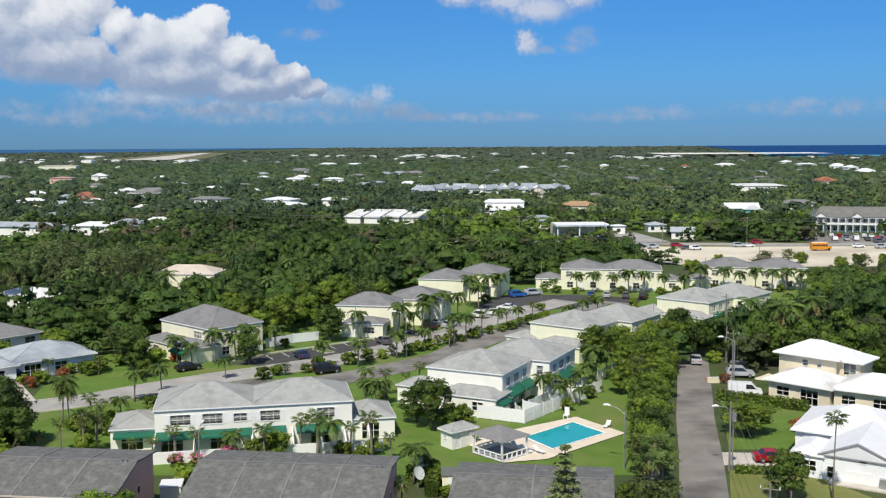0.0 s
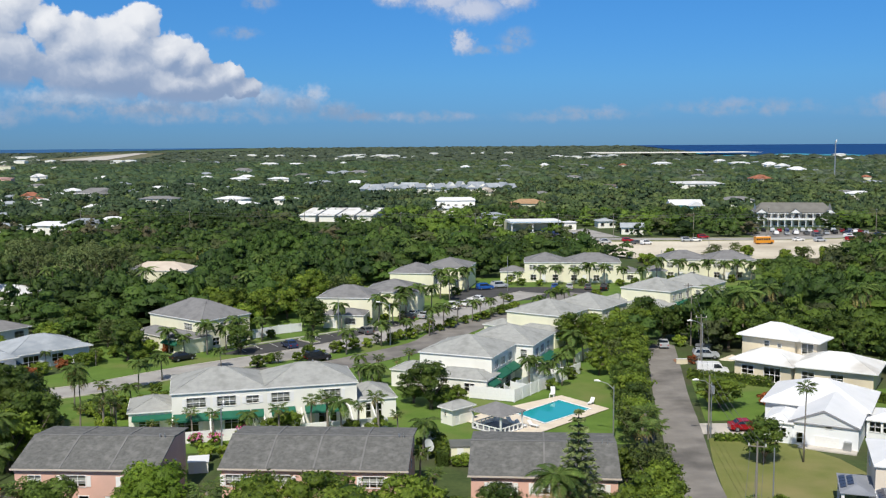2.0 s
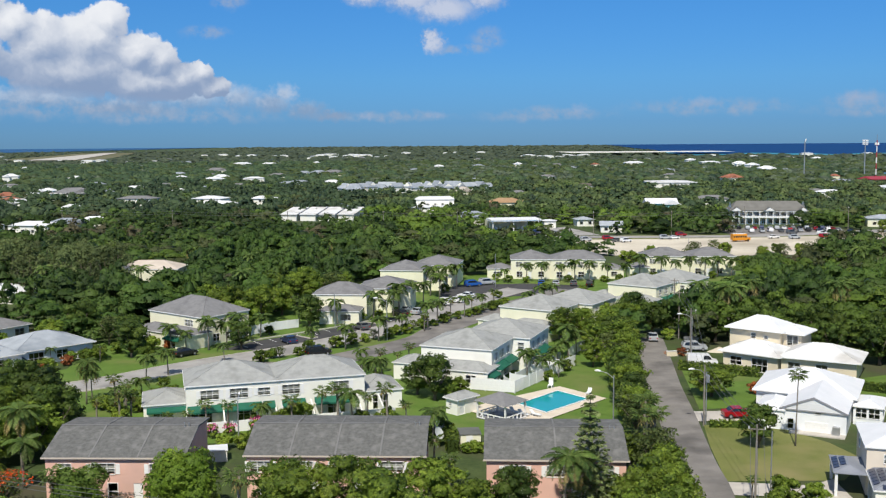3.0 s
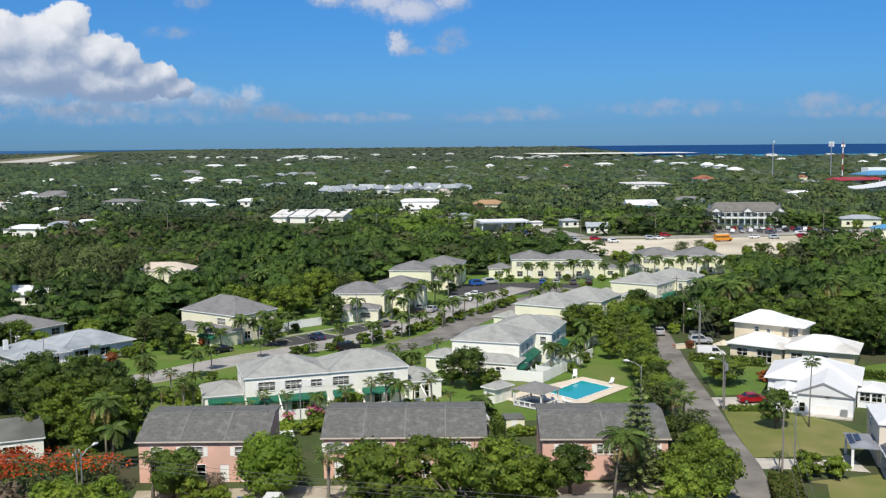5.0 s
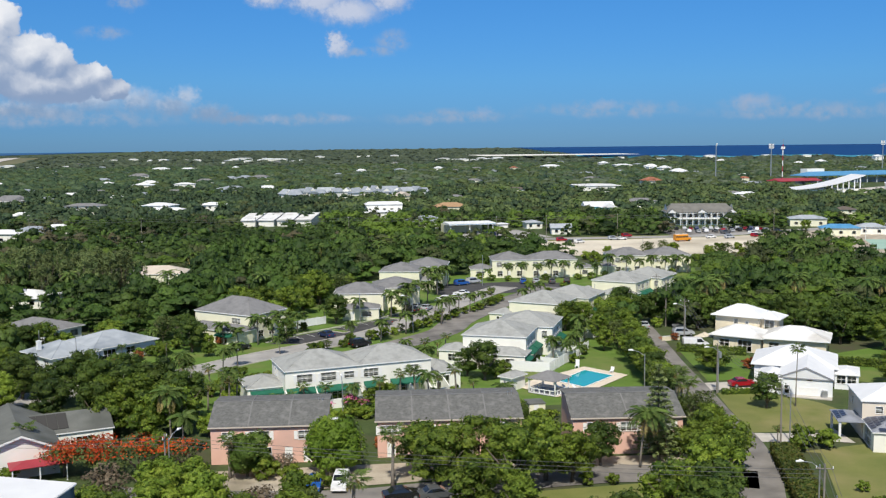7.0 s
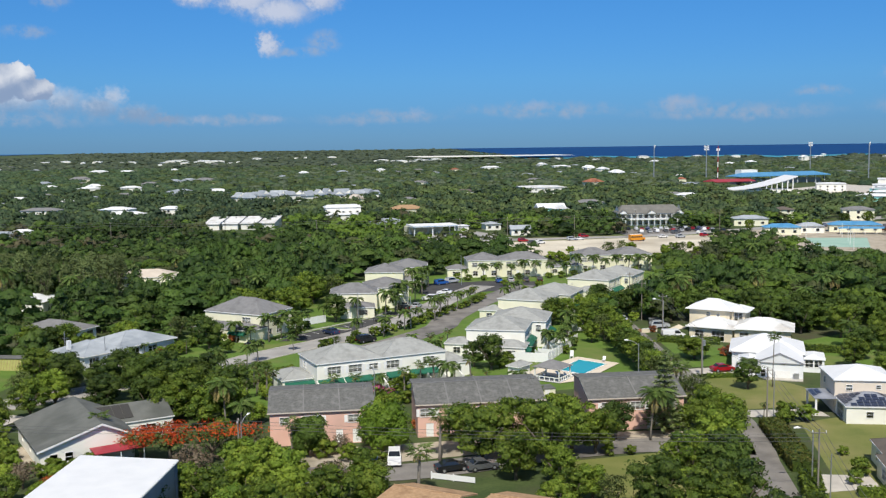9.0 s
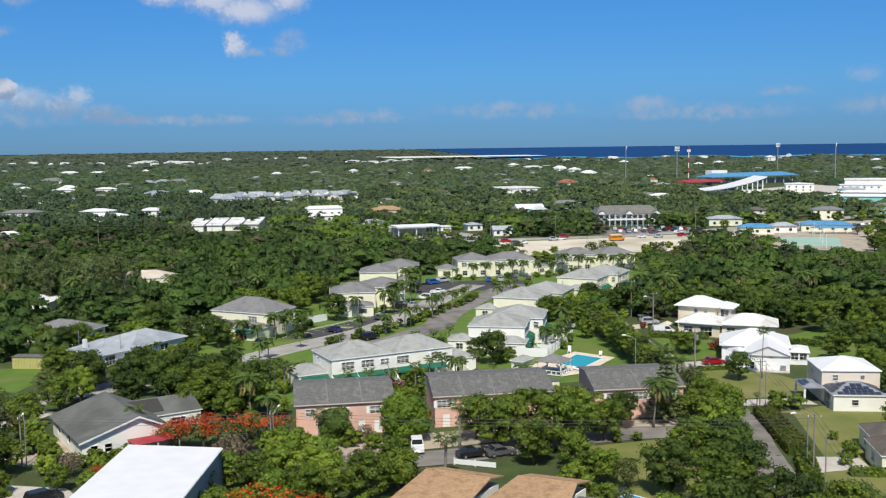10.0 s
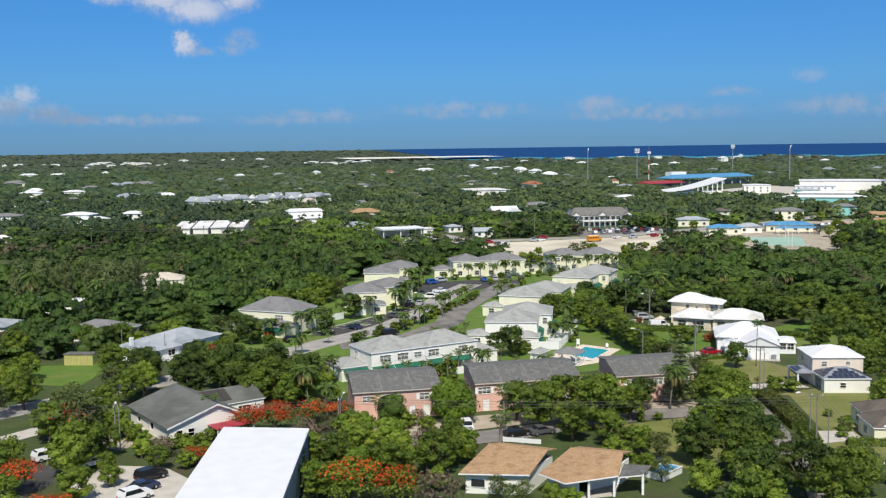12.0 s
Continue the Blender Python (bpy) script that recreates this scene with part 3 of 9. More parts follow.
def smooth_line(pts, step=3.0):
    """A smooth curve through points (x, y)."""
    p = [Vector(q) for q in pts]
    out = []
    for i in range(len(p) - 1):
        a, b, c, d = p[max(i - 1, 0)], p[i], p[i + 1], p[min(i + 2, len(p) - 1)]
        n = max(1, int((c - b).length / step))
        for j in range(n):
            t = j / n
            out.append(0.5 * (2 * b + (c - a) * t + (2 * a - 5 * b + 4 * c - d) * t * t + (3 * b - a - 3 * c + d) * t ** 3))
    return out + [p[-1]]


def strip(pts, width, z, step=3.0, thick=0.0):
    """A flat ribbon along a smooth curve."""
    line = smooth_line(pts, step)
    m = Mesh()
    rows = []
    for i, p in enumerate(line):
        d = (line[min(i + 1, len(line) - 1)] - line[max(i - 1, 0)]).normalized()
        s = Vector((-d.y, d.x)) * width / 2
        h = z + gz(*p)
        rows.append(((*(p + s), h), (*(p - s), h)))
    for a, b in zip(rows, rows[1:]):
        m.face(a[1], b[1], b[0], a[0])
    if thick:
        for a, b in zip(rows, rows[1:]):
            for i, (p, q) in enumerate(((a[0], b[0]), (b[1], a[1]))):
                m.face((*p[:2], p[2] - thick), (*q[:2], q[2] - thick), q, p)
    return m


def area(ring, z):
    m = Mesh()
    m.face(*[(x, y, z) for x, y in ring])
    return m


g = Mesh()
RADII = [0, 60, 120, 200, 300, 450, 700, 1000, 1500, 1800, 2100, 2500, 2900, 3300, 3800, 4300, 4720]
SEG = 96
for r in RADII[1:]:
    for k in range(SEG):
        a = 2 * math.pi * k / SEG
        g.v.append((r * math.sin(a), r * math.cos(a), 24.0 * max(0, (r - 1500) / 3200) ** 2))
g.v.append((0, 0, 0))
for k in range(SEG):
    g.f.append((len(g.v) - 1, (k + 1) % SEG, k))
    for i in range(len(RADII) - 2):
        a, b = i * SEG, (i + 1) * SEG
        g.f.append((a + k, a + (k + 1) % SEG, b + (k + 1) % SEG, b + k))
whole("ground", g, M_GROUND, "scrubby green ground reaching the horizon", "ground", "structure")

M_SEA, _n, _l, _p = mat("deep_sea_water")
_p.inputs["Base Color"].default_value = (0.003, 0.042, 0.15, 1)
_p.inputs["Roughness"].default_value = 0.6
_p.inputs["Specular IOR Level"].default_value = 0.15
_ns, _bp = _n.new("ShaderNodeTexNoise"), _n.new("ShaderNodeBump")
_ns.inputs["Scale"].default_value, _bp.inputs["Strength"].default_value = 0.15, 0.5
_l.new(_ns.outputs["Fac"], _bp.inputs["Height"]), _l.new(_bp.outputs[0], _p.inputs["Normal"])
# the far sound: haze put into the base colour, paler than the open sea
M_SOUND = surface("haze_tinted_water", (0.02, 0.085, 0.2), (0.03, 0.105, 0.23), 0.004, 0.6, 0.1, 0.05, spec=0.15)
M_REEF = surface("shallow_turquoise_water", (0.03, 0.22, 0.30), (0.08, 0.36, 0.42), 0.004, 0.4, 0.1, 0.05)


def sector(a0, a1, inner, r1, z, n=60):
    """Part of a ring between two bearings; the inner edge is a function of the bearing."""
    m = Mesh()
    rs = 9
    for i in range(n + 1):
        a = a0 + (a1 - a0) * i / n
        r0 = inner(a)
        for j in range(rs + 1):
            r = r0 + (r1 - r0) * j / rs
            x, y = r * math.sin(radians(a)), r * math.cos(radians(a))
            m.v.append((x, y, gz(x, y) + z))
    for i in range(n):
        for j in range(rs):
            k = i * (rs + 1) + j
            m.f.append((k, k + rs + 1, k + rs + 2, k + 1))
    return m


def shore(a):
    return 2780 + 90 * math.sin(a * 0.9) + 60 * math.sin(a * 2.3) + 190 * max(0, 19 - a) ** 1.5


whole("sea", sector(14.0, 75, lambda a: min(4700, shore(a)), 4716, 1.4), M_SEA, "deep blue sea along the horizon", "sea", "structure")
whole("lagoon", sector(15.5, 75, lambda a: shore(a) - 170, 3150, 1.0), M_REEF, "pale turquoise shallows inside the reef", "sea", "structure")
whole("sound", sector(-75, -7.5, lambda a: 3950 + max(0, a + 17) * 75, 4716, 1.4), M_SOUND, "hazy blue sound along the horizon", "sea", "structure")

ROADS = {
    "lane": ([(43.6, 173), (42.7, 169), (38.2, 150), (34.6, 135), (31.3, 119.4), (27.9, 104.5), (26.3, 97), (24.6, 88), (20.6, 76), (16.8, 68), (12.2, 57), (6, 42), (-2, 26), (-12, 4), (-25, -25)], 5.2, M_ROAD, "worn grey asphalt lane between the gardens"),
    "estate_road": ([(-130, 108), (-95, 126), (-75, 136), (-60, 144), (-53, 148), (-46, 154.5), (-38, 161), (-30, 166.5), (-19.3, 174.7), (-10, 184.5), (-0.2, 196.8), (5, 206), (12, 217), (22, 231), (30, 241)], 7.0, M_ROADLIGHT, "sun-bleached asphalt estate road"),
    "estate_road_lower": ([(-34, 157), (-24, 156.6), (-16.6, 161), (-9.3, 167.5), (-0.2, 177), (5, 188), (12, 199), (22, 213), (34, 228), (42, 238)], 7.4, M_ROAD, "dark patched asphalt road beside the verge"),
    "highway": ([(-420, 520), (-200, 452), (-60, 410), (40, 386), (69, 380), (120, 374), (150, 373), (200, 384), (300, 418), (460, 500)], 9.5, M_ROADLIGHT, "pale two-lane main road"),
    "front_court": ([(-58, 84), (-46, 80), (-31, 77), (-20, 77.5), (-8, 79), (6, 78.5), (19, 73)], 6.5, M_ROAD, "grey asphalt access lane in front of the pink houses"),
    "garden_lane": ([(-130, 85), (-112, 97), (-100, 105), (-93, 111), (-84, 122)], 4.5, M_CONC, "pale dusty lane under the trees"),
}
for nm, (pts, w, mt, lab) in ROADS.items():
    whole("road_" + nm, strip(pts, w, 0.09), mt, lab, "road", "structure")
    if nm == "estate_road":
        for s in (-1, 1):
            line = smooth_line(pts, 4.0)
            off = []
            for i, p in enumerate(line):
                d = (line[min(i + 1, len(line) - 1)] - line[max(i - 1, 0)]).normalized()
                off.append(p + Vector((-d.y, d.x)) * s * (w / 2 + 0.08))
            whole("kerb", strip([tuple(p) for p in off], 0.18, 0.2, 4.0, 0.2), M_CONC, "pale concrete kerb along the estate road", "kerb", "structure")

M_DUST = surface("dusty_pale_paving", (0.33, 0.28, 0.215), (0.50, 0.44, 0.35), 0.35, 0.95, 0.3, 6.0, stain=(0.24, 0.21, 0.15))
PATCHES = {
    "drive_gable": ([(-90, 97), (-81, 104), (-76.5, 97.5), (-84, 91)], 0.05, M_DUST, "dusty grey drive beside the gabled bungalow"),
    "court_east": ([(-3, 78), (-3, 86.8), (16, 84.2), (15, 77.5)], 0.05, M_DUST, "dusty pale ground beside the pink house"),
    "lawn_estate": ([(-62, 118), (-62, 182), (-44, 198), (-24, 222), (-12, 262), (24, 272), (100, 268), (78, 214), (47, 190), (32, 160), (25, 112), (-44, 113)], 0.03, M_LAWN, "mown green lawn between the townhouses"),
    "lawn_front": ([(-64, 157), (-56, 166), (-45, 156), (-53, 150), (-62, 146)], 0.045, M_LAWN, "green front lawn"),
    "lawn_lane": ([(27.9, 91.6), (30.6, 104), (33.2, 113.6), (41.5, 114), (46, 104), (47, 97), (41, 90.4)], 0.04, M_DRYLAWN, "half-dry yellowing lawn beside the lane"),
    "lawn_garden": ([(35.4, 121.5), (41, 146), (52, 139), (47, 121.5)], 0.04, M_LAWN, "green garden lawn"),
    "lawn_villa": ([(14, 46), (20, 62), (28, 82), (46, 84), (46, 70), (38, 52), (24, 44)], 0.04, M_DRYLAWN, "dry lawn in front of the villa"),
    "lawn_court": ([(-15, 57), (-9, 75), (7, 75), (10, 66), (3, 55), (-8, 52)], 0.04, M_DRYLAWN, "yellow-green lawn among trees"),
    "lawn_back": ([(58, 118), (66, 136), (96, 146), (104, 120), (70, 104)], 0.04, M_LAWN, "shaded back lawn"),
    "lawn_shed": ([(-105, 163), (-86, 158), (-86, 150), (-91, 138), (-104, 146)], 0.04, M_LAWN, "small mown lawn in front of a shed"),
    "parking_upper": ([(-38, 172), (-30.6, 170.6), (-20, 179), (-10.4, 189.5), (-2.5, 200), (-6, 203), (-14, 194), (-24, 186), (-33, 179)], 0.06, M_PARK, "dark asphalt parking strip"),
    "parking_far": ([(10, 224), (8, 234), (14, 250), (33, 251), (50, 244), (42, 231), (26, 229), (18, 222)], 0.07, M_PARK, "dark asphalt parking court"),
    "parking_office": ([(140, 378), (142, 400), (160, 410), (192, 404), (196, 386), (165, 377)], 0.07, M_ROAD, "asphalt parking court of an office"),
    "marl_verge": ([(56, 270), (64, 312), (136, 308), (150, 322), (160, 318), (118, 270)], 0.02, M_GROUND, "scrubby verge beside the bare lot"),
    "road_verge": ([(40, 380), (60, 368), (150, 366), (200, 372), (200, 392), (140, 380), (60, 386)], 0.03, M_DRYLAWN, "dry grass verge beside the main road"),
    "marl_lot": ([(62, 369), (66, 330), (74, 313), (88, 306), (134, 306), (163, 336), (196, 372), (150, 366), (106, 367)], 0.05, M_SAND, "bare pale marl building lot"),
    "station_yard": ([(50, 386), (52, 412), (82, 428), (88, 386)], 0.07, M_ROADLIGHT, "pale asphalt yard of a petrol station"),
    "playing_court": ([(207, 338), (231, 328), (206, 293), (189, 303)], 0.065, surface("pale_green_court", (0.26, 0.42, 0.34), (0.36, 0.50, 0.42), 0.1, 0.9, 0.1, 3.0), "pale green playing court"),
    "school_yard": ([(163, 340), (190, 378), (230, 398), (330, 404), (270, 334), (204, 272), (178, 296)], 0.055, M_DUST, "pale paved yard"),
    "stadium_yard": ([(400, 600), (430, 720), (560, 800), (560, 640), (470, 560)], 0.05, M_CONC, "pale paved forecourt"),
    "carport_drive": ([(30.5, 120.6), (42, 119.8), (41, 114.6), (31, 115.6)], 0.07, M_CONC, "pale concrete driveway"),
    "villa_drive": ([(27.5, 91.4), (36.5, 89.2), (40, 91), (39, 84), (36, 85.4), (27, 87.2)], 0.07, M_CONC, "pale concrete drive of the villa"),
    "bungalow_drive": ([(15.6, 54), (20, 61), (26.6, 58.6), (25, 54), (18.5, 54.6)], 0.07, M_CONC, "pale concrete drive"),
    "forecourt": ([(-46, 81), (-46, 90.5), (-20, 88.6), (-8, 87), (-8, 81.5)], 0.07, M_DUST, "pale paved parking forecourt of the pink houses"),
    "front_drive": ([(-74, 163), (-69.5, 160.5), (-61, 147), (-64, 144), (-73, 156)], 0.07, M_CONC, "pale concrete driveway of the bungalow"),
    "back_lot": ([(-86, 84), (-78, 80), (-72, 66), (-80, 56), (-92, 74)], 0.05, M_CONC, "dusty concrete parking lot"),
    "side_lot": ([(-108, 84), (-92, 92), (-86, 88), (-98, 72)], 0.05, M_PARK, "dark asphalt side lot"),
    "hedge_bank": ([(26.5, 84), (32, 81), (20, 55), (14, 56)], 0.05, M_GROUND, "earth bank"),
    "runway": ([(-803, 3510), (-846, 3500), (-764, 2380), (-655, 2412)], 3.0, M_CONC, "pale runway strip far off"),
    "runway_grass": ([(-750, 3560), (-920, 3500), (-850, 2330), (-590, 2380)], 1.6, M_TANGRASS, "tan grass round the runway"),
    "beach": ([(560, 2800), (980, 2680), (980, 2520), (560, 2560)], 7.5, M_WHITESAND, "white strip of sand by the shore"),
}
for nm, (ring, z, mt, lab) in PATCHES.items():
    ring = [(x, y) for x, y in ring]
    m = Mesh()
    m.face(*[(x, y, z + gz(x, y)) for x, y in ring])
    whole(nm, m, mt, lab, nm.split("_")[0], "structure")

# white bay lines of the parking strip
lines = thing("bay_markings", 0, 0, 0, "white painted bay lines on dark asphalt", "marking", kind="structure")
for i in range(13):
    t = i / 12
    x, y = -33 + 30.5 * t, 173.4 + 27.2 * t
    m = Mesh()
    c, s = math.cos(radians(118)), math.sin(radians(118))
    m.face((x - 0.06 * s, y + 0.06 * c, 0.075), (x + 0.06 * s, y - 0.06 * c, 0.075), (x + 0.06 * s + 4.4 * c, y - 0.06 * c + 4.4 * s, 0.075), (x - 0.06 * s + 4.4 * c, y + 0.06 * c + 4.4 * s, 0.075))
    part("line", m, M_PAINT, lines)


# ---- houses ----
def wall_side(m, p0, d, nrm, length, z0, z1, holes, depth=0.2):
    """One wall with real openings: outer skin, inner skin and reveals. holes: (a, b, low, high) along the wall."""
    p0, d, nrm = Vector(p0), Vector(d), Vector(nrm)

    def at(s, z, k=0.0):
        q = p0 + d * s - nrm * k
        return (q.x, q.y, z)
    xs = sorted({0.0, length, *[h[0] for h in holes], *[h[1] for h in holes]})
    zs = sorted({z0, z1, *[h[2] for h in holes], *[h[3] for h in holes]})
    for a, b in zip(xs, xs[1:]):
        for e, f in zip(zs, zs[1:]):
            if any(h[0] <= (a + b) / 2 <= h[1] and h[2] <= (e + f) / 2 <= h[3] for h in holes):
                continue
            m.face(at(a, e), at(b, e), at(b, f), at(a, f))
            m.face(at(b, e, depth), at(a, e, depth), at(a, f, depth), at(b, f, depth))
    for a, b, e, f in holes:
        m.face(at(a, e), at(a, e, depth), at(b, e, depth), at(b, e))
        m.face(at(a, f), at(b, f), at(b, f, depth), at(a, f, depth))
        m.face(at(a, e), at(a, f), at(a, f, depth), at(a, e, depth))
        m.face(at(b, e), at(b, e, depth), at(b, f, depth), at(b, f))


def opening_part(parent, p0, d, nrm, hole, kind="window", shutters=False, bars=True):
    """A window (frame with bars, pane) or a door leaf in a hole."""
    p0, d, nrm = Vector(p0), Vector(d), Vector(nrm)
    a, b, e, f = hole

    def slab(m, s0, s1, u0, u1, k0, k1):
        q = [p0 + d * s0 + nrm * k0, p0 + d * s1 + nrm * k0, p0 + d * s1 + nrm * k1, p0 + d * s0 + nrm * k1]
        m.solid([(v.x, v.y) for v in q], u0, u1)
    if kind == "door":
        m = Mesh()
        slab(m, a, b, e, f, -0.12, -0.06)
        dr = part("door", m, M_TRIM, parent, "white panelled door")
        m = Mesh()
        slab(m, a + 0.1, a + 0.16, e + 1.0, e + 1.08, -0.06, 0.0)
        part("handle", m, M_GALV, dr)
        return
    if bars is None:
        m = Mesh()
        slab(m, a, b, e, f, -0.14, -0.1)
        part("window", m, M_CARGLASS2, parent)
        return
    m = Mesh()
    t = 0.07
    slab(m, a - t, b + t, f, f + t, -0.05, 0.05)
    slab(m, a - t, b + t, e - t, e, -0.05, 0.08)
    slab(m, a - t, a, e, f, -0.05, 0.05)
    slab(m, b, b + t, e, f, -0.05, 0.05)
    w = part("window", m, M_TRIM, parent)
    n = max(1, round((b - a) / 0.8)) if bars else 1
    for i in range(1, n):
        s = a + (b - a) * i / n
        m = Mesh()
        slab(m, s - 0.035, s + 0.035, e, f, -0.09, -0.02)
        part("mullion", m, M_TRIM, w)
    if bars:
        m = Mesh()
        slab(m, a, b, (e + f) / 2 - 0.03, (e + f) / 2 + 0.03, -0.09, -0.03)
        part("glazing_bar", m, M_TRIM, w)
    m = Mesh()
    q0, q1 = p0 + d * a - nrm * 0.11, p0 + d * b - nrm * 0.11
    m.face((q0.x, q0.y, e), (q1.x, q1.y, e), (q1.x, q1.y, f), (q0.x, q0.y, f))
    part("pane", m, M_GLASS, w).visible_shadow = False
    if bars and e > 1.5:
        m = Mesh()
        for k in range(7):
            z = f - (f - e) * 0.8 * (k + 0.5) / 7
            slab(m, a + 0.03, b - 0.03, z - 0.05, z + 0.04, -0.19, -0.16)
        part("blind", m, M_BLIND, w)
    if shutters:
        for s0, s1 in ((a - t - 0.5, a - t - 0.04), (b + t + 0.04, b + t + 0.5)):
            m = Mesh()
            slab(m, s0, s1, e, f, 0.0, 0.05)
            part("shutter", m, M_TRIM, w)


def block(house, x0, y0, w, d, ze, rise, wallm, roofm, wins=(), over=0.18, gable=0.0, z0=0.0, fascia=None, ridges=True, shutters=False, roof=True, bars=True):
    """A storey block with four walls, openings, eaves and a hipped or gabled roof. wins: (side, centre, low, width, height, kind)."""
    ax, bx, ay, by = x0 + over, x0 + w - over, y0 + over, y0 + d - over
    sides = {"f": ((ax, ay), (1, 0), (0, -1), bx - ax), "r": ((bx, ay), (0, 1), (1, 0), by - ay),
             "b": ((bx, by), (-1, 0), (0, 1), bx - ax), "l": ((ax, by), (0, -1), (-1, 0), by - ay)}
    m = Mesh()
    for s, (p0, dd, nn, ln) in sides.items():
        hs = [(c - ww / 2, c + ww / 2, lo, lo + hh) for side, c, lo, ww, hh, kind in wins if side == s]
        wall_side(m, p0, dd, nn, ln, z0, ze + 0.02, hs)
    if gable:
        long_x = w >= d
        top = ze + rise * (1 - over / (d / 2 if long_x else w / 2))
        if long_x:
            for x in (ax, bx):
                m.face((x, ay, ze), (x, by, ze), (x, (ay + by) / 2, top + rise * over / (d / 2)))
        else:
            for y in (ay, by):
                m.face((ax, y, ze), (bx, y, ze), ((ax + bx) / 2, y, top + rise * over / (w / 2)))
    wl = part("wall", m, wallm, house)
    for side, c, lo, ww, hh, kind in wins:
        p0, dd, nn, ln = sides[side]
        opening_part(house, p0, dd, nn, (c - ww / 2, c + ww / 2, lo, lo + hh), kind, shutters and kind == "window", bars)
    if not roof:
        return wl
    m = Mesh().hip(x0, x0 + w, y0, y0 + d, ze, rise, 0.05, gable)
    rf = part("roof", m, roofm, house)
    if ridges and not gable:
        cap = Mesh()
        rd, ev = m.ridge, m.eave
        pairs = [(0, 0), (1, 1), (2, 1), (3, 0)] if w >= d else [(0, 0), (1, 0), (2, 1), (3, 1)]
        for e, r in pairs:
            cap.tube([ev[e], rd[r]], 0.07, 5)
        if (Vector(rd[0]) - Vector(rd[1])).length > 0.3:
            cap.tube(rd, 0.08, 5)
        part("ridge_cap", cap, roofm, rf)
    if not bars:
        return rf
    m = Mesh()
    t, h = 0.05, 0.15
    m.box(x0 - t, x0 + w + t, y0 - t, y0, ze - h + 0.04, ze + 0.04)
    m.box(x0 - t, x0 + w + t, y0 + d, y0 + d + t, ze - h + 0.04, ze + 0.04)
    m.box(x0 - t, x0, y0, y0 + d, ze - h + 0.04, ze + 0.04)
    m.box(x0 + w, x0 + w + t, y0, y0 + d, ze - h + 0.04, ze + 0.04)
    part("fascia", m, fascia or M_TRIM, rf)
    return rf


def awning(house, p0, p1, out, z=2.95, drop=0.75, reach=1.5):
    """A sloping canvas awning along a wall from p0 to p1, reaching out."""
    p0, p1, o = Vector(p0), Vector(p1), Vector(out)
    m = Mesh()
    a, b, c, d = p0, p1, p1 + o * reach, p0 + o * reach
    m.face((a.x, a.y, z), (d.x, d.y, z - drop), (c.x, c.y, z - drop), (b.x, b.y, z))
    m.face((d.x, d.y, z - drop - 0.22), (c.x, c.y, z - drop - 0.22), (c.x, c.y, z - drop), (d.x, d.y, z - drop))
    m.face((a.x, a.y, z), (a.x, a.y, z - drop), (d.x, d.y, z - drop))
    m.face((b.x, b.y, z), (c.x, c.y, z - drop), (b.x, b.y, z - drop))
    ob = part("awning", m, M_AWN, house, "dark green canvas awning")
    for q in (c, d):
        part("awning_arm", Mesh().tube([(q.x, q.y, z - drop - 0.1), (q.x - o.x * reach, q.y - o.y * reach, z - drop - 0.1)], 0.03, 5), M_TRIM, ob)


# pale kerb behind the parking bays, and kerbed islands of grass among them
whole("kerb", strip([(-38.4, 173.2), (-33, 180), (-24, 187), (-14, 195), (-6, 204)], 0.3, 0.2, 3.0, 0.2), M_CONC, "pale concrete kerb behind the parking bays", "kerb", "structure")
for x, y, a in ((-22.4, 182.8, 41), (-8.2, 196.4, 47)):
    isl = thing("kerb_island", x, y, a, "kerbed grass island between parking bays", "kerb", kind="structure")
    part("kerb", Mesh().box(-0.9, 0.9, -2.4, 2.4, 0.0, 0.22), M_CONC, isl)
    part("grass", Mesh().box(-0.72, 0.72, -2.2, 2.2, 0.22, 0.25), M_LAWN, isl)
# townhouses of the estate
EST = "townhouses of the estate"
KEEP = []   # (x, y, radius) where no tree stands


def keep_rect(x, y, turn, x0, y0, w, d, pad=2.0):
    c, s = math.cos(radians(turn)), math.sin(radians(turn))
    n, k = max(1, int(w / 4)), max(1, int(d / 4))
    for i in range(n + 1):
        for j in range(k + 1):
            u, v = x0 + w * i / n, y0 + d * j / k
            KEEP.append((x + c * u - s * v, y + s * u + c * v, pad + 2.4))


def house(x, y, turn, label, blocks, group="", name="house", category="house"):
    h = thing(name, x, y, turn, label, category, group)
    for b in blocks:
        keep_rect(x, y, turn, *b)
    return h


ZE, RISE = 5.5, 2.1
# the long pale-roofed house with green awnings
hb = house(-36, 120.9, 10.6, "two-storey white townhouse with pale hipped roofs and green awnings", [(-6, 0, 36, 11)], EST, "townhouse", "townhouse")
W1ST = [("f", 3.1, 3.45, 2.4, 1.3, "window"), ("f", 7.0, 3.45, 2.4, 1.3, "window"), ("f", 10.4, 3.6, 1.6, 1.0, "window"), ("f", 2.0, 0.1, 2.6, 2.2, "window"), ("f", 8.0, 0.1, 2.6, 2.2, "window"), ("l", 3, 3.5, 1.2, 1.2, "window")]
W2ND = [("f", 2.2, 3.45, 2.4, 1.3, "window"), ("f", 9.2, 3.45, 2.2, 1.3, "window"), ("f", 2.5, 0.1, 2.4, 2.2, "window"), ("f", 8.5, 0.1, 2.4, 2.2, "window"), ("r", 3, 3.5, 1.2, 1.2, "window")]
block(hb, 0, 0, 12.6, 10.6, ZE, RISE, M_WHITEW, M_ROOFL, W1ST, shutters=True)
block(hb, 11.9, 0.05, 12.9, 10.2, ZE, RISE, M_WHITEW, M_ROOFL, W2ND, shutters=True)
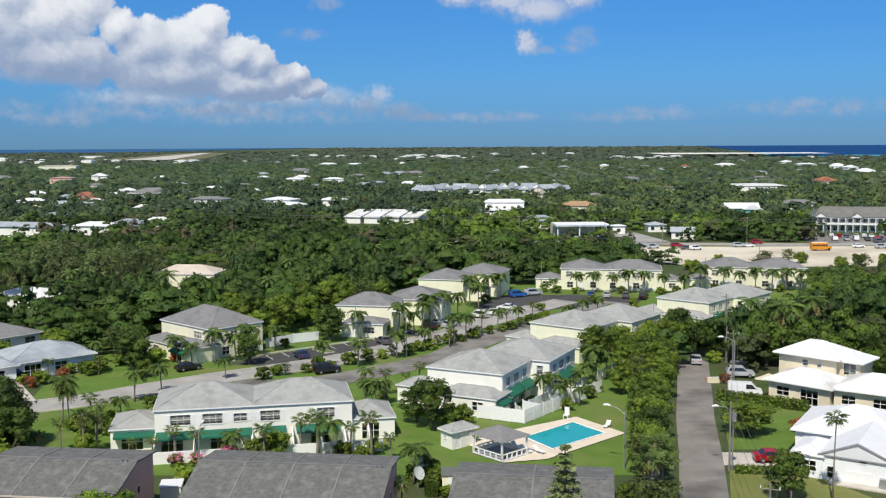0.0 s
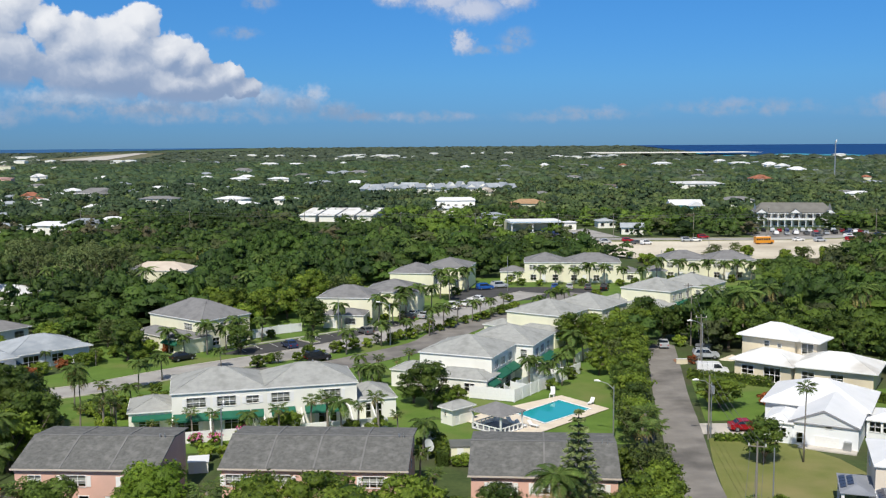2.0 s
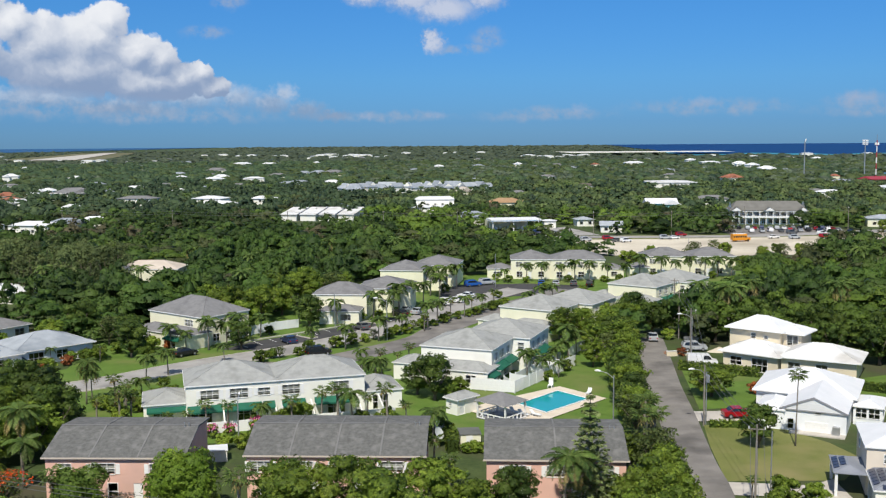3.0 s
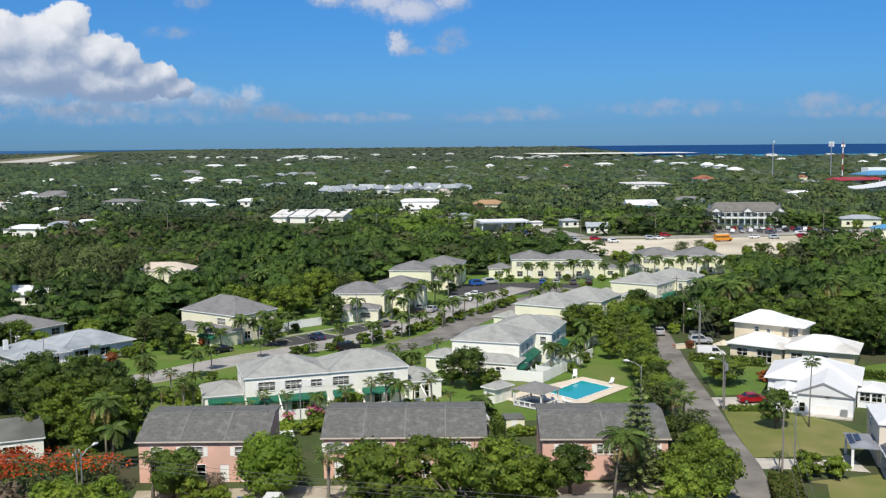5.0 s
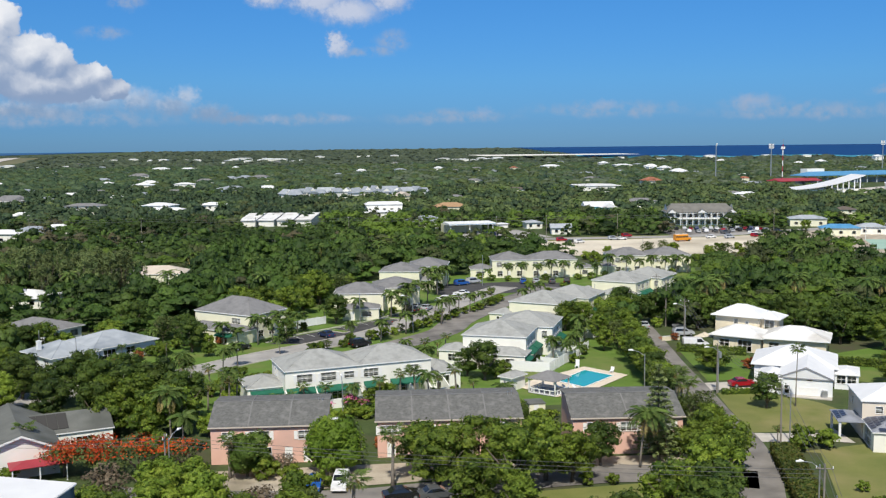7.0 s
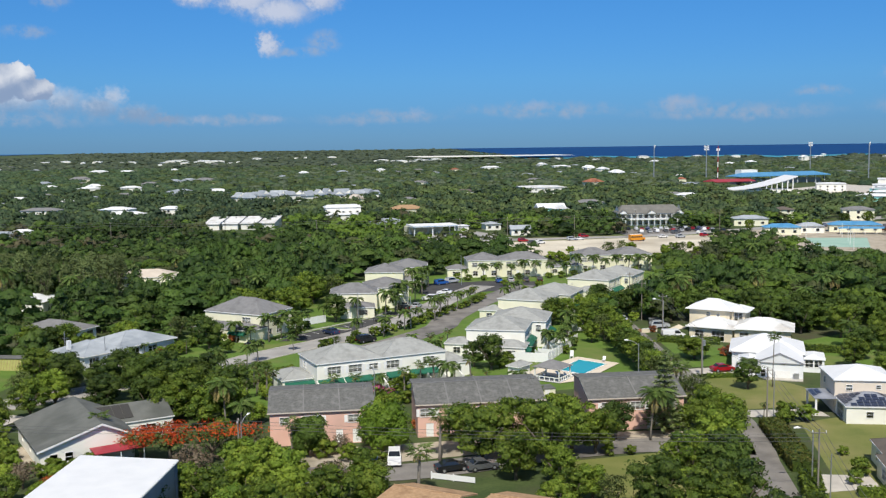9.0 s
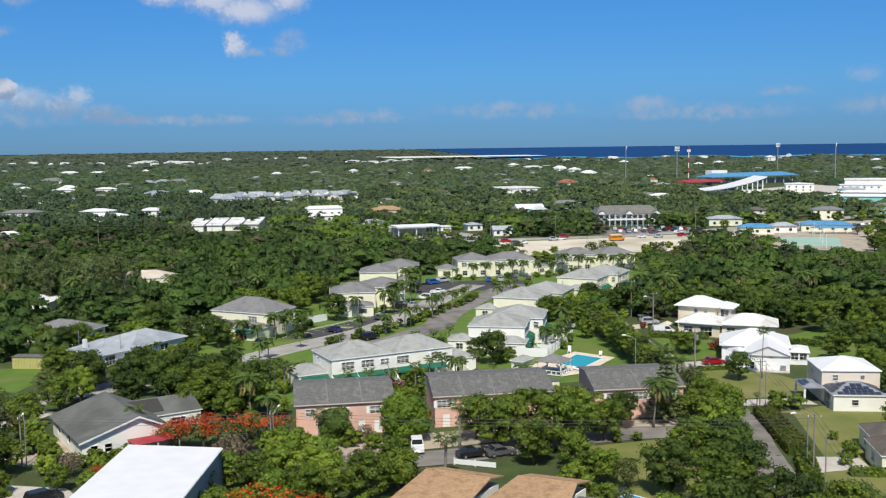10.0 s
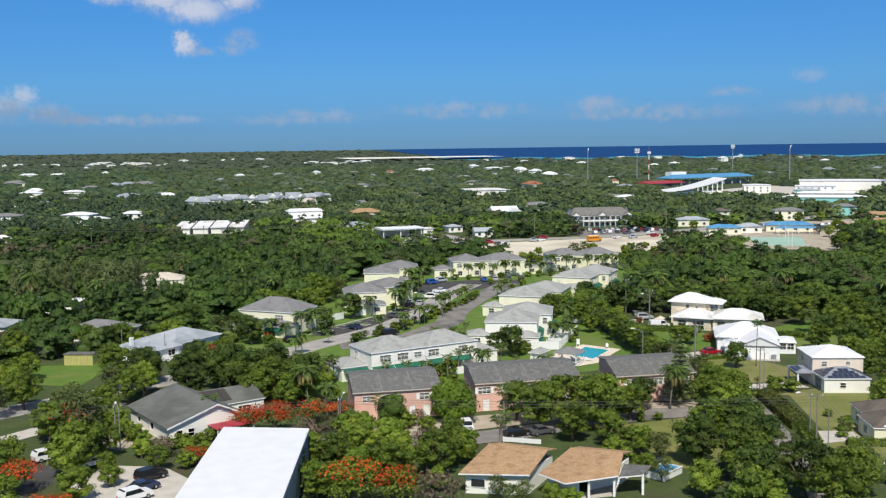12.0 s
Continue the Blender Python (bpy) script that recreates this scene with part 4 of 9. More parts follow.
block(hb, -5.6, 2.0, 6.6, 8.0, 2.8, 1.2, M_WHITEW, M_ROOFL, [("f", 2.6, 0.1, 2.6, 2.1, "window")])
block(hb, 24.1, 0.9, 6.3, 8.0, 2.8, 1.3, M_WHITEW, M_ROOFL, [("f", 2.8, 0.1, 2.2, 2.1, "window")])
for a, b in ((0.3, 4.9), (5.1, 10.2), (10.4, 12.0), (13.0, 16.2), (17.5, 23.0)):
    awning(hb, (a, 0.55), (b, 0.55), (0, -1), 2.9, 0.8, 1.6)
awning(hb, (-5.0, 2.55), (0.2, 2.55), (0, -1), 2.5, 0.5, 1.4)
for k, x in enumerate((0.2, 5.0, 12.0, 17.0, 20.5, 23.5, 26.6)):
    m = Mesh()
    m.f.append((0, 1, 2, 3)), m.f.append((7, 6, 5, 4))
    for xx in (x - 0.1, x + 0.1):
        m.v += [(xx, 0.4, 0.0), (xx, -4.0, 0.0), (xx, -4.0, 1.1), (xx, 0.4, 2.5)]
    m.f += [(0, 4, 5, 1), (1, 5, 6, 2), (2, 6, 7, 3), (3, 7, 4, 0)]
    part("patio_wall", m, M_WHITEW, hb, "white sloping patio wall")
m = Mesh().box(0.0, 28.0, -4.3, -4.15, 0, 1.5)
part("garden_wall", m, M_TRIM, hb)


def stepped_house(x, y, turn, wallm, roofm, label, awn=True, wing=True, d2=12.0, x2=3.0, y2=11.0):
    """Two hipped blocks in echelon with a low front wing and awnings on the garden side."""
    h = house(x, y, turn, label, [(0, -4, 13, 17), (3, 11, 13, 13)], EST, "townhouse", "townhouse")
    side = [("r", 2.2, 3.4, 1.5, 1.3, "window"), ("r", 5.2, 3.4, 1.9, 1.3, "window"), ("r", 8.4, 3.4, 1.5, 1.3, "window"), ("r", 3.0, 0.1, 2.4, 2.2, "window"), ("r", 7.5, 0.1, 2.4, 2.2, "window")]
    block(h, 0, 0, 12.3, 11.8, ZE, RISE, wallm, roofm, side + [("l", 4, 3.4, 1.6, 1.3, "window"), ("l", 8, 3.4, 1.6, 1.3, "window")])
    block(h, x2, y2, 12.3, d2, ZE, RISE, wallm, roofm, side + [("f", 10.4, 3.4, 1.0, 1.3, "window"), ("l", 5, 3.4, 1.8, 1.3, "window")])
    if wing:
        block(h, 3.2, -3.6, 9.6, 5.6, 2.75, 1.0, wallm, roofm, [("f", 6.5, 0.9, 1.6, 1.2, "window")])
        block(h, -4.2, -1.6, 6.0, 5.5, 2.75, 1.0, wallm, roofm, [("f", 2.5, 0.9, 1.4, 1.2, "window")])
    if awn:
        awning(h, (11.75, 1.0), (11.75, 6.0), (1, 0), 3.1, 0.9, 1.7)
        awning(h, (11.75, 6.3), (11.75, 10.6), (1, 0), 3.1, 0.9, 1.7)
        awning(h, (14.75, 14.0), (14.75, 21.0), (1, 0), 3.1, 0.9, 1.7)
        awning(h, (12.25, -3.0), (12.25, 0.6), (1, 0), 2.6, 0.8, 1.3)
    return h


LB = "two-storey cream townhouse with stepped pale grey hipped roofs"
stepped_house(-2.7, 144.8, -26.4, M_WHITEW, M_ROOFL, "two-storey white townhouse with pale stepped roofs beside the pool fence")
stepped_house(15.6, 181.5, -38, M_CREAM, M_ROOFL, LB)
stepped_house(45, 210.5, -42, M_CREAM, M_ROOFL, LB)
LD = "two-storey cream yellow townhouse with dark grey hipped roof"
he = house(-22.2, 202.6, -10, LD, [(0, -6, 13, 16), (8, 9, 13, 12)], EST, "townhouse", "townhouse")
CW = [("f", 3.5, 3.4, 1.6, 1.2, "window"), ("r", 3, 3.4, 1.6, 1.2, "window"), ("r", 6.5, 3.4, 1.6, 1.2, "window"), ("f", 8.6, 0.9, 1.6, 1.3, "window")]
block(he, 0, 0, 12.2, 9.8, ZE, RISE, M_CREAM, M_ROOFD, CW[1:3])
block(he, 8.3, 9.0, 12.3, 12, ZE, RISE, M_CREAM, M_ROOFD, CW[1:3])
block(he, 2.6, -5.6, 8.8, 6.0, 2.75, 1.0, M_CREAM, M_ROOFD, [("f", 5.6, 0.9, 2.2, 1.2, "window"), ("f", 2.2, 0.05, 0.95, 2.05, "door")])
hf = house(-6.4, 242, -15, LD, [(0, 0, 12, 12), (6, 11, 13, 14)], EST, "townhouse", "townhouse")
block(hf, 0, 0, 11.6, 11.5, ZE, RISE, M_CREAM, M_ROOFD, CW[1:3])
block(hf, 6.2, 11, 12.0, 13.5, ZE, RISE, M_CREAM, M_ROOFD, CW[1:3])
block(hf, 10.5, 3.0, 6.0, 6.0, 2.75, 1.0, M_CREAM, M_ROOFD)
hd = house(-53.5, 186.5, -42.8, LD, [(0, -6, 18, 18)], EST, "townhouse", "townhouse")
block(hd, 0, 0, 16.4, 11.7, ZE, 2.8, M_CREAM, M_ROOFD, [("f", 12.0, 3.5, 2.4, 1.2, "window"), ("r", 1.8, 3.5, 1.5, 1.2, "window"), ("r", 5.0, 3.5, 1.5, 1.2, "window"), ("r", 8.6, 3.6, 2.6, 1.2, "window"), ("r", 3.2, 0.6, 1.6, 1.4, "window"), ("r", 6.5, 0.6, 1.6, 1.4, "window")])
block(hd, 1.0, -4.6, 16.2, 6.2, 2.75, 1.0, M_CREAM, M_ROOFD, [("f", 11.5, 0.1, 2.4, 2.0, "window"), ("f", 4.5, 0.9, 1.8, 1.2, "window")])
awning(hd, (11.0, -4.05), (16.0, -4.05), (0, -1), 2.5, 0.6, 1.2)
FW = [("f", 2.2, 3.5, 1.6, 1.3, "window"), ("f", 4.4, 3.5, 1.6, 1.3, "window"), ("f", 8.2, 3.5, 1.6, 1.3, "window"), ("f", 2.4, 0.6, 1.5, 1.5, "window"), ("f", 5.2, 0.05, 1.0, 2.1, "door"), ("f", 8.4, 0.6, 1.5, 1.5, "window")]
hi = house(30.5, 260.5, -9, LD, [(-6, 0, 37, 11)], EST, "townhouse", "townhouse")
block(hi, 0, 0, 11.5, 11, ZE, RISE, M_CREAM, M_ROOFD, FW)
block(hi, 11.0, -0.5, 15.2, 11, ZE, RISE, M_CREAM, M_ROOFD, FW + [("f", 12, 3.5, 1.8, 1.3, "window")])
block(hi, -6.6, 0.8, 7.2, 6.5, 2.75, 1.3, M_CREAM, M_ROOFD, [("f", 3.0, 0.8, 2.4, 1.2, "window")])
block(hi, 25.6, 0.8, 6.0, 6.5, 2.75, 1.2, M_CREAM, M_ROOFD, [("f", 3.0, 0.8, 1.6, 1.2, "window")])
hj = house(68.9, 261.6, -7, LD, [(-5, 0, 32, 11)], EST, "townhouse", "townhouse")
block(hj, 0, 0, 13.2, 11, ZE, RISE, M_CREAM, M_ROOFD, FW)
block(hj, 12.6, -0.3, 13.2, 11, ZE, RISE, M_CREAM, M_ROOFD, FW)
block(hj, -4.6, -3.0, 6.0, 6.5, 2.75, 1.2, M_CREAM, M_ROOFD)


# pink row houses
def pink_house(x, y, turn, w, wins, seams):
    h = house(x, y, turn, "two-storey salmon pink row house with dark grey roof", [(0, 0, w, 11)], "pink row houses", "row_house", "row house")
    ze, zr, yr, yb, zb = 4.85, 6.75, 5.7, 10.4, 6.35
    ax, bx, ay, by = 0.3, w - 0.3, 0.3, 10.0
    m = Mesh()
    hs = [(c - ww / 2, c + ww / 2, lo, lo + hh) for c, lo, ww, hh, k in wins]
    wall_side(m, (ax, ay), (1, 0), (0, -1), bx - ax, 0, ze + 0.1, hs)
    for xx, s in ((ax, -1), (bx, 1)):
        sh = [(xx, ay, 0), (xx, by, 0), (xx, by, zb), (xx, yr, zr - 0.02), (xx, ay, ze + 0.15)]
        m.face(*(sh if s > 0 else sh[::-1]))
        m.face(*[(p[0] - s * 0.2, p[1], p[2]) for p in (sh[::-1] if s > 0 else sh)])
    m.face((bx, by, 0), (ax, by, 0), (ax, by, zb), (bx, by, zb))
    part("wall", m, M_PINK, h)
    for c, lo, ww, hh, k in wins:
        opening_part(h, (ax, ay), (1, 0), (0, -1), (c - ww / 2, c + ww / 2, lo, lo + hh), k, k == "window" and ww > 1.5)
    m = Mesh()
    sec = [(0, ze), (yr, zr), (yb, zb), (yb, zb + 0.14), (yr, zr + 0.14), (0, ze + 0.14)]
    for xx in (0, w):
        m.v += [(xx, a, b) for a, b in sec]
    n = len(sec)
    m.f += [tuple(range(n)), tuple(range(2 * n - 1, n - 1, -1))] + [(i, n + i, n + (i + 1) % n, (i + 1) % n) for i in range(n)]
    rf = part("roof", m, M_ROOFP, h)
    m = Mesh()
    m.box(-0.05, w + 0.05, -0.08, 0.0, ze - 0.03, ze + 0.13)
    part("fascia", m, M_BEIGE, rf)
    for s in seams:
        m = Mesh()
        m.v += [(s - 0.09, 0.05, ze + 0.14), (s + 0.09, 0.05, ze + 0.14), (s + 0.09, yr, zr + 0.14), (s - 0.09, yr, zr + 0.14), (s + 0.09, yb, zb + 0.14), (s - 0.09, yb, zb + 0.14)]
        m.v += [(a, b, c + 0.06) for a, b, c in m.v]
        m.f += [(6, 7, 8, 9), (9, 8, 10, 11), (0, 6, 9, 3), (3, 9, 11, 5), (1, 2, 8, 7), (2, 4, 10, 8), (0, 1, 7, 6)]
        part("roof_seam", m, M_SEAM, rf, "pale raised seam across the roof")
    m = Mesh()
    m.box(0.02, w - 0.02, yr - 0.12, yr + 0.12, zr + 0.12, zr + 0.2)
    part("ridge_cap", m, M_SEAM, rf)
    for s in (w - 1.0, w - 1.5):
        part("vent_pipe", Mesh().tube([(s, yr - 0.3, zr - 0.1), (s, yr - 0.3, zr + 0.5)], 0.06, 6), M_GALV, rf)
    for xx, s in ((bx, 1),):
        for yy in (3.0, 6.2):
            for zz in (1.0, 3.3):
                fr = Mesh().box(xx - 0.02, xx + 0.05, yy - 0.35, yy + 0.35, zz, zz + 0.9)
                wn = part("window", fr, M_TRIM, h)
                part("pane", Mesh().box(xx + 0.05, xx + 0.06, yy - 0.27, yy + 0.27, zz + 0.08, zz + 0.82), M_DARKIN, wn)
    return h


PW = [(2.1, 3.2, 1.3, 1.0, "window"), (6.2, 3.1, 2.5, 1.15, "window"), (9.9, 0.05, 1.0, 2.05, "door"), (7.2, 0.3, 1.0, 1.8, "window"), (12.0, 3.1, 1.6, 1.1, "window"), (12.4, 0.05, 1.2, 2.05, "door")]
pink_house(-46.5, 93.2, -7.0, 15.4, PW, (5.1, 10.3))
PW2 = [(1.5, 3.1, 2.2, 1.15, "window"), (6.0, 3.1, 2.2, 1.15, "window"), (10.4, 3.1, 2.2, 1.15, "window"), (15.6, 3.1, 2.2, 1.15, "window"), (1.8, 0.05, 1.1, 2.05, "door"), (7.4, 0.05, 1.1, 2.05, "door"), (12.0, 0.05, 1.1, 2.05, "door"), (16.5, 0.05, 1.1, 2.05, "door")]
pink_house(-25.2, 91.5, -7.4, 19.5, PW2, (4.9, 9.8, 14.6))
PW3 = [(3.0, 3.1, 2.2, 1.15, "window"), (7.4, 3.1, 2.2, 1.15, "window"), (12.0, 3.1, 2.4, 1.15, "window"), (4.0, 0.05, 1.1, 2.05, "door"), (9.4, 0.05, 1.1, 2.05, "door"), (11.5, 0.4, 1.6, 1.6, "window")]
pink_house(0.0, 87.2, -8.4, 15.1, PW3, (7.6,))

# white villas beside the lane
hw = house(51.2, 153.8, -43.5, "two-storey cream villa with bright white hipped roof", [(0, 0, 14, 8)], "", "villa", "villa")
block(hw, 0, 0, 10.4, 8.4, 5.6, 1.9, M_VILLA, M_ROOFW, [("f", 4.2, 4.0, 0.8, 0.9, "window"), ("f", 6.4, 4.1, 0.6, 0.5, "window")], over=0.75)
block(hw, 8.6, 1.0, 5.0, 6.4, 5.4, 1.0, M_VILLA, M_ROOFW, [("f", 2.0, 3.3, 1.8, 1.7, "window")], over=0.75)
hw = house(47.4, 146.6, -44, "single-storey cream villa wing with stained white hipped roof", [(0, 0, 9, 9)], "", "villa", "villa")
block(hw, 0, 0, 10.6, 8.2, 3.0, 1.7, M_VILLA, M_ROOFWS, [("f", 2.2, 0.9, 1.9, 1.3, "window"), ("f", 6.2, 0.1, 2.6, 2.2, "window")], over=0.7)
hw = house(54.8, 140.4, -34, "single-storey cream bungalow with streaked white hipped roof", [(0, 0, 14, 10)], "", "bungalow", "bungalow")
block(hw, 0, 0, 12.8, 10.0, 3.0, 1.9, M_VILLA, M_ROOFWS, [("f", 2.0, 0.9, 1.8, 1.3, "window"), ("f", 6.2, 0.9, 1.8, 1.3, "window")], over=0.7)
hw = house(42.3, 110.6, -32, "white bungalow with broad white gabled roof and grey verge", [(-4, 0, 17, 19)], "", "bungalow", "bungalow")
block(hw, 0, 0, 8.4, 11.0, 2.9, 1.8, M_COOLW, M_ROOFW, [("f", 4.6, 2.5, 0.7, 0.6, "window"), ("f", 1.2, 0.3, 0.7, 1.3, "window")], gable=1.0, fascia=M_DARKTRIM)
block(hw, -3.1, -0.2, 3.8, 7.0, 2.65, 0.75, M_COOLW, M_ROOFW, [("f", 2.0, 0.8, 1.4, 1.2, "window")])
block(hw, -4.8, 7.6, 13.7, 12.2, 3.15, 2.5, M_COOLW, M_ROOFW, [("l", 9.0, 0.9, 2.0, 1.2, "window")], over=0.5)
block(hw, 8.3, 6.6, 4.0, 6.4, 2.5, 0.6, M_COOLW, M_ROOFW, [("f", 1.0, 1.0, 1.3, 1.3, "window"), ("f", 2.6, 1.0, 1.3, 1.3, "window"), ("r", 1.6, 1.0, 2.2, 1.3, "window"), ("r", 4.4, 1.0, 2.2, 1.3, "window")])
verge = Mesh()
for s in (-1, 1):
    verge.v += [(4.2 + s * 4.25, -0.12, 2.78), (4.2 + s * 4.25, -0.12, 2.98), (4.2, -0.12, 4.8), (4.2, -0.12, 4.52)]
    k = len(verge.v) - 4
    verge.f.append((k, k + 1, k + 2, k + 3) if s < 0 else (k + 3, k + 2, k + 1, k))
part("verge_board", verge, M_DARKTRIM, hw, "dark grey verge board")
part("garage_door", Mesh().box(3.2, 6.0, 0.12, 0.22, 0.05, 1.45), M_TRIM, hw)
part("air_conditioner", Mesh().box(6.6, 7.5, -0.5, 0.2, 0.16, 1.2), M_GALV, hw)
part("step", Mesh().box(1.4, 8.2, -1.4, 0.25, 0.0, 0.16), M_CONC, hw)

hw = house(40.8, 85.8, -21.8, "two-storey cream villa with white hipped roof and solar-panelled lower roof", [(-3, -7, 13, 17)], "", "villa", "villa")
block(hw, 0, 0, 9.8, 9.6, 5.3, 1.5, M_PEACH, M_ROOFW, [("f", 2.2, 3.6, 0.9, 0.9, "window"), ("f", 6.6, 3.9, 0.7, 0.6, "window"), ("l", 3, 3.5, 0.9, 0.9, "window")])
M_SOLAR = plain("solar_panel", (0.035, 0.045, 0.078), 0.35, 0.0, 0.5)
M_ROOFSOL = surface("blue_grey_tile", (0.2, 0.215, 0.25), (0.3, 0.315, 0.35), 0.5, 0.6, 0.3, 12.0)
sol = block(hw, 0.2, -6.4, 8.6, 7.2, 2.7, 1.45, M_WHITEW, M_ROOFSOL, [("f", 3.4, 1.0, 1.0, 0.9, "window"), ("l", 3.4, 0.1, 3.6, 2.2, "window")], fascia=M_TRIM)


def solar_rows(parent, origin, along, inward, length, run, slope, half, z):
    """Panels in rows on one hipped slope: along the eaves from origin, narrowing inward to the ridge."""
    rows = int(run / 0.72)
    for j in range(rows):
        v = 0.12 + j * 0.72
        usable = length - 2 * half * (v + 0.6) - 0.2
        cols = int(usable / 0.98)
        for i in range(cols):
            u = (length - cols * 0.98) / 2 + i * 0.98
            m = Mesh()
            for a, b in ((0, 0), (0.86, 0), (0.86, 0.58), (0, 0.58)):
                p, q = u + a, v + b
                m.v.append((origin[0] + along[0] * p + inward[0] * q, origin[1] + along[1] * p + inward[1] * q, z + q * slope))
            m.v += [(x, y, h + 0.05) for x, y, h in m.v]
            m.f += [(4, 5, 6, 7), (0, 1, 5, 4), (1, 2, 6, 5), (2, 3, 7, 6), (3, 0, 4, 7)]
            part("solar_panel", m, M_SOLAR, parent, "dark blue-grey solar panel")


solar_rows(sol, (0.2, -6.4), (1, 0), (0, 1), 8.6, 3.4, 1.45 / 3.6, 1.0, 2.84)
solar_rows(sol, (0.2, 0.8), (0, -1), (1, 0), 7.2, 3.4, 1.45 / 3.6, 1.0, 2.84)
solar_rows(sol, (8.8, -6.4), (0, 1), (-1, 0), 7.2, 3.4, 1.45 / 3.6, 1.0, 2.84)
m = Mesh().hip(-3.2, 0.2, -1.5, 5.0, 2.6, 0.5, 0.08)
cp = part("carport_roof", m, M_ROOFSOL, hw)
solar_rows(cp, (-3.2, 5.0), (0, -1), (1, 0), 6.5, 1.5, 0.5 / 1.7, 1.0, 2.72)
for xx, yy in ((-2.9, -1.2), (-2.9, 4.7)):
    part("post", Mesh().box(xx - 0.15, xx + 0.15, yy - 0.15, yy + 0.15, 0, 2.6), M_TRIM, hw)
hw = house(24.0, 51.0, -24, "bungalow with dark brown shingle roof", [(-1, 0, 14, 15)], "", "bungalow", "bungalow")
block(hw, 0, 0, 13, 8.0, 2.75, 1.9, M_CREAM, M_ROOFBROWN, [("l", 3.5, 0.8, 1.6, 1.2, "window")])
block(hw, 1.0, 7.0, 12, 8.0, 2.75, 1.7, M_CREAM, M_ROOFBROWN, [("l", 3.5, 0.8, 1.6, 1.2, "window")])

# houses on the other side
hw = house(-76.9, 153.4, 39.5, "bungalow with pale blue-grey metal hipped roof", [(-1, 0, 24, 11)], "", "bungalow", "bungalow")
block(hw, 0, 0, 10.4, 11.4, 2.75, 2.0, M_COOLW, M_ROOFB, [("f", 2.2, 0.3, 2.2, 1.9, "window"), ("f", 6.6, 0.8, 2.0, 1.3, "window"), ("l", 4, 0.8, 2.4, 1.3, "window"), ("l", 8.2, 0.8, 1.6, 1.3, "window")], over=0.5)
block(hw, 9.0, 1.2, 14.6, 12.4, 2.75, 2.1, M_COOLW, M_ROOFB, [("f", 3.4, 0.3, 2.6, 1.9, "window"), ("f", 8, 0.8, 2.0, 1.3, "window")], over=0.5)
part("chimney", Mesh().box(1.0, 1.7, 6.4, 7.1, 3.4, 5.2), M_COOLW, hw)
hw = house(-83.6, 181.0, 52, "bungalow with grey hipped roof among trees", [(0, 0, 13, 15)], "", "bungalow", "bungalow")
block(hw, 0, 0, 11.0, 15.0, 2.75, 1.9, M_COOLW, M_ROOFD, [("f", 3, 0.8, 2.0, 1.3, "window"), ("f", 8, 0.8, 2.0, 1.3, "window"), ("l", 5, 0.8, 2.0, 1.3, "window")], over=0.5)
for x, y, r in ((-79, 175, 6), (-83, 172, 5), (-77, 180, 4.5), (-88, 178, 5)):
    KEEP.append((x, y, r))
hw = house(-78.0, 264.5, -5, "house with beige hipped roof among trees", [(0, -4, 18, 12)], "", "bungalow", "bungalow")
block(hw, 0, 0, 17.5, 10.5, 4.2, 1.9, M_CREAM, M_BEIGE, [("f", 4, 2.2, 1.6, 1.2, "window"), ("f", 12, 2.2, 1.6, 1.2, "window")])
hw = house(-77.0, 90.2, 17.5, "bungalow with grey-green gabled shingle roof", [(0, 0, 14, 18)], "", "bungalow", "bungalow")
m = Mesh()
XR, WD, DP, ZR = 8.6, 13.4, 18.5, 5.3
wall_side(m, (0.5, 0.5), (1, 0), (0, -1), WD - 1.0, 0, 2.8, [(1.2, 2.2, 0.9, 2.1), (3.2, 4.2, 0.9, 2.1)])
wall_side(m, (0.5, DP - 0.6), (0, -1), (-1, 0), DP - 1.1, 0, 2.8, [(3, 4.5, 0.9, 2.1), (9, 10.5, 0.9, 2.1)])
wall_side(m, (WD - 0.5, 0.5), (0, 1), (1, 0), DP - 1.1, 0, 2.8, [])
m.face((0.5, 0.5, 2.8), (WD - 0.5, 0.5, 2.8), (XR, 0.5, ZR - 0.1))
part("wall", m, M_WHITEW, hw)
for a, b, e, f in ((1.2, 2.2, 0.9, 2.1), (3.2, 4.2, 0.9, 2.1)):
    opening_part(hw, (0.5, 0.5), (1, 0), (0, -1), (a, b, e, f))
m = Mesh()
sec = [(0, 2.7), (XR, ZR), (WD, 3.0), (WD, 3.14), (XR, ZR + 0.15), (0, 2.85)]
for yy in (0.0, DP):
    m.v += [(a, yy, b) for a, b in sec]
m.f += [(5, 4, 3, 2, 1, 0), tuple(range(6, 12))] + [(i, (i + 1) % 6, 6 + (i + 1) % 6, 6 + i) for i in range(6)]
rf = part("roof", m, M_ROOFGR, hw)
m = Mesh()
for (a, b), (c, d) in (((0, 2.62), (XR, ZR - 0.08)), ((XR, ZR - 0.08), (WD, 2.92))):
    m.face((a, -0.04, b), (c, -0.04, d), (c, -0.04, d + 0.28), (a, -0.04, b + 0.28))
part("verge_board", m, M_TRIM, rf, "white verge board")
part("lean_to", Mesh().hip(6.8, 13.6, -3.2, 0.3, 2.2, 0.5, 0.08), M_ROOFCRIM, hw, "dark red lean-to roof")
for xx in (7.1, 10.2, 13.3):
    part("post", Mesh().box(xx - 0.07, xx + 0.07, -3.1, -2.96, 0, 2.2), M_TRIM, hw)
hw = house(-72.0, 101.0, 16, "bungalow with grey roof and solar water panels", [(0, 0, 13, 9)], "", "bungalow", "bungalow")
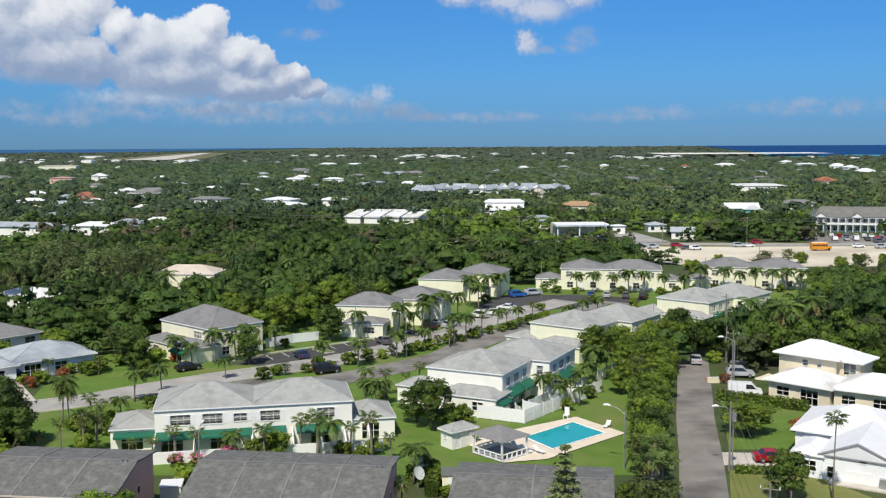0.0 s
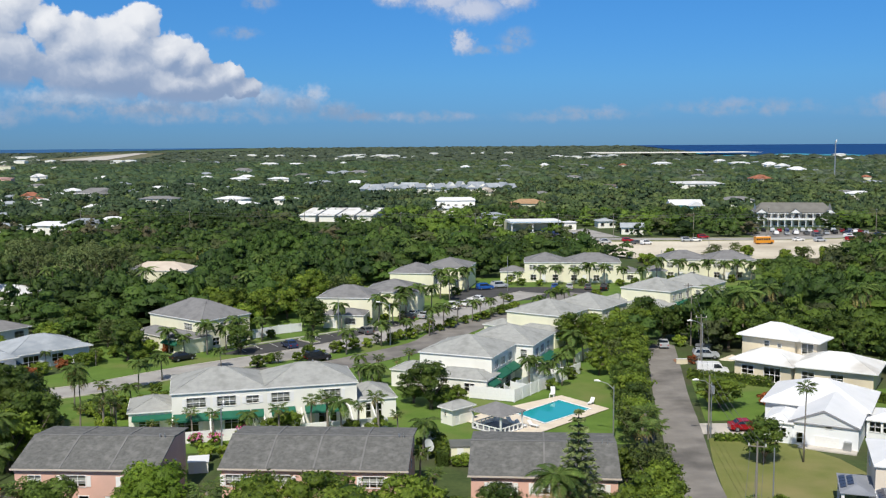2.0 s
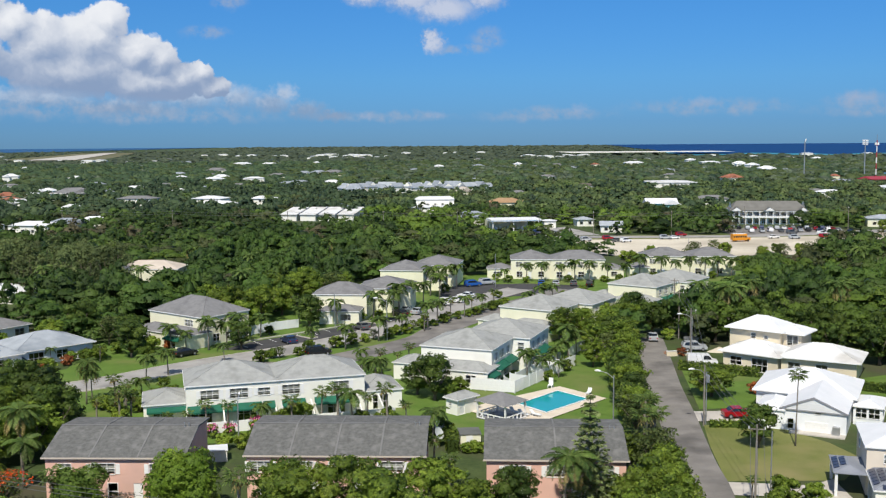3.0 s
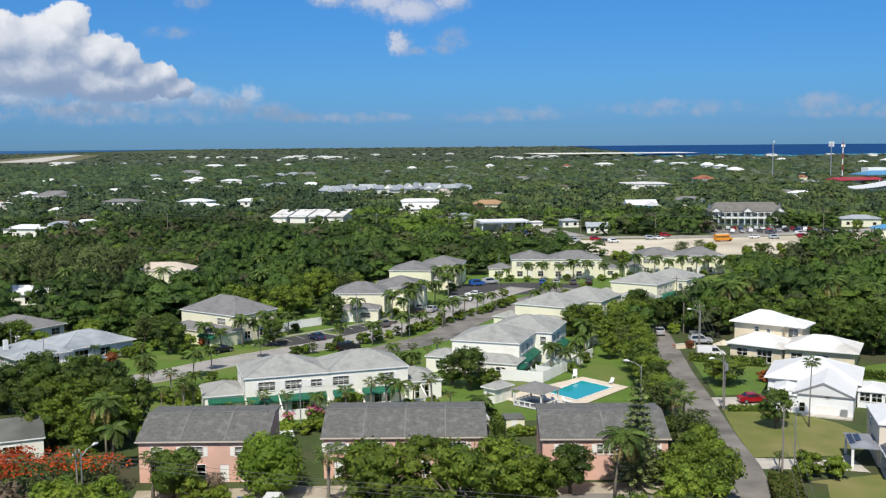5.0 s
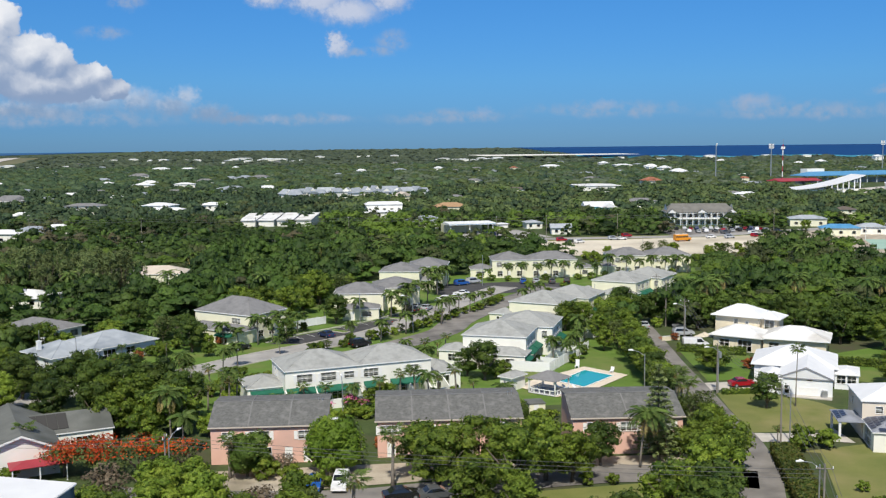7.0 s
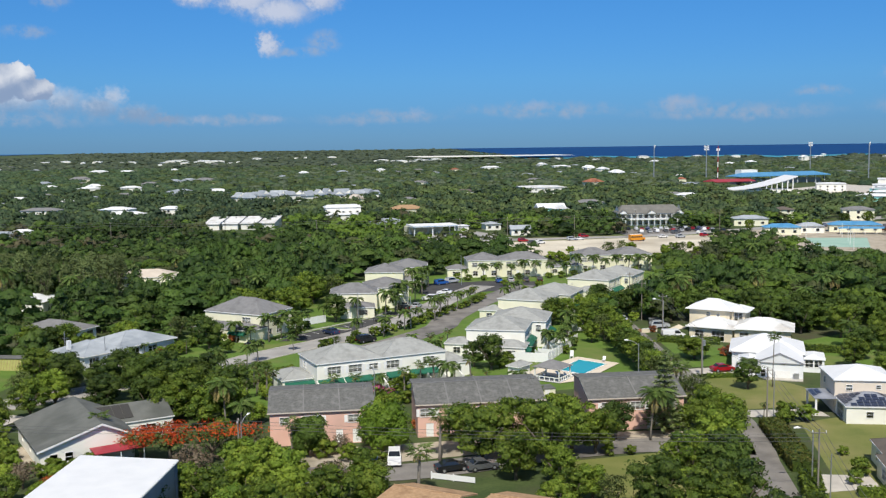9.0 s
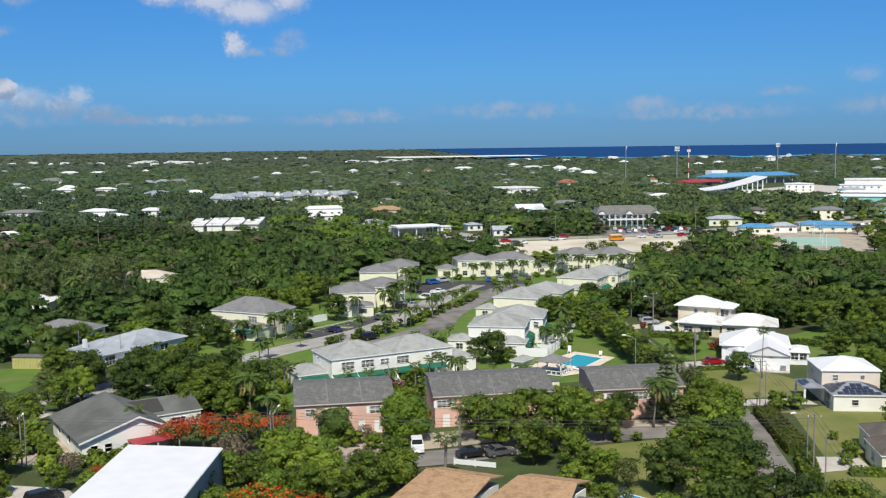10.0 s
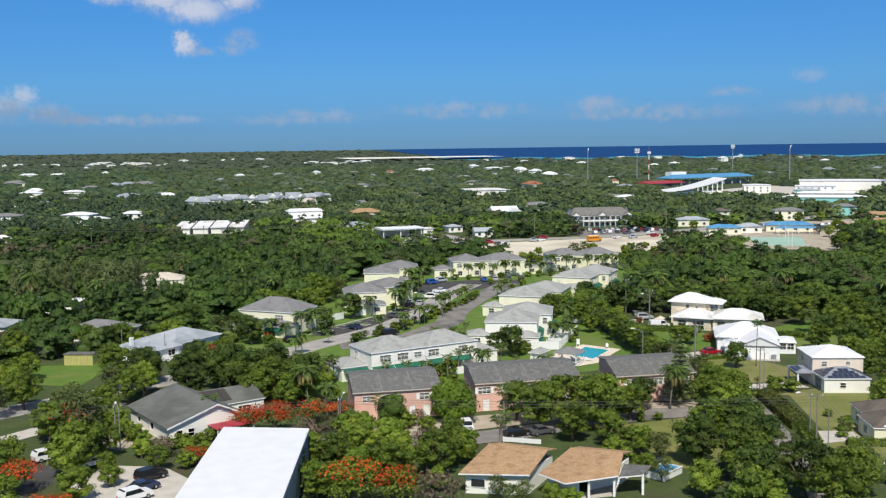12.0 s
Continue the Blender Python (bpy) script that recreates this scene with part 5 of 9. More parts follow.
rf = block(hw, 0, 0, 13.0, 9.5, 2.75, 1.75, M_WHITEW, M_ROOFGR, [("f", 9.0, 1.0, 2.2, 1.0, "window")], gable=1.0)
for i in range(5):
    m = Mesh()
    k = 1.75 / 4.75
    u = 0.8 + i * 1.3
    for a, b in ((0, 0.9), (1.24, 0.9), (1.24, 4.3), (0, 4.3)):
        m.v.append((u + a, b, 2.86 + b * k))
    m.v += [(x, y, z + 0.06) for x, y, z in m.v]
    m.f += [(4, 5, 6, 7), (0, 1, 5, 4), (1, 2, 6, 5), (2, 3, 7, 6), (3, 0, 4, 7)]
    part("solar_panel", m, M_DARKIN, rf, "dull black solar water panel")
hw = house(-79.8, 43.7, 0, "warehouse with a flat bright white roof", [(0, -5, 21, 36)], "", "warehouse", "warehouse")
m = Mesh()
STORE = [(0.0, 0.0), (11.3, -5.2), (21.2, 26.3), (9.9, 31.5)]
for (a, b), (c, d) in zip(STORE, STORE[1:] + STORE[:1]):
    e = Vector((c - a, d - b)).normalized()
    n = Vector((e.y, -e.x))
    wall_side(m, (a - n.x * 0.3, b - n.y * 0.3), tuple(e), tuple(n), math.hypot(c - a, d - b), 0, 6.2, [(20, 21.2, 0, 2.1), (24, 27, 0, 3)] if a > 11 and b < 0 else [])
part("wall", m, surface("blue_grey_metal_wall", (0.25, 0.28, 0.31), (0.34, 0.37, 0.4), 0.5, 0.6, 0.2, 6.0), hw)
rf = part("roof", Mesh().solid(STORE, 6.2, 6.5), M_ROOFW, hw)
for (a, b), (c, d) in zip(STORE, STORE[1:] + STORE[:1]):
    part("gutter", Mesh().tube([(a, b, 6.36), (c, d, 6.36)], 0.11, 6), M_TRIM, rf)



def tan_house(x, y, turn, label, ring, ridge, back, walls, keep):
    """A low house on a skewed plan: a long front slope up to a ridge, and a shorter one behind."""
    h = house(x, y, turn, label, [keep], "", "bungalow", "bungalow")
    m = Mesh()
    m.face(*[(a, b, 2.95) for a, b in ring], *[(a, b, 4.35) for a, b in ridge[::-1]])
    m.face((*ridge[0], 4.35), (*ridge[1], 4.35), (*back[0], 3.6), (*back[1], 3.6))
    edge = [(a, b, 2.95) for a, b in ring] + [(*ridge[1], 4.35), (*back[0], 3.6), (*back[1], 3.6), (*ridge[0], 4.35)]
    for a, b in zip(edge, edge[1:] + edge[:1]):
        m.face((a[0], a[1], a[2] - 0.17), (b[0], b[1], b[2] - 0.17), b, a)
    m.face(*[(a, b, c - 0.17) for a, b, c in edge[::-1]])
    rf = part("roof", m, M_ROOFTAN, h)
    part("ridge_cap", Mesh().tube([(*ridge[0], 4.36), (*ridge[1], 4.36)], 0.09, 6), M_ROOFTAN, rf)
    for a, b in zip(ring, ring[1:]):
        part("fascia", Mesh().tube([(a[0], a[1], 2.86), (b[0], b[1], 2.86)], 0.11, 4), M_TRIM, rf)
    m = Mesh()
    for a, b in walls:
        d = Vector((b[0] - a[0], b[1] - a[1])).normalized() * 0.1
        m.solid([(a[0] - d.y, a[1] + d.x), (a[0] + d.y, a[1] - d.x), (b[0] + d.y, b[1] - d.x), (b[0] - d.y, b[1] + d.x)], 0, 2.8)
    part("wall", m, M_WHITEW, h)
    return h


ha = tan_house(-41.9, 53.6, -30, "house with sloping tan shingle roof", [(0, 0), (9.4, 0.9)], [(2.75, 9.4), (11.2, 7.5)], [(12.2, 10.8), (4.0, 12.6)], [((0.9, 0.9), (9.0, 1.5)), ((9.0, 1.5), (11.5, 10.3)), ((11.5, 10.3), (4.2, 11.9)), ((4.2, 11.9), (0.9, 0.9))], (0, 0, 12, 12))
part("window", Mesh().box(1.6, 3.4, 0.78, 0.9, 1.0, 2.0), M_CARGLASS2, ha)
part("window_frame", Mesh().box(1.5, 3.5, 0.8, 0.88, 0.9, 2.1), M_TRIM, ha)
hw = tan_house(-30.4, 45.0, -30, "house with low tan shingle roof and shaded porch", [(-3.7, 3.3), (0.0, 0.0), (6.6, 4.0)], [(-0.1, 10.6), (7.2, 9.4)], [(8.4, 12.8), (1.0, 14.0)], [((-2.6, 3.8), (0.2, 1.6)), ((0.2, 1.6), (1.6, 2.4)), ((-2.6, 3.8), (1.2, 13.2)), ((1.2, 13.2), (7.8, 12.3)), ((7.8, 12.3), (6.8, 9.4)), ((6.8, 9.4), (2.6, 5.8))], (-3, 0, 10, 14))
part("porch_floor", Mesh().solid([(0.6, 2.0), (6.2, 4.4), (6.7, 9.2), (2.8, 5.8)], 0.02, 0.14), M_CONC, hw)
for x, y in ((2.9, 2.3), (6.1, 4.3), (9.8, 5.6)):
    part("post", Mesh().box(x - 0.16, x + 0.16, y - 0.16, y + 0.16, 0, 2.8), M_TRIM, hw)
part("porch_roof", Mesh().solid([(6.7, 4.1), (9.9, 5.5), (11.0, 9.2), (7.3, 9.3)], 2.72, 2.84), M_ROOFP, hw)
part("porch_beam", Mesh().tube([(6.7, 4.1, 2.66), (9.9, 5.5, 2.66)], 0.1, 4), M_TRIM, hw)
hw = house(-94.2, 160.0, -23, "yellow-green board shed with flat dark roof", [(0, 0, 7, 3)], "", "shed", "shed")
part("wall", Mesh().box(0, 6.4, 0, 2.6, 0, 2.4), surface("yellow_green_boards", (0.40, 0.42, 0.13), (0.54, 0.54, 0.20), 1.0, 0.9, 0.2, 10.0), hw)
part("roof", Mesh().box(-0.15, 6.55, -0.15, 2.75, 2.4, 2.52), M_ROOFP, hw)
for i in range(20):
    part("batten", Mesh().box(0.05 + i * 0.325, 0.12 + i * 0.325, -0.03, 0.0, 0.02, 2.38), M_ROOFTAN, hw)
# ---- pool, fences, poles, cars ----
POOL = [(10.55, 127.0), (13.5, 122.0), (20.9, 128.6), (17.5, 133.8)]


def grow(ring, k):
    c = Vector((sum(p[0] for p in ring) / len(ring), sum(p[1] for p in ring) / len(ring)))
    return [tuple(Vector(p) + (Vector(p) - c).normalized() * k) for p in ring]


def between(inner, outer, z, m=None):
    m = m or Mesh()
    n = len(inner)
    for i in range(n):
        j = (i + 1) % n
        m.face((*inner[i], z), (*outer[i], z), (*outer[j], z), (*inner[j], z))
    return m


pool = thing("swimming_pool", 0, 0, 0, "rectangular turquoise swimming pool with white coping", "pool")
M_POOLTILE = surface("turquoise_pool_lining", (0.05, 0.42, 0.46), (0.09, 0.52, 0.55), 0.4, 0.5, 0.05, 4.0)
M_WATER, _n, _l, _p = mat("pool_water")
_p.inputs["Base Color"].default_value, _p.inputs["Roughness"].default_value = (0.03, 0.50, 0.56, 1), 0.06
_p.inputs["Transmission Weight"].default_value, _p.inputs["IOR"].default_value = 0.35, 1.33
_ns, _bp = _n.new("ShaderNodeTexNoise"), _n.new("ShaderNodeBump")
_ns.inputs["Scale"].default_value, _bp.inputs["Strength"].default_value, _bp.inputs["Distance"].default_value = 2.5, 0.15, 0.05
_l.new(_ns.outputs["Fac"], _bp.inputs["Height"]), _l.new(_bp.outputs[0], _p.inputs["Normal"])
m = Mesh()
m.face(*[(x, y, -1.2) for x, y in POOL])
for i in range(4):
    a, b = POOL[i], POOL[(i + 1) % 4]
    m.face((*b, -1.2), (*b, 0.16), (*a, 0.16), (*a, -1.2))
part("basin", m, M_POOLTILE, pool)
part("water", area(POOL, 0.075), M_WATER, pool, "clear turquoise pool water")
m = between(POOL, grow(POOL, 0.45), 0.19)
part("coping", m, M_TRIM, pool, "white pool coping")
OUT = [(6.0, 128.4), (12.4, 117.9), (23.8, 128.6), (18.4, 136.7)]
m = between(grow(POOL, 0.44), OUT, 0.15)
m.face((6.0, 128.4, 0.15), (2.6, 124.6, 0.15), (6.9, 116.6, 0.15), (12.4, 117.9, 0.15))
whole("pool_deck", m, M_DECK, "pale sand-coloured paving round the pool", "paving", "structure")

pv = thing("pavilion", 3.1, 120.6, -48, "open poolside pavilion with grey hipped roof and low white walls", "pavilion")
part("roof", Mesh().hip(0, 5.6, 0, 5.0, 2.5, 1.1, 0.12), M_ROOFD, pv)
for x in (0.35, 5.25):
    for y in (0.35, 4.65):
        part("post", Mesh().box(x - 0.1, x + 0.1, y - 0.1, y + 0.1, 0.1, 2.5), M_TRIM, pv)
part("fascia", between([(0.0, 0.0), (5.6, 0.0), (5.6, 5.0), (0.0, 5.0)], [(-0.05, -0.05), (5.65, -0.05), (5.65, 5.05), (-0.05, 5.05)], 2.56), M_TRIM, pv)
for x0, x1, y0, y1 in ((0.3, 5.3, 0.25, 0.35), (5.2, 5.3, 0.35, 4.6), (0.25, 0.35, 0.35, 4.6)):
    part("low_wall", Mesh().box(x0, x1, y0, y1, 0.1, 0.28), M_TRIM, pv)
    part("rail", Mesh().box(x0, x1, y0, y1, 0.85, 0.98), M_TRIM, pv)
    n = 5
    for i in range(n + 1):
        x, y = (x0 + (x1 - x0) * i / n, (y0 + y1) / 2) if x1 - x0 > 1 else ((x0 + x1) / 2, y0 + (y1 - y0) * i / n)
        part("baluster", Mesh().box(x - 0.09, x + 0.09, y - 0.05, y + 0.05, 0.28, 0.85), M_TRIM, pv)
part("floor_slab", Mesh().box(0.2, 5.4, 0.2, 4.8, 0.1, 0.17), M_DARKTRIM, pv)
ph = house(-0.9, 123.9, -52, "small white pump house with pale hipped roof", [(0, 0, 3, 4)], "", "pump_house", "shed")
block(ph, 0, 0, 2.9, 4.4, 2.3, 0.7, M_WHITEW, M_ROOFL, [("r", 1.0, 0.05, 0.8, 1.9, "door"), ("f", 0.9, 1.2, 0.5, 0.5, "window")], over=0.3)


def lounger(x, y, turn):
    t = thing("sun_lounger", x, y, turn, "white plastic sun lounger on the pool deck", "lounger", "sun loungers", z=0.15)
    part("seat", Mesh().box(0, 1.25, -0.3, 0.3, 0.3, 0.36), M_PVC, t)
    m = Mesh()
    m.v += [(1.25, -0.3, 0.3), (1.25, 0.3, 0.3), (1.8, 0.3, 0.75), (1.8, -0.3, 0.75), (1.25, -0.3, 0.36), (1.25, 0.3, 0.36), (1.77, 0.3, 0.8), (1.77, -0.3, 0.8)]
    m.f += [(0, 1, 2, 3), (7, 6, 5, 4), (0, 3, 7, 4), (1, 5, 6, 2), (3, 2, 6, 7)]
    part("backrest", m, M_PVC, t)
    for xx in (0.1, 1.2):
        for yy in (-0.25, 0.25):
            part("leg", Mesh().box(xx - 0.03, xx + 0.03, yy - 0.03, yy + 0.03, 0, 0.3), M_PVC, t)


for x, y, a in ((21.3, 130.5, 60), (9.4, 121.2, 120), (12.2, 119.6, 130), (10.6, 119.9, 130), (9.6, 128.6, 200)):
    lounger(x, y, a)
ch = thing("pool_slide_chair", 16.9, 136.1, -30, "tall white chair at the pool head", "chair")
part("seat", Mesh().box(-0.35, 0.35, -0.35, 0.35, 0.5, 0.62), M_PVC, ch)
part("backrest", Mesh().box(-0.35, 0.35, 0.25, 0.37, 0.62, 1.6), M_PVC, ch)
for xx in (-0.3, 0.3):
    for yy in (-0.3, 0.3):
        part("leg", Mesh().box(xx - 0.05, xx + 0.05, yy - 0.05, yy + 0.05, 0.03, 0.5), M_PVC, ch)


def panel_fence(pts, h, label, panel=2.4, slats=False):
    f = thing("garden_fence", pts[0][0], pts[0][1], 0, label, "fence")
    for (ax, ay), (bx, by) in zip(pts, pts[1:]):
        d = Vector((bx - ax, by - ay))
        n = max(1, round(d.length / panel))
        ang = math.atan2(d.y, d.x)
        st = d.length / n
        bar = Mesh().box(0.06, st - 0.06, -0.02, 0.02, 0.12, h - 0.05).data("panel", M_PVC)
        post = Mesh().box(-0.07, 0.07, -0.07, 0.07, 0, h + 0.1).data("post", M_PVC)
        sl = Mesh().box(-0.05, 0.05, -0.035, 0.035, 0.1, h - 0.02).data("slat", M_PVC)
        for i in range(n):
            o = Vector((ax - pts[0][0], ay - pts[0][1])) + d * i / n
            for nm, me in (("panel", bar), ("post", post)):
                p = part(nm, me, None, f)
                p.matrix_local = pose(o.x, o.y, 0, 0, 0, math.degrees(ang))
            if slats:
                for k in range(1, 8):
                    q = o + d.normalized() * st * k / 8
                    p = part("slat", sl, None, f)
                    p.matrix_local = pose(q.x, q.y, 0, 0, 0, math.degrees(ang))
    return f


panel_fence([(4.6, 136.6), (10.9, 133.6)], 2.0, "white vinyl garden fence along the pool lawn")
panel_fence([(10.9, 133.6), (24.2, 151.0)], 2.0, "white slatted vinyl fence beside the pool lawn", 2.4, True)
panel_fence([(12.0, 139.6), (15.6, 145.0), (19.4, 150.4), (22.4, 154.6)], 1.8, "white garden screens behind the townhouse")
for a, b in (((11.2, 140.0), (14.0, 137.6)), ((15.0, 144.6), (18.2, 142.8)), ((19.0, 150.0), (22.0, 148.2)), ((10.0, 138.4), (10.9, 133.8))):
    panel_fence([a, b], 1.7, "white garden screen between patios", 3.0)
panel_fence([(24.4, 157.0), (27.8, 163.0), (32.5, 161.5)], 1.9, "white vinyl fence at the lawn end")
panel_fence([(-27.3, 73.4), (-22.4, 69.9)], 0.9, "white garden wall behind the tan-roofed house", 3.0)
panel_fence([(-33.5, 186.0), (-29.0, 190.5), (-24.5, 193.2)], 1.9, "white garden fence beside the townhouse")


def hedge(x0, y0, x1, y1, w, h, leafm, label):
    d = Vector((x1 - x0, y1 - y0))
    n = int(d.length * (w + 2 * h) * 14)
    ang = math.atan2(d.y, d.x)
    c, nr = [], []
    for i in range(n):
        u, f = rng0.random() * d.length, rng0.random() * (w + 2 * h)
        if f < w:
            p, q = (u, f - w / 2, h), (0, 0, 1)
        else:
            s = -1 if f < w + h else 1
            p, q = (u, s * w / 2, (f - w) % h), (0, s, 0.2)
        p = np.array(p) + rng0.normal(size=3) * 0.07
        c.append((math.cos(ang) * p[0] - math.sin(ang) * p[1], math.sin(ang) * p[0] + math.cos(ang) * p[1], max(0.05, p[2])))
        q = np.array(q) + rng0.normal(size=3) * 0.45
        nr.append((math.cos(ang) * q[0] - math.sin(ang) * q[1], math.sin(ang) * q[0] + math.cos(ang) * q[1], q[2]))
    t = thing("hedge", x0, y0, 0, label, "hedge")
    part("foliage", quad_mesh("foliage", cards(np.array(c), np.array(nr), rng0.uniform(0.2, 0.42, n)), leafm), None, t)
    k = Mesh().box(0, d.length, -w / 2 + 0.1, w / 2 - 0.1, 0, h - 0.12)
    k.v = [(math.cos(ang) * a - math.sin(ang) * b, math.sin(ang) * a + math.cos(ang) * b, z) for a, b, z in k.v]
    part("core", k, M_LEAFDK, t)


def tube_thing(name, label, cat, x, y, h, r, material, group=""):
    t = thing(name, x, y, 0, label, cat, group)
    part("pole", Mesh().tube([(0, 0, -0.2), (0, 0, h)], [r, r * 0.72], 8), material, t)
    return t


def utility_pole(x, y, h=9.5, turn=0.0, bar=True, can=False):
    t = tube_thing("utility_pole", "weathered wooden utility pole carrying cables", "pole", x, y, h, 0.13, M_WOODPOLE, "utility poles")
    c, s = math.cos(radians(turn)), math.sin(radians(turn))
    if bar:
        m = Mesh().tube([(-0.9 * c, -0.9 * s, h - 0.5), (0.9 * c, 0.9 * s, h - 0.5)], 0.06, 5)
        part("crossarm", m, M_WOODPOLE, t)
        for k in (-0.8, 0.0, 0.8):
            part("insulator", Mesh().tube([(k * c, k * s, h - 0.45), (k * c, k * s, h - 0.2)], 0.05, 6), M_TRIM, t)
    if can:
        part("transformer", Mesh().tube([(0.42, 0, h - 2.4), (0.42, 0, h - 1.4)], 0.26, 10), M_GALV, t)
    return t


def street_lamp(x, y, h=7.0, turn=180.0):
    t = tube_thing("street_lamp", "grey steel street lamp with a curved arm", "street lamp", x, y, h, 0.1, M_GALV, "street lamps")
    c, s = math.cos(radians(turn)), math.sin(radians(turn))
    part("arm", Mesh().tube([(0, 0, h - 0.4), (0.9 * c, 0.9 * s, h + 0.25), (1.9 * c, 1.9 * s, h + 0.45)], 0.05, 6), M_GALV, t)
    part("lamp_head", Mesh().tube([(1.75 * c, 1.75 * s, h + 0.43), (2.1 * c, 2.1 * s, h + 0.5), (2.6 * c, 2.6 * s, h + 0.45)], [0.07, 0.16, 0.1], 8), M_TRIM, t)
    return t


def cable(a, b, sag=0.5, r=0.022):
    a, b = Vector(a), Vector(b)
    pts = [a.lerp(b, i / 12) - Vector((0, 0, 4 * sag * (i / 12) * (1 - i / 12))) for i in range(13)]
    m = Mesh().tube(pts, r, 4)
    tagged(new("overhead_cable", m.data("overhead_cable", M_WIRE)), "thin dark overhead cable between poles", "cable", "overhead cables")


LINE = [(53.5, 188, 9.5), (44.2, 151, 9.5), (33.1, 113.4, 8.3), (28.3, 84.6, 8.5), (15.6, 53.5, 8.5), (2.0, 24.0, 8.5)]
for i, (x, y, h) in enumerate(LINE):
    utility_pole(x, y, h, -20, i != 2, i in (2,))
for (ax, ay, ah), (bx, by, bh) in zip(LINE, LINE[1:]):
    for k in (-0.7, 0.0, 0.7):
        cable((ax + k, ay, ah - 0.3), (bx + k, by, bh - 0.3), 0.6)
utility_pole(49.0, 171.5, 9.5, -20)
FRONT = [(-120, 98, 7.5), (-84.6, 91.4, 7.5), (-51.0, 84.4, 7.0), (-27.0, 75.0, 7.5), (0, 64.5, 7.5), (15.6, 53.5, 8.2)]
for x, y, h in FRONT[:3]:
    utility_pole(x, y, h, 80, True)
for (ax, ay, ah), (bx, by, bh) in zip(FRONT[:2] + FRONT[2:3], FRONT[1:3] + FRONT[5:]):
    for k in (0, 0.45, 0.9):
        cable((ax, ay, ah - 0.3 - k), (bx, by, bh - 0.3 - k), 0.7)
for x, y, h, a in ((21.0, 114.2, 7.0, 150), (33.6, 114.0, 7.2, 185), (17.2, 57.0, 7.2, 175), (44.6, 151.5, 8.0, 180), (-84.0, 91.2, 6.6, 100), (-50.6, 84.8, 6.4, 60), (-6.8, 177.4, 7.8, 170), (-27.8, 110.5, 6.0, 90), (19.2, 41.0, 6.0, 180)):
    street_lamp(x, y, h, a)
for x, y, h in ((24.0, 244.5, 9.0), (68.0, 258.5, 8.5), (42.2, 199.5, 6.0), (-17.0, 190.5, 7.5), (-73.2, 157.5, 6.0), (-82.0, 169.0, 5.5), (31.0, 87.0, 7.0), (95.0, 300.0, 8.0), (14.8, 50.0, 6.5)):
    tube_thing("slim_pole", "slim grey service pole standing in the garden", "pole", x, y, h, 0.09, M_GALV)

# cars
def car_meshes(kind):
    """Body, cabin glass and roof of a car along x; kinds differ in their outlines."""
    if kind == "van":
        prof = [(-2.5, 0.35), (-2.5, 1.95), (-2.35, 2.1), (1.0, 2.1), (1.75, 1.25), (2.45, 1.05), (2.5, 0.35)]
        win = [(0.1, 1.3), (0.1, 1.95), (0.95, 1.95), (1.55, 1.3)]
        L, W = 2.5, 0.95
    elif kind == "suv":
        prof = [(-2.2, 0.35), (-2.25, 1.0), (-2.0, 1.65), (-1.7, 1.75), (0.4, 1.75), (1.1, 1.1), (2.1, 0.98), (2.25, 0.35)]
        win = [(-1.9, 1.08), (-1.65, 1.62), (0.35, 1.62), (0.9, 1.08)]
        L, W = 2.25, 0.92
    else:
        prof = [(-2.2, 0.32), (-2.25, 0.9), (-1.6, 1.0), (-1.0, 1.42), (0.2, 1.45), (1.0, 0.98), (2.0, 0.82), (2.22, 0.32)]
        win = [(-1.5, 1.0), (-0.95, 1.36), (0.18, 1.38), (0.8, 1.0)]
        L, W = 2.22, 0.88
    body = Mesh()
    n = len(prof)
    zt = max(z for x, z in prof)
    for s in (-1, 1):
        for x, z in prof:
            body.v.append((x, s * W * (1 - 0.16 * max(0, z - 0.95) / max(0.3, zt - 0.95)), z))
    body.f += [tuple(range(n)), tuple(range(2 * n - 1, n - 1, -1))] + [(i, n + i, n + (i + 1) % n, (i + 1) % n) for i in range(n)]
    glass = Mesh()
    for s in (-1, 1):
        q = [(x, s * (W * (1 - 0.16 * max(0, z - 0.95) / max(0.3, zt - 0.95)) + 0.012), z) for x, z in win]
        glass.face(*(q if s < 0 else q[::-1]))
    screens = Mesh()
    i0 = {"van": 3, "suv": 4, "sedan": 4}[kind]
    for (xa, za), (xb, zb), o in ((prof[i0], prof[i0 + 1], 0.02), (prof[2 if kind != "van" else 1], prof[3 if kind != "van" else 2], -0.02)):
        if kind == "van" and o < 0:
            continue
        ya, yb = W * 0.78, W * 0.86
        p0, p1 = (xa * 0.92 + xb * 0.08, za * 0.92 + zb * 0.08), (xa * 0.1 + xb * 0.9, za * 0.1 + zb * 0.9)
        screens.face((p0[0] + o, -ya, p0[1] + 0.02), (p1[0] + o, -yb, p1[1] + 0.02), (p1[0] + o, yb, p1[1] + 0.02), (p0[0] + o, ya, p0[1] + 0.02))
    return body, glass, screens, L, W


M_TYRE = plain("black_rubber", (0.02, 0.02, 0.02), 0.8)
M_CARGLASS = plain("dark_car_glass", (0.015, 0.018, 0.02), 0.08, 0.0, 0.7)
M_LAMP = plain("headlight_glass", (0.7, 0.7, 0.72), 0.1)
M_REDLAMP = plain("tail_light", (0.4, 0.01, 0.01), 0.2)
CARPAINT = {"white": (0.78, 0.78, 0.78), "red": (0.30, 0.008, 0.014), "black": (0.015, 0.016, 0.018), "silver": (0.42, 0.44, 0.46), "blue": (0.02, 0.10, 0.36), "green": (0.02, 0.07, 0.06), "grey": (0.10, 0.105, 0.11), "navy": (0.02, 0.035, 0.09)}
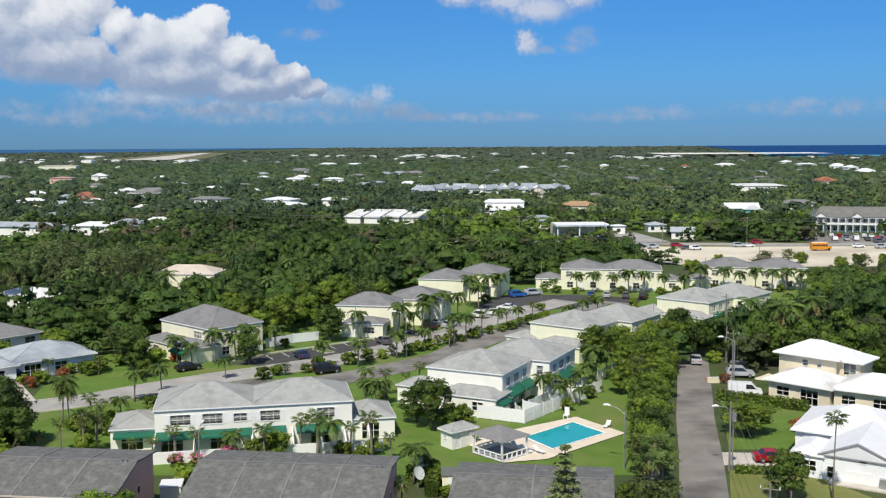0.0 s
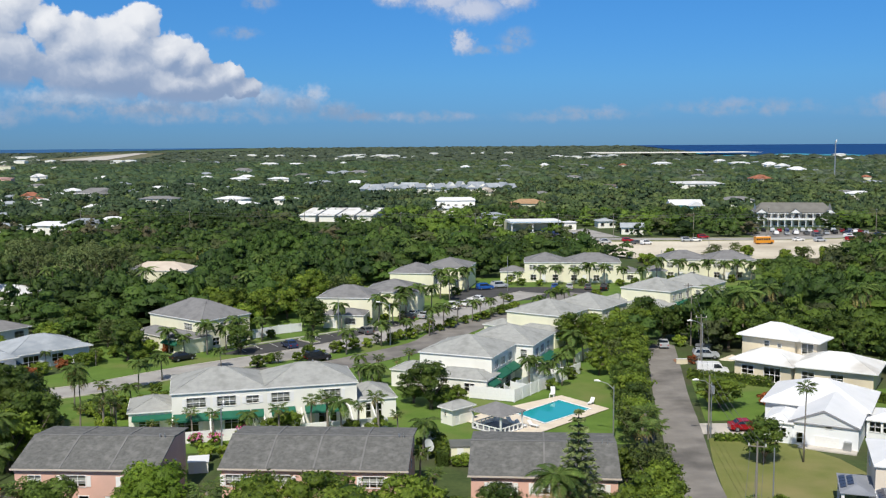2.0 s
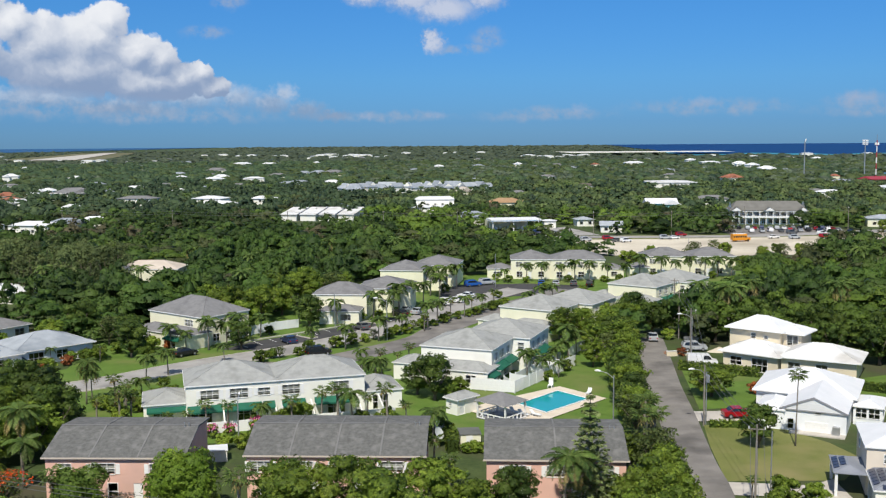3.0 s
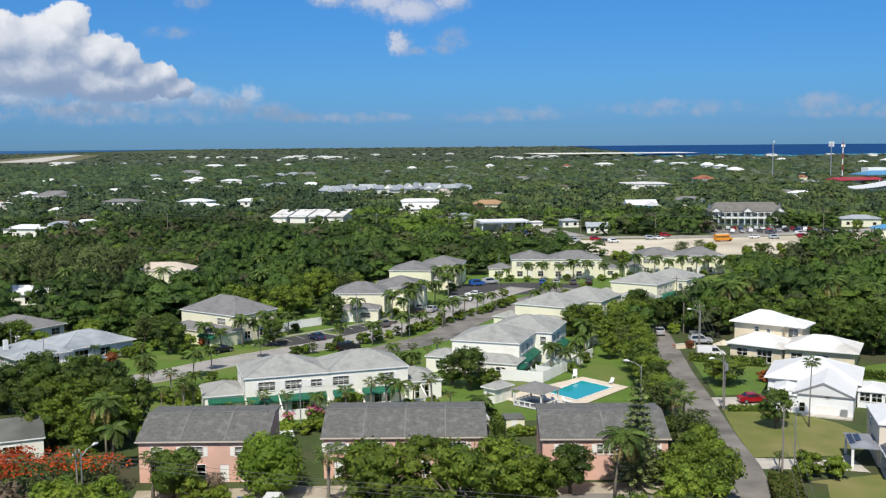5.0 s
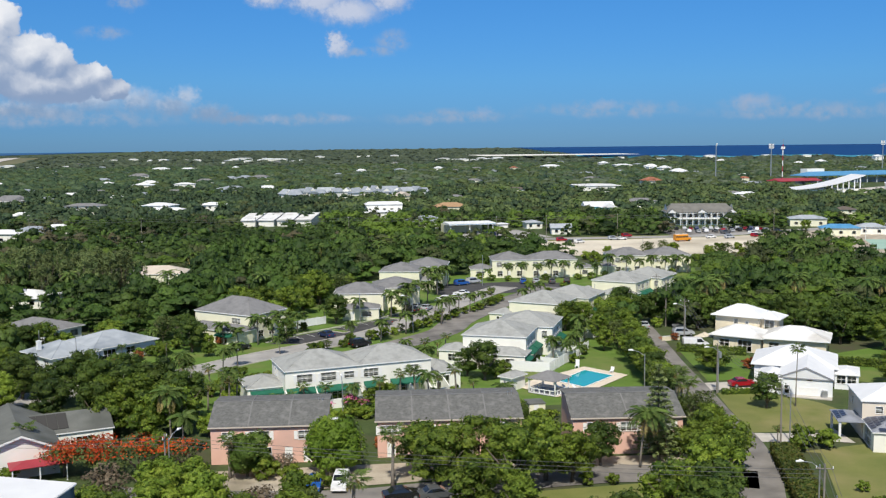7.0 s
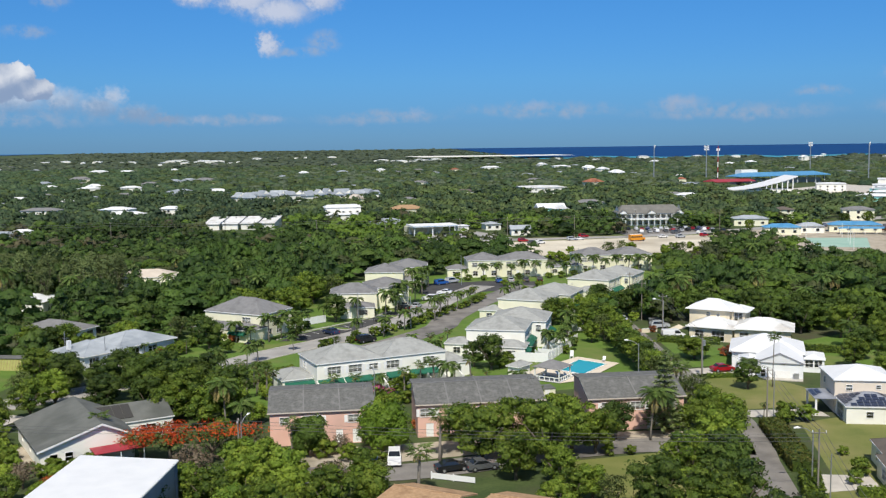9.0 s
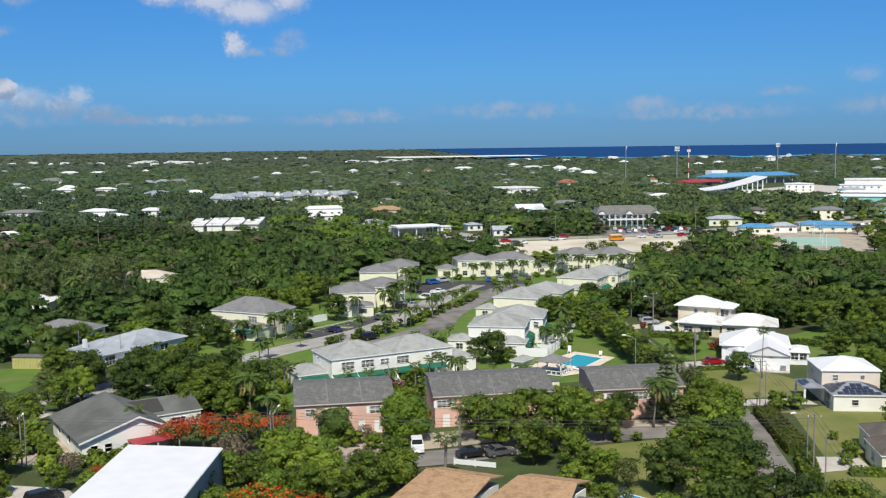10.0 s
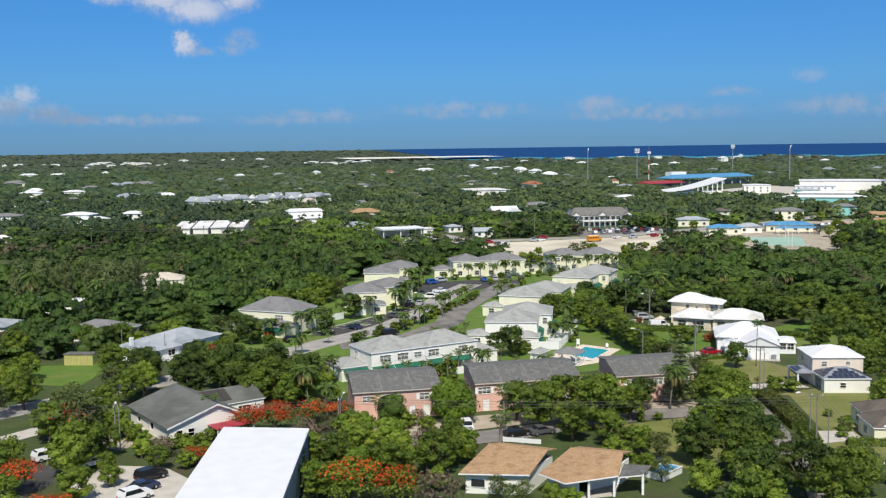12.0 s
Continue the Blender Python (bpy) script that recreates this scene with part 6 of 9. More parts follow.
CARKIND = {}


def car(kind, colour, x, y, turn, group="parked cars", far=False):
    key = (kind, colour, far)
    words = {"sedan": "sedan car", "suv": "estate car", "van": "panel van"}[kind]
    if key in CARKIND:
        return copy_thing(CARKIND[key], pose(x, y, 0.12, 0, 0, turn))
    t = thing("car" if kind != "van" else "van", x, y, turn, colour + " " + words + " parked on the ground", "car" if kind != "van" else "van", group, z=0.12)
    b, gl, sc, L, W = car_meshes(kind)
    bd = b.data("body", None)
    pm = "car_paint_" + colour
    paint = bpy.data.materials.get(pm)
    if not paint:
        paint = plain(pm, CARPAINT[colour], 0.25, 0.0, 0.6)
    bd.materials.append(paint)
    part("body", bd, None, t)
    for nm, src in (("side_window", gl), ("windscreen", sc)):
        for f in src.f:
            part(nm, Mesh().face(*[src.v[i] for i in f]), M_CARGLASS, t)
    for sx in (-1.35, 1.4):
        for sy in (-1, 1):
            w = part("wheel", Mesh().tube([(sx, sy * (W - 0.18), 0.32), (sx, sy * (W + 0.02), 0.32)], 0.32, 12), M_TYRE, t)
            if far:
                continue
            part("rim", Mesh().tube([(sx, sy * (W + 0.02), 0.32), (sx, sy * (W + 0.035), 0.32)], 0.19, 8), M_GALV, w)
    for sy in (() if far else (-1, 1)):
        part("headlight", Mesh().box(L - 0.1, L + 0.012, sy * W * 0.7 - 0.16, sy * W * 0.7 + 0.16, 0.6, 0.74), M_LAMP, t)
        part("tail_light", Mesh().box(-L - 0.03, -L + 0.1, sy * W * 0.75 - 0.13, sy * W * 0.75 + 0.13, 0.65, 0.82), M_REDLAMP, t)
    CARKIND[key] = t
    return t


for k, c, x, y, a in (("sedan", "red", 39.2, 116.6, -4), ("van", "white", 45.2, 147.8, -12), ("suv", "silver", 48.2, 160.4, -8), ("sedan", "silver", 43.6, 170.8, 80), ("suv", "white", 7.6, 217.8, 150), ("sedan", "white", 10.8, 221.0, 150), ("sedan", "white", 14.4, 228.0, 150), ("suv", "blue", 18.4, 247.4, 20), ("suv", "silver", 22.6, 250.4, 20), ("sedan", "silver", 1.2, 206.4, 60), ("suv", "black", -70.6, 161.4, 50), ("suv", "black", -19.6, 164.9, 25), ("sedan", "grey", -11.6, 189.4, 118), ("sedan", "black", -3.0, 204.6, 118), ("sedan", "blue", 36.6, 246.6, 80), ("suv", "black", 49.0, 243.4, 70), ("sedan", "silver", 40.4, 246.2, 80), ("sedan", "grey", 45.0, 245.4, 80), ("suv", "white", -30.6, 81.0, -102), ("sedan", "blue", -33.6, 81.6, -102), ("suv", "white", -94.4, 90.0, 25), ("suv", "black", -80.2, 75.0, 28),):
    car(k, c, x, y, a)
for k, c, x, y, a in (("sedan", "navy", -81.4, 70.6, 28), ("suv", "white", -82.6, 67.2, 28), ("sedan", "white", -88.0, 84.4, 30), ("sedan", "navy", -82.8, 98.4, 15), ("sedan", "black", -24.0, 75.6, 5), ("sedan", "grey", -20.0, 75.0, 5), ("sedan", "black", -98.6, 84.0, 30), ("sedan", "black", -43.5, 167.5, 40), ("sedan", "navy", -25.6, 176.8, 118), ("sedan", "silver", -1.0, 209.0, 60),):
    car(k, c, x, y, a)

M_DISH = plain("dull_white_dish", (0.55, 0.58, 0.55), 0.6)


def satellite_dish(x, y, turn, size, h):
    d = thing("satellite_dish", x, y, turn, "weathered white satellite dish on a post", "satellite dish", "satellite dishes")
    part("post", Mesh().tube([(0, 0, 0), (0, 0, h)], 0.07, 8), M_GALV, d)
    m = Mesh()
    for i in range(5):
        for j in range(16):
            r, a = size * i / 4, 2 * math.pi * j / 16
            p = Vector((r * math.cos(a), r * math.sin(a), 0.18 * size * (r / size) ** 2))
            p.rotate(Euler((radians(62), 0, 0)))
            m.v.append((p.x, p.y - 0.1, p.z + h + 0.3))
    for i in range(4):
        for j in range(16):
            m.f.append((i * 16 + j, i * 16 + (j + 1) % 16, (i + 1) * 16 + (j + 1) % 16, (i + 1) * 16 + j))
    part("reflector", m, M_DISH, d)
    part("feed_arm", Mesh().tube([(0, -0.1, h - 0.3), (0.05, -size * 1.2, h + 0.7)], 0.025, 5), M_GALV, d)


satellite_dish(-2.6, 111.2, 30, 0.75, 1.5)
satellite_dish(-3.0, 108.0, 50, 0.8, 1.5)
hw = thing("garden_store", -0.4, 106.4, 0, "low garden store with flat grey roof between the row houses", "shed")
part("wall", Mesh().box(0.1, 2.6, 0.1, 2.9, 0, 1.9), M_CREAM, hw)
part("roof", Mesh().box(0, 2.7, 0, 3.0, 1.9, 2.02), M_ROOFGR, hw)
part("door", Mesh().box(0.8, 1.6, 0.05, 0.1, 0.05, 1.8), M_TRIM, hw)
hedge(-1.4, 105.2, -1.2, 110.6, 1.5, 1.7, M_LEAF, "clipped green hedge between the row houses")

# rectangular frame pool with a covered float and a board beside it
bt = thing("frame_pool", -12.4, 50.8, 28, "blue frame pool with white rim in the garden", "pool")
for a, b, c, d in ((-2.4, 2.4, -1.5, -1.4), (-2.4, 2.4, 1.4, 1.5), (-2.4, -2.3, -1.4, 1.4), (2.3, 2.4, -1.4, 1.4)):
    part("wall", Mesh().box(a, b, c, d, 0, 0.95), M_TRIM, bt, "white pool wall")
part("water", Mesh().box(-2.3, 2.3, -1.4, 1.4, 0.1, 0.86), M_ROOFBLUE, bt, "bright blue pool liner under water")
for a, b, c, d in ((-2.5, 2.5, -1.58, -1.36), (-2.5, 2.5, 1.36, 1.58)):
    part("rim", Mesh().box(a, b, c, d, 0.95, 1.02), M_TRIM, bt)
bt = thing("solar_heater", -11.2, 53.9, 22, "dark solar heating panels on a low brown frame", "solar panel")
part("frame", Mesh().solid([(-1.3, 0), (1.3, 0), (1.3, 1.0), (-1.3, 1.0)], 0, 0.5), M_WOODPOLE, bt)
for a in (-1.2, -0.36, 0.48):
    m = Mesh()
    m.v += [(a, 0.05, 0.56), (a + 0.72, 0.05, 0.56), (a + 0.72, 0.95, 1.0), (a, 0.95, 1.0)]
    m.v += [(x, y, z + 0.05) for x, y, z in m.v]
    m.f += [(4, 5, 6, 7), (0, 1, 5, 4), (1, 2, 6, 5), (2, 3, 7, 6), (3, 0, 4, 7), (3, 2, 1, 0)]
    part("solar_panel", m, M_SOLAR, bt)

# building material beside the villas
M_LUMBER = surface("red_brown_lumber", (0.26, 0.13, 0.075), (0.4, 0.22, 0.13), 1.2, 0.85, 0.2, 12.0)
lr = random.Random(21)
hw = thing("lumber_pile", 43.8, 158.0, 8, "loose pile of red-brown lumber behind a low wall", "lumber")
for i in range(16):
    a, z = lr.uniform(-0.25, 0.25), 0.06 + 0.11 * (i // 4)
    c, sn, px, py = math.cos(a), math.sin(a), lr.uniform(-0.3, 0.3), -0.75 + 0.5 * (i % 4)
    part("plank", Mesh().solid([(px + c * u - sn * v, py + sn * u + c * v) for u, v in ((-1.6, -0.16), (1.6, -0.16), (1.6, 0.16), (-1.6, 0.16))], z - 0.06, z + 0.05), M_LUMBER, hw)
hw = thing("garden_wall", 43.8, 156.6, 6, "low cream rendered garden wall", "wall")
part("wall", Mesh().box(-2.0, 2.0, -0.1, 0.1, 0, 0.9), M_VILLA, hw)
part("coping", Mesh().box(-2.06, 2.06, -0.15, 0.15, 0.9, 0.98), M_TRIM, hw)
hw = thing("sand_heap", 52.6, 159.6, 20, "spread heap of yellow building sand", "sand")
m = Mesh()
for i in range(6):
    for j in range(18):
        r, a = i / 5, 2 * math.pi * j / 18
        m.v.append((2.5 * r * math.cos(a) * (1 + 0.12 * math.sin(3 * a)), 1.5 * r * math.sin(a), 0.8 * (1 - r) ** 1.3 + 0.05 * math.sin(5 * a + i)*(i < 5) - 0.03 * (i == 5)))
for i in range(5):
    for j in range(18):
        m.f.append((i * 18 + j, (i + 1) * 18 + j, (i + 1) * 18 + (j + 1) % 18, i * 18 + (j + 1) % 18))
part("sand", m, M_SAND, hw)
hw = thing("water_tank", 49.6, 165.6, -20, "grey metal storage box with pale lid", "storage box")
part("body", Mesh().box(-1.4, 1.4, -0.8, 0.8, 0, 1.3), M_ROOFP, hw)
part("lid", Mesh().box(-1.5, 1.5, -0.9, 0.9, 1.3, 1.42), M_GALV, hw)


sh = thing("garden_shed", -30.8, 105.0, 8, "low white garden store with flat white roof", "shed")
part("wall", Mesh().box(0, 2.2, 0, 2.4, 0, 1.3), M_WHITEW, sh)
part("roof", Mesh().box(-0.12, 2.32, -0.12, 2.52, 1.3, 1.4), M_ROOFW, sh)
part("door", Mesh().box(0.6, 1.45, -0.05, 0.0, 0.05, 1.2), M_TRIM, sh)
# ---- houses far off ----
def far_clear(x, y, r, sight=10.0):
    """Keeps trees off a far house and off the ground just before it."""
    r, sight = r * 0.9, sight * 0.8
    KEEP.append((x, y, r))
    d = Vector((-30 - x, -20 - y)).normalized()
    KEEP.append((x + d.x * (r * 0.6 + sight * 0.5), y + d.y * (r * 0.6 + sight * 0.5), r * 0.75))
    KEEP.append((x + d.x * (r + sight), y + d.y * (r + sight), r * 0.5))


def far_house(x, y, turn, w, d, ze, rise, wallm, roofm, label, gable=0.0, n=4, name="house", cat="house", sight=10.0, group="", fascia=None):
    """A house given by its middle."""
    h = thing(name, x, y, turn, label, cat, group)
    wins = []
    for st in range(1 if ze < 4.4 else 2):
        wins += [("f", (w - 1.2) * (i + 0.5) / n, 0.9 + 2.7 * st, 1.4, 1.3, "window") for i in range(n)]
    block(h, -w / 2, -d / 2, w, d, ze, rise, wallm, roofm, wins, over=0.6, gable=gable, ridges=False, fascia=fascia, bars=False)
    far_clear(x, y, max(w, d) / 2 + 3.0, sight)
    return h


far_house(240, 768, -8, 37, 44, 6.0, 1.2, M_WHITEW, M_ROOFWS, "large white metal hall", 0.0, 6, "hall", "hall", 26)
# office with arcades and gabled porticos
M_ROOFOFF = surface("olive_grey_shingle", (0.14, 0.136, 0.122), (0.205, 0.198, 0.18), 0.4, 0.85, 0.3, 12.0)
of = thing("office_building", 159.5, 427.5, -14, "two-storey white office with grey hipped roof and arcaded balconies", "office")
block(of, -1, 1.4, 34, 16, 6.4, 3.9, M_WHITEW, M_ROOFOFF, [("f", 2 + 3.0 * i, 3.9 if k else 0.6, 1.6, 1.7, "window") for i in range(11) for k in (0, 1)], over=0.8, gable=0.55, ridges=False)
part("balcony_floor", Mesh().box(-0.5, 32.5, -0.2, 3.0, 3.1, 3.35), M_TRIM, of)
part("balcony_rail", Mesh().box(-0.5, 32.5, -0.2, -0.12, 3.95, 4.05), M_TRIM, of)
part("balcony_panel", Mesh().box(-0.5, 32.5, -0.19, -0.14, 3.35, 3.85), M_TRIM, of)
part("porch_beam", Mesh().box(-0.5, 32.5, -0.2, 0.2, 5.9, 6.35), M_TRIM, of)
part("porch_roof", Mesh().box(-0.6, 32.6, -0.4, 3.6, 6.36, 6.5), M_ROOFOFF, of)
for i in range(12):
    part("column", Mesh().box(-0.4 + i * 2.97, -0.1 + i * 2.97, -0.2, 0.1, 0, 5.9), M_TRIM, of)
for x in (1.5, 16.0, 30.5):
    m = Mesh()
    m.v += [(x - 2.4, -0.9, 6.3), (x + 2.4, -0.9, 6.3), (x, -0.9, 8.0), (x - 2.4, 4.5, 6.3), (x + 2.4, 4.5, 6.3), (x, 7.5, 8.0)]
    m.f += [(0, 1, 2), (1, 4, 5, 2), (3, 0, 2, 5), (0, 3, 4, 1)]
    gb = part("portico_gable", m, M_TRIM, of)
    r = Mesh()
    for s in (-1, 1):
        q = [(x + s * 2.75, -1.1, 6.15), (x, -1.1, 8.1), (x, 7.5, 8.1), (x + s * 2.75, 4.5, 6.15)]
        r.face(*(q if s < 0 else q[::-1]))
    part("portico_roof", r, M_ROOFOFF, gb)
far_clear(175, 432, 20, 22)
# petrol station canopy
gs = thing("petrol_station", 41, 409, 3, "white flat petrol station canopy on posts", "petrol station")
part("canopy", Mesh().box(5, 27, 0, 12, 4.3, 5.2), M_TRIM, gs)
part("stripe", Mesh().box(4.95, 27.05, -0.05, 0.0, 4.5, 4.7), M_ROOFBLUE, gs)
for x in (6, 15, 26):
    for y in (1, 9):
        part("post", Mesh().box(x - 0.2, x + 0.2, y - 0.2, y + 0.2, 0, 4.3), M_TRIM, gs)
for x in (8, 20):
    part("pump", Mesh().box(x - 0.5, x + 0.5, 5.5, 6.3, 0, 1.7), M_GALV, gs)
part("shop", Mesh().box(6, 24, 13, 20, 0, 3.8), M_CREAM, gs)
far_clear(56, 415, 18, 26), far_clear(46, 412, 14, 24), far_clear(72, 410, 13, 16), far_clear(85, 415, 9, 8)
far_house(74, 424, 0, 6.5, 6, 3.4, 0.5, M_WHITEW, M_ROOFW, "small white flat-roofed kiosk", 0, 1, "kiosk", "kiosk", 8)
tq = far_house(150, 505, -6, 17, 12, 5.4, 2.6, M_TEAL, M_ROOFW, "turquoise house with white gabled roofs", 1.0, 2, sight=30)
block(tq, -0.5, -11.0, 9.5, 13.0, 5.2, 2.3, M_TEAL, M_ROOFW, [("f", 3.0, 3.4, 1.2, 1.2, "window"), ("f", 6.0, 3.4, 1.2, 1.2, "window"), ("f", 4.4, 0.8, 1.4, 1.4, "window")], over=0.7, gable=1.0, ridges=False, bars=False)
far_house(92, 434, 0, 9, 9, 3.0, 1.2, M_WHITEW, M_ROOFB, "small house with pale blue roof", 0, 2, sight=12)
far_house(96, 401, -12, 10, 9, 2.9, 1.7, M_WHITEW, M_ROOFB, "small white house with pale metal gable roof", 1.0, 2, sight=16)
far_house(31, 530, -2, 30, 12, 3.4, 0.8, M_WHITEW, M_ROOFW, "long low white building with pale roof", 0, 6, sight=16)
far_house(33, 542, -2, 22, 12, 7.0, 1.5, M_WHITEW, M_ROOFW, "white two-storey building with white roof", 0.6, 5, sight=10)
far_house(75, 556, -12, 22, 14, 4.0, 2.4, M_CREAM, M_ROOFTAN, "cream house with brown hipped roof", 0, 4, sight=22)
far_house(101, 668, -4, 14, 11, 3.6, 1.8, M_WHITEW, M_ROOFD, "house with grey hipped roof", 0, 3, sight=16)
far_house(202, 572, -4, 20, 12, 3.8, 1.9, M_WHITEW, M_ROOFD, "grey-roofed bungalow among trees", 0, 3, sight=12)
far_house(66, 690, 18, 9, 10, 4.0, 3.2, M_CREAM, M_BEIGE, "house with steep beige gable roof", 1.0, 2, sight=14)
M_ROOFSLATE = surface("blue_grey_slate", (0.21, 0.24, 0.27), (0.34, 0.37, 0.41), 0.4, 0.7, 0.2, 8.0)
tr = random.Random(3)
for i in range(18):
    x, y = -16 + 6.2 * i + tr.uniform(-2, 2), 708 + 30 * tr.random() + 1.1 * i
    far_house(x, y, tr.choice((10, -14, 24, 80, -60)), 8.0 + tr.uniform(-1, 2), 11 + tr.uniform(-1, 3), 4.6 + tr.uniform(0, 1.6), 3.4 + tr.uniform(-0.6, 0.8), M_WHITEW, M_ROOFSLATE if i % 5 else M_ROOFB, "steep blue-grey roofed terrace house", tr.choice((0.3, 0.6, 1.0)), 2, sight=12, group="grey terrace houses")
wf = thing("storage_sheds", -29, 490, -18, "long white metal-roofed storage sheds", "warehouse")
for i in range(4):
    x0, y0, y1 = -18 + 9.4 * i, -8 + 1.5 * i, 10 + 1.5 * i
    m = Mesh()
    for x in (x0, x0 + 8.8):
        m.v += [(x, y0, 3.0), (x, y1, 5.6), (x, y1, 5.9), (x, y0, 3.3)]
    m.f += [(0, 1, 2, 3), (7, 6, 5, 4), (3, 2, 6, 7), (4, 5, 1, 0), (0, 3, 7, 4), (1, 5, 6, 2)]
    part("roof", m, M_ROOFWS, wf)
    m = Mesh()
    m.v += [(x, y, z) for x in (x0 + 0.4, x0 + 8.4) for y, z in ((y0 + 0.6, 0), (y1 - 0.6, 0), (y1 - 0.6, 5.5), (y0 + 0.6, 3.1))]
    m.f += [(3, 2, 1, 0), (4, 5, 6, 7), (0, 4, 7, 3), (5, 1, 2, 6)]
    part("wall", m, M_WHITEW, wf)
far_clear(-42, 484, 18, 50), far_clear(-30, 482, 18, 50), far_clear(-18, 480, 18, 50)
for x, y, a, w, d, ze, wm, rm, lab in ((-98, 606, -20, 20, 14, 5.6, M_WHITEW, M_ROOFW, "white two-storey house with white roof"), (-92, 590, -20, 24, 10, 3.4, M_WHITEW, M_ROOFW, "white bungalow with white roof"), (-66, 598, -15, 16, 12, 5.6, M_WHITEW, M_ROOFW, "white house with bright white roof"), (-144, 620, -14, 24, 13, 5.4, M_WHITEW, M_ROOFD, "pale house with grey hipped roof"), (-184, 430, -16, 44, 15, 4.4, M_WHITEW, M_ROOFB, "long low building with pale metal roof"), (-150, 434, -16, 20, 12, 4.0, M_WHITEW, M_ROOFW, "low building with white roof"), (-233, 660, 0, 13, 10, 3.6, M_CREAM, M_ROOFRED, "small house with red-brown roof"), (-214, 715, -30, 26, 14, 4.4, M_WHITEW, M_ROOFD, "house with dark grey hipped roof"), (-262, 640, 0, 18, 11, 4.0, M_WHITEW, M_ROOFW, "white-roofed bungalow among trees"), (-232, 612, 10, 13, 10, 3.6, M_WHITEW, M_ROOFB, "bungalow with pale metal roof"), (-375, 990, 8, 22, 18, 7.5, M_PINK, M_ROOFPINK, "pink two-storey building with faded pink roof"),):
    far_house(x, y, a, w, d, ze, 1.6 if ze < 6 else 1.0, wm, rm, lab, 0.0, max(2, int(w / 5)) if w < 40 else 0, sight=14)
for x, y, a, w, d, ze, wm, rm, lab in ((-185, 810, 0, 18, 12, 4.2, M_WHITEW, M_ROOFW, "white house with white roof"), (-128, 800, 0, 14, 12, 4.0, M_WHITEW, M_ROOFSLATE, "pale house with grey slate roof"), (-60, 905, 0, 20, 12, 4.0, M_WHITEW, M_ROOFSLATE, "pale house with grey slate roof"), (-30, 900, 0, 18, 12, 4.0, M_WHITEW, M_ROOFSLATE, "pale house with grey slate roof"), (-150, 1010, 0, 22, 14, 4.2, M_WHITEW, M_ROOFW, "bright white building with flat roof"), (-110, 1010, 0, 22, 14, 4.2, M_WHITEW, M_ROOFW, "bright white building with flat roof"), (222, 408, -22, 18, 12, 3.6, M_CREAM, M_ROOFB, "cream house with pale metal roof"), (293, 418, -30, 17, 12, 5.6, M_CREAM, M_ROOFD, "pale yellow two-storey house with grey roof"), (345, 432, -30, 14, 10, 5.4, M_TEAL, M_ROOFD, "turquoise two-storey house with grey roof"), (262, 440, -30, 12, 10, 5.0, M_CREAM, M_ROOFBROWN, "cream house with brown roof"), (420, 540, -38, 60, 12, 3.8, M_TEAL, M_ROOFW, "long low turquoise building with white roof"),):
    far_house(x, y, a, w, d, ze, 1.6 if ze < 6 else 1.0, wm, rm, lab, 0.0, max(2, int(w / 5)) if w < 40 else 0, sight=14)
for x, y, a, w, d, ze, wm, rm, lab in ((452, 575, -38, 50, 14, 4.4, M_WHITEW, M_ROOFW, "long low white building with pale roof"), (560, 690, -38, 70, 40, 8.5, M_WHITEW, M_ROOFW, "large white hall building"), (505, 655, -38, 34, 22, 6.0, M_COOLW, M_ROOFW, "white flat-roofed wing of a hall"), (468, 620, -38, 22, 14, 4.5, M_TEAL, M_ROOFB, "turquoise building with pale roof"), (590, 640, -38, 34, 30, 7.0, M_WHITEW, M_ROOFW, "white annex of a large hall"), (470, 690, -32, 24, 24, 6.5, M_WHITEW, M_ROOFW, "white block with flat roof"), (208, 358, -22, 17, 9, 3.3, M_CREAM, M_ROOFBLUE, "cream pavilion with blue roof"), (246, 357, -30, 24, 9, 3.3, M_CREAM, M_ROOFBLUE, "long pavilion with blue metal roof"), (224, 360, -22, 13, 9, 3.2, M_WHITEW, M_ROOFB, "pale pavilion with grey metal roof"), (-100, 241, -20, 17, 12, 2.6, M_WHITEW, M_ROOFW, "small white house among trees"), (-114, 206, -20, 15, 11, 2.9, M_WHITEW, M_ROOFB, "bungalow with pale metal roof"),):
    far_house(x, y, a, w, d, ze, 1.6 if ze < 6 else 1.0, wm, rm, lab, 0.0, max(2, int(w / 5)) if w < 40 else 0, sight=14)
for x, y, a, w, d, ze, wm, rm, lab in ((300, 350, -40, 20, 12, 3.6, M_CREAM, M_ROOFTAN, "cream bungalow with tan roof"), (330, 390, -40, 22, 12, 3.6, M_CREAM, M_ROOFTAN, "cream bungalow with tan roof"), (196, 470, 0, 14, 10, 3.8, M_WHITEW, M_ROOFD, "grey-roofed house behind the office"), (300, 620, -20, 18, 12, 4.2, M_WHITEW, M_ROOFW, "white-roofed house among trees"), (170, 760, 0, 18, 12, 4.2, M_WHITEW, M_ROOFBROWN, "brown-roofed house among trees"),):
    far_house(x, y, a, w, d, ze, 1.6 if ze < 6 else 1.0, wm, rm, lab, 0.0, max(2, int(w / 5)) if w < 40 else 0, sight=14)
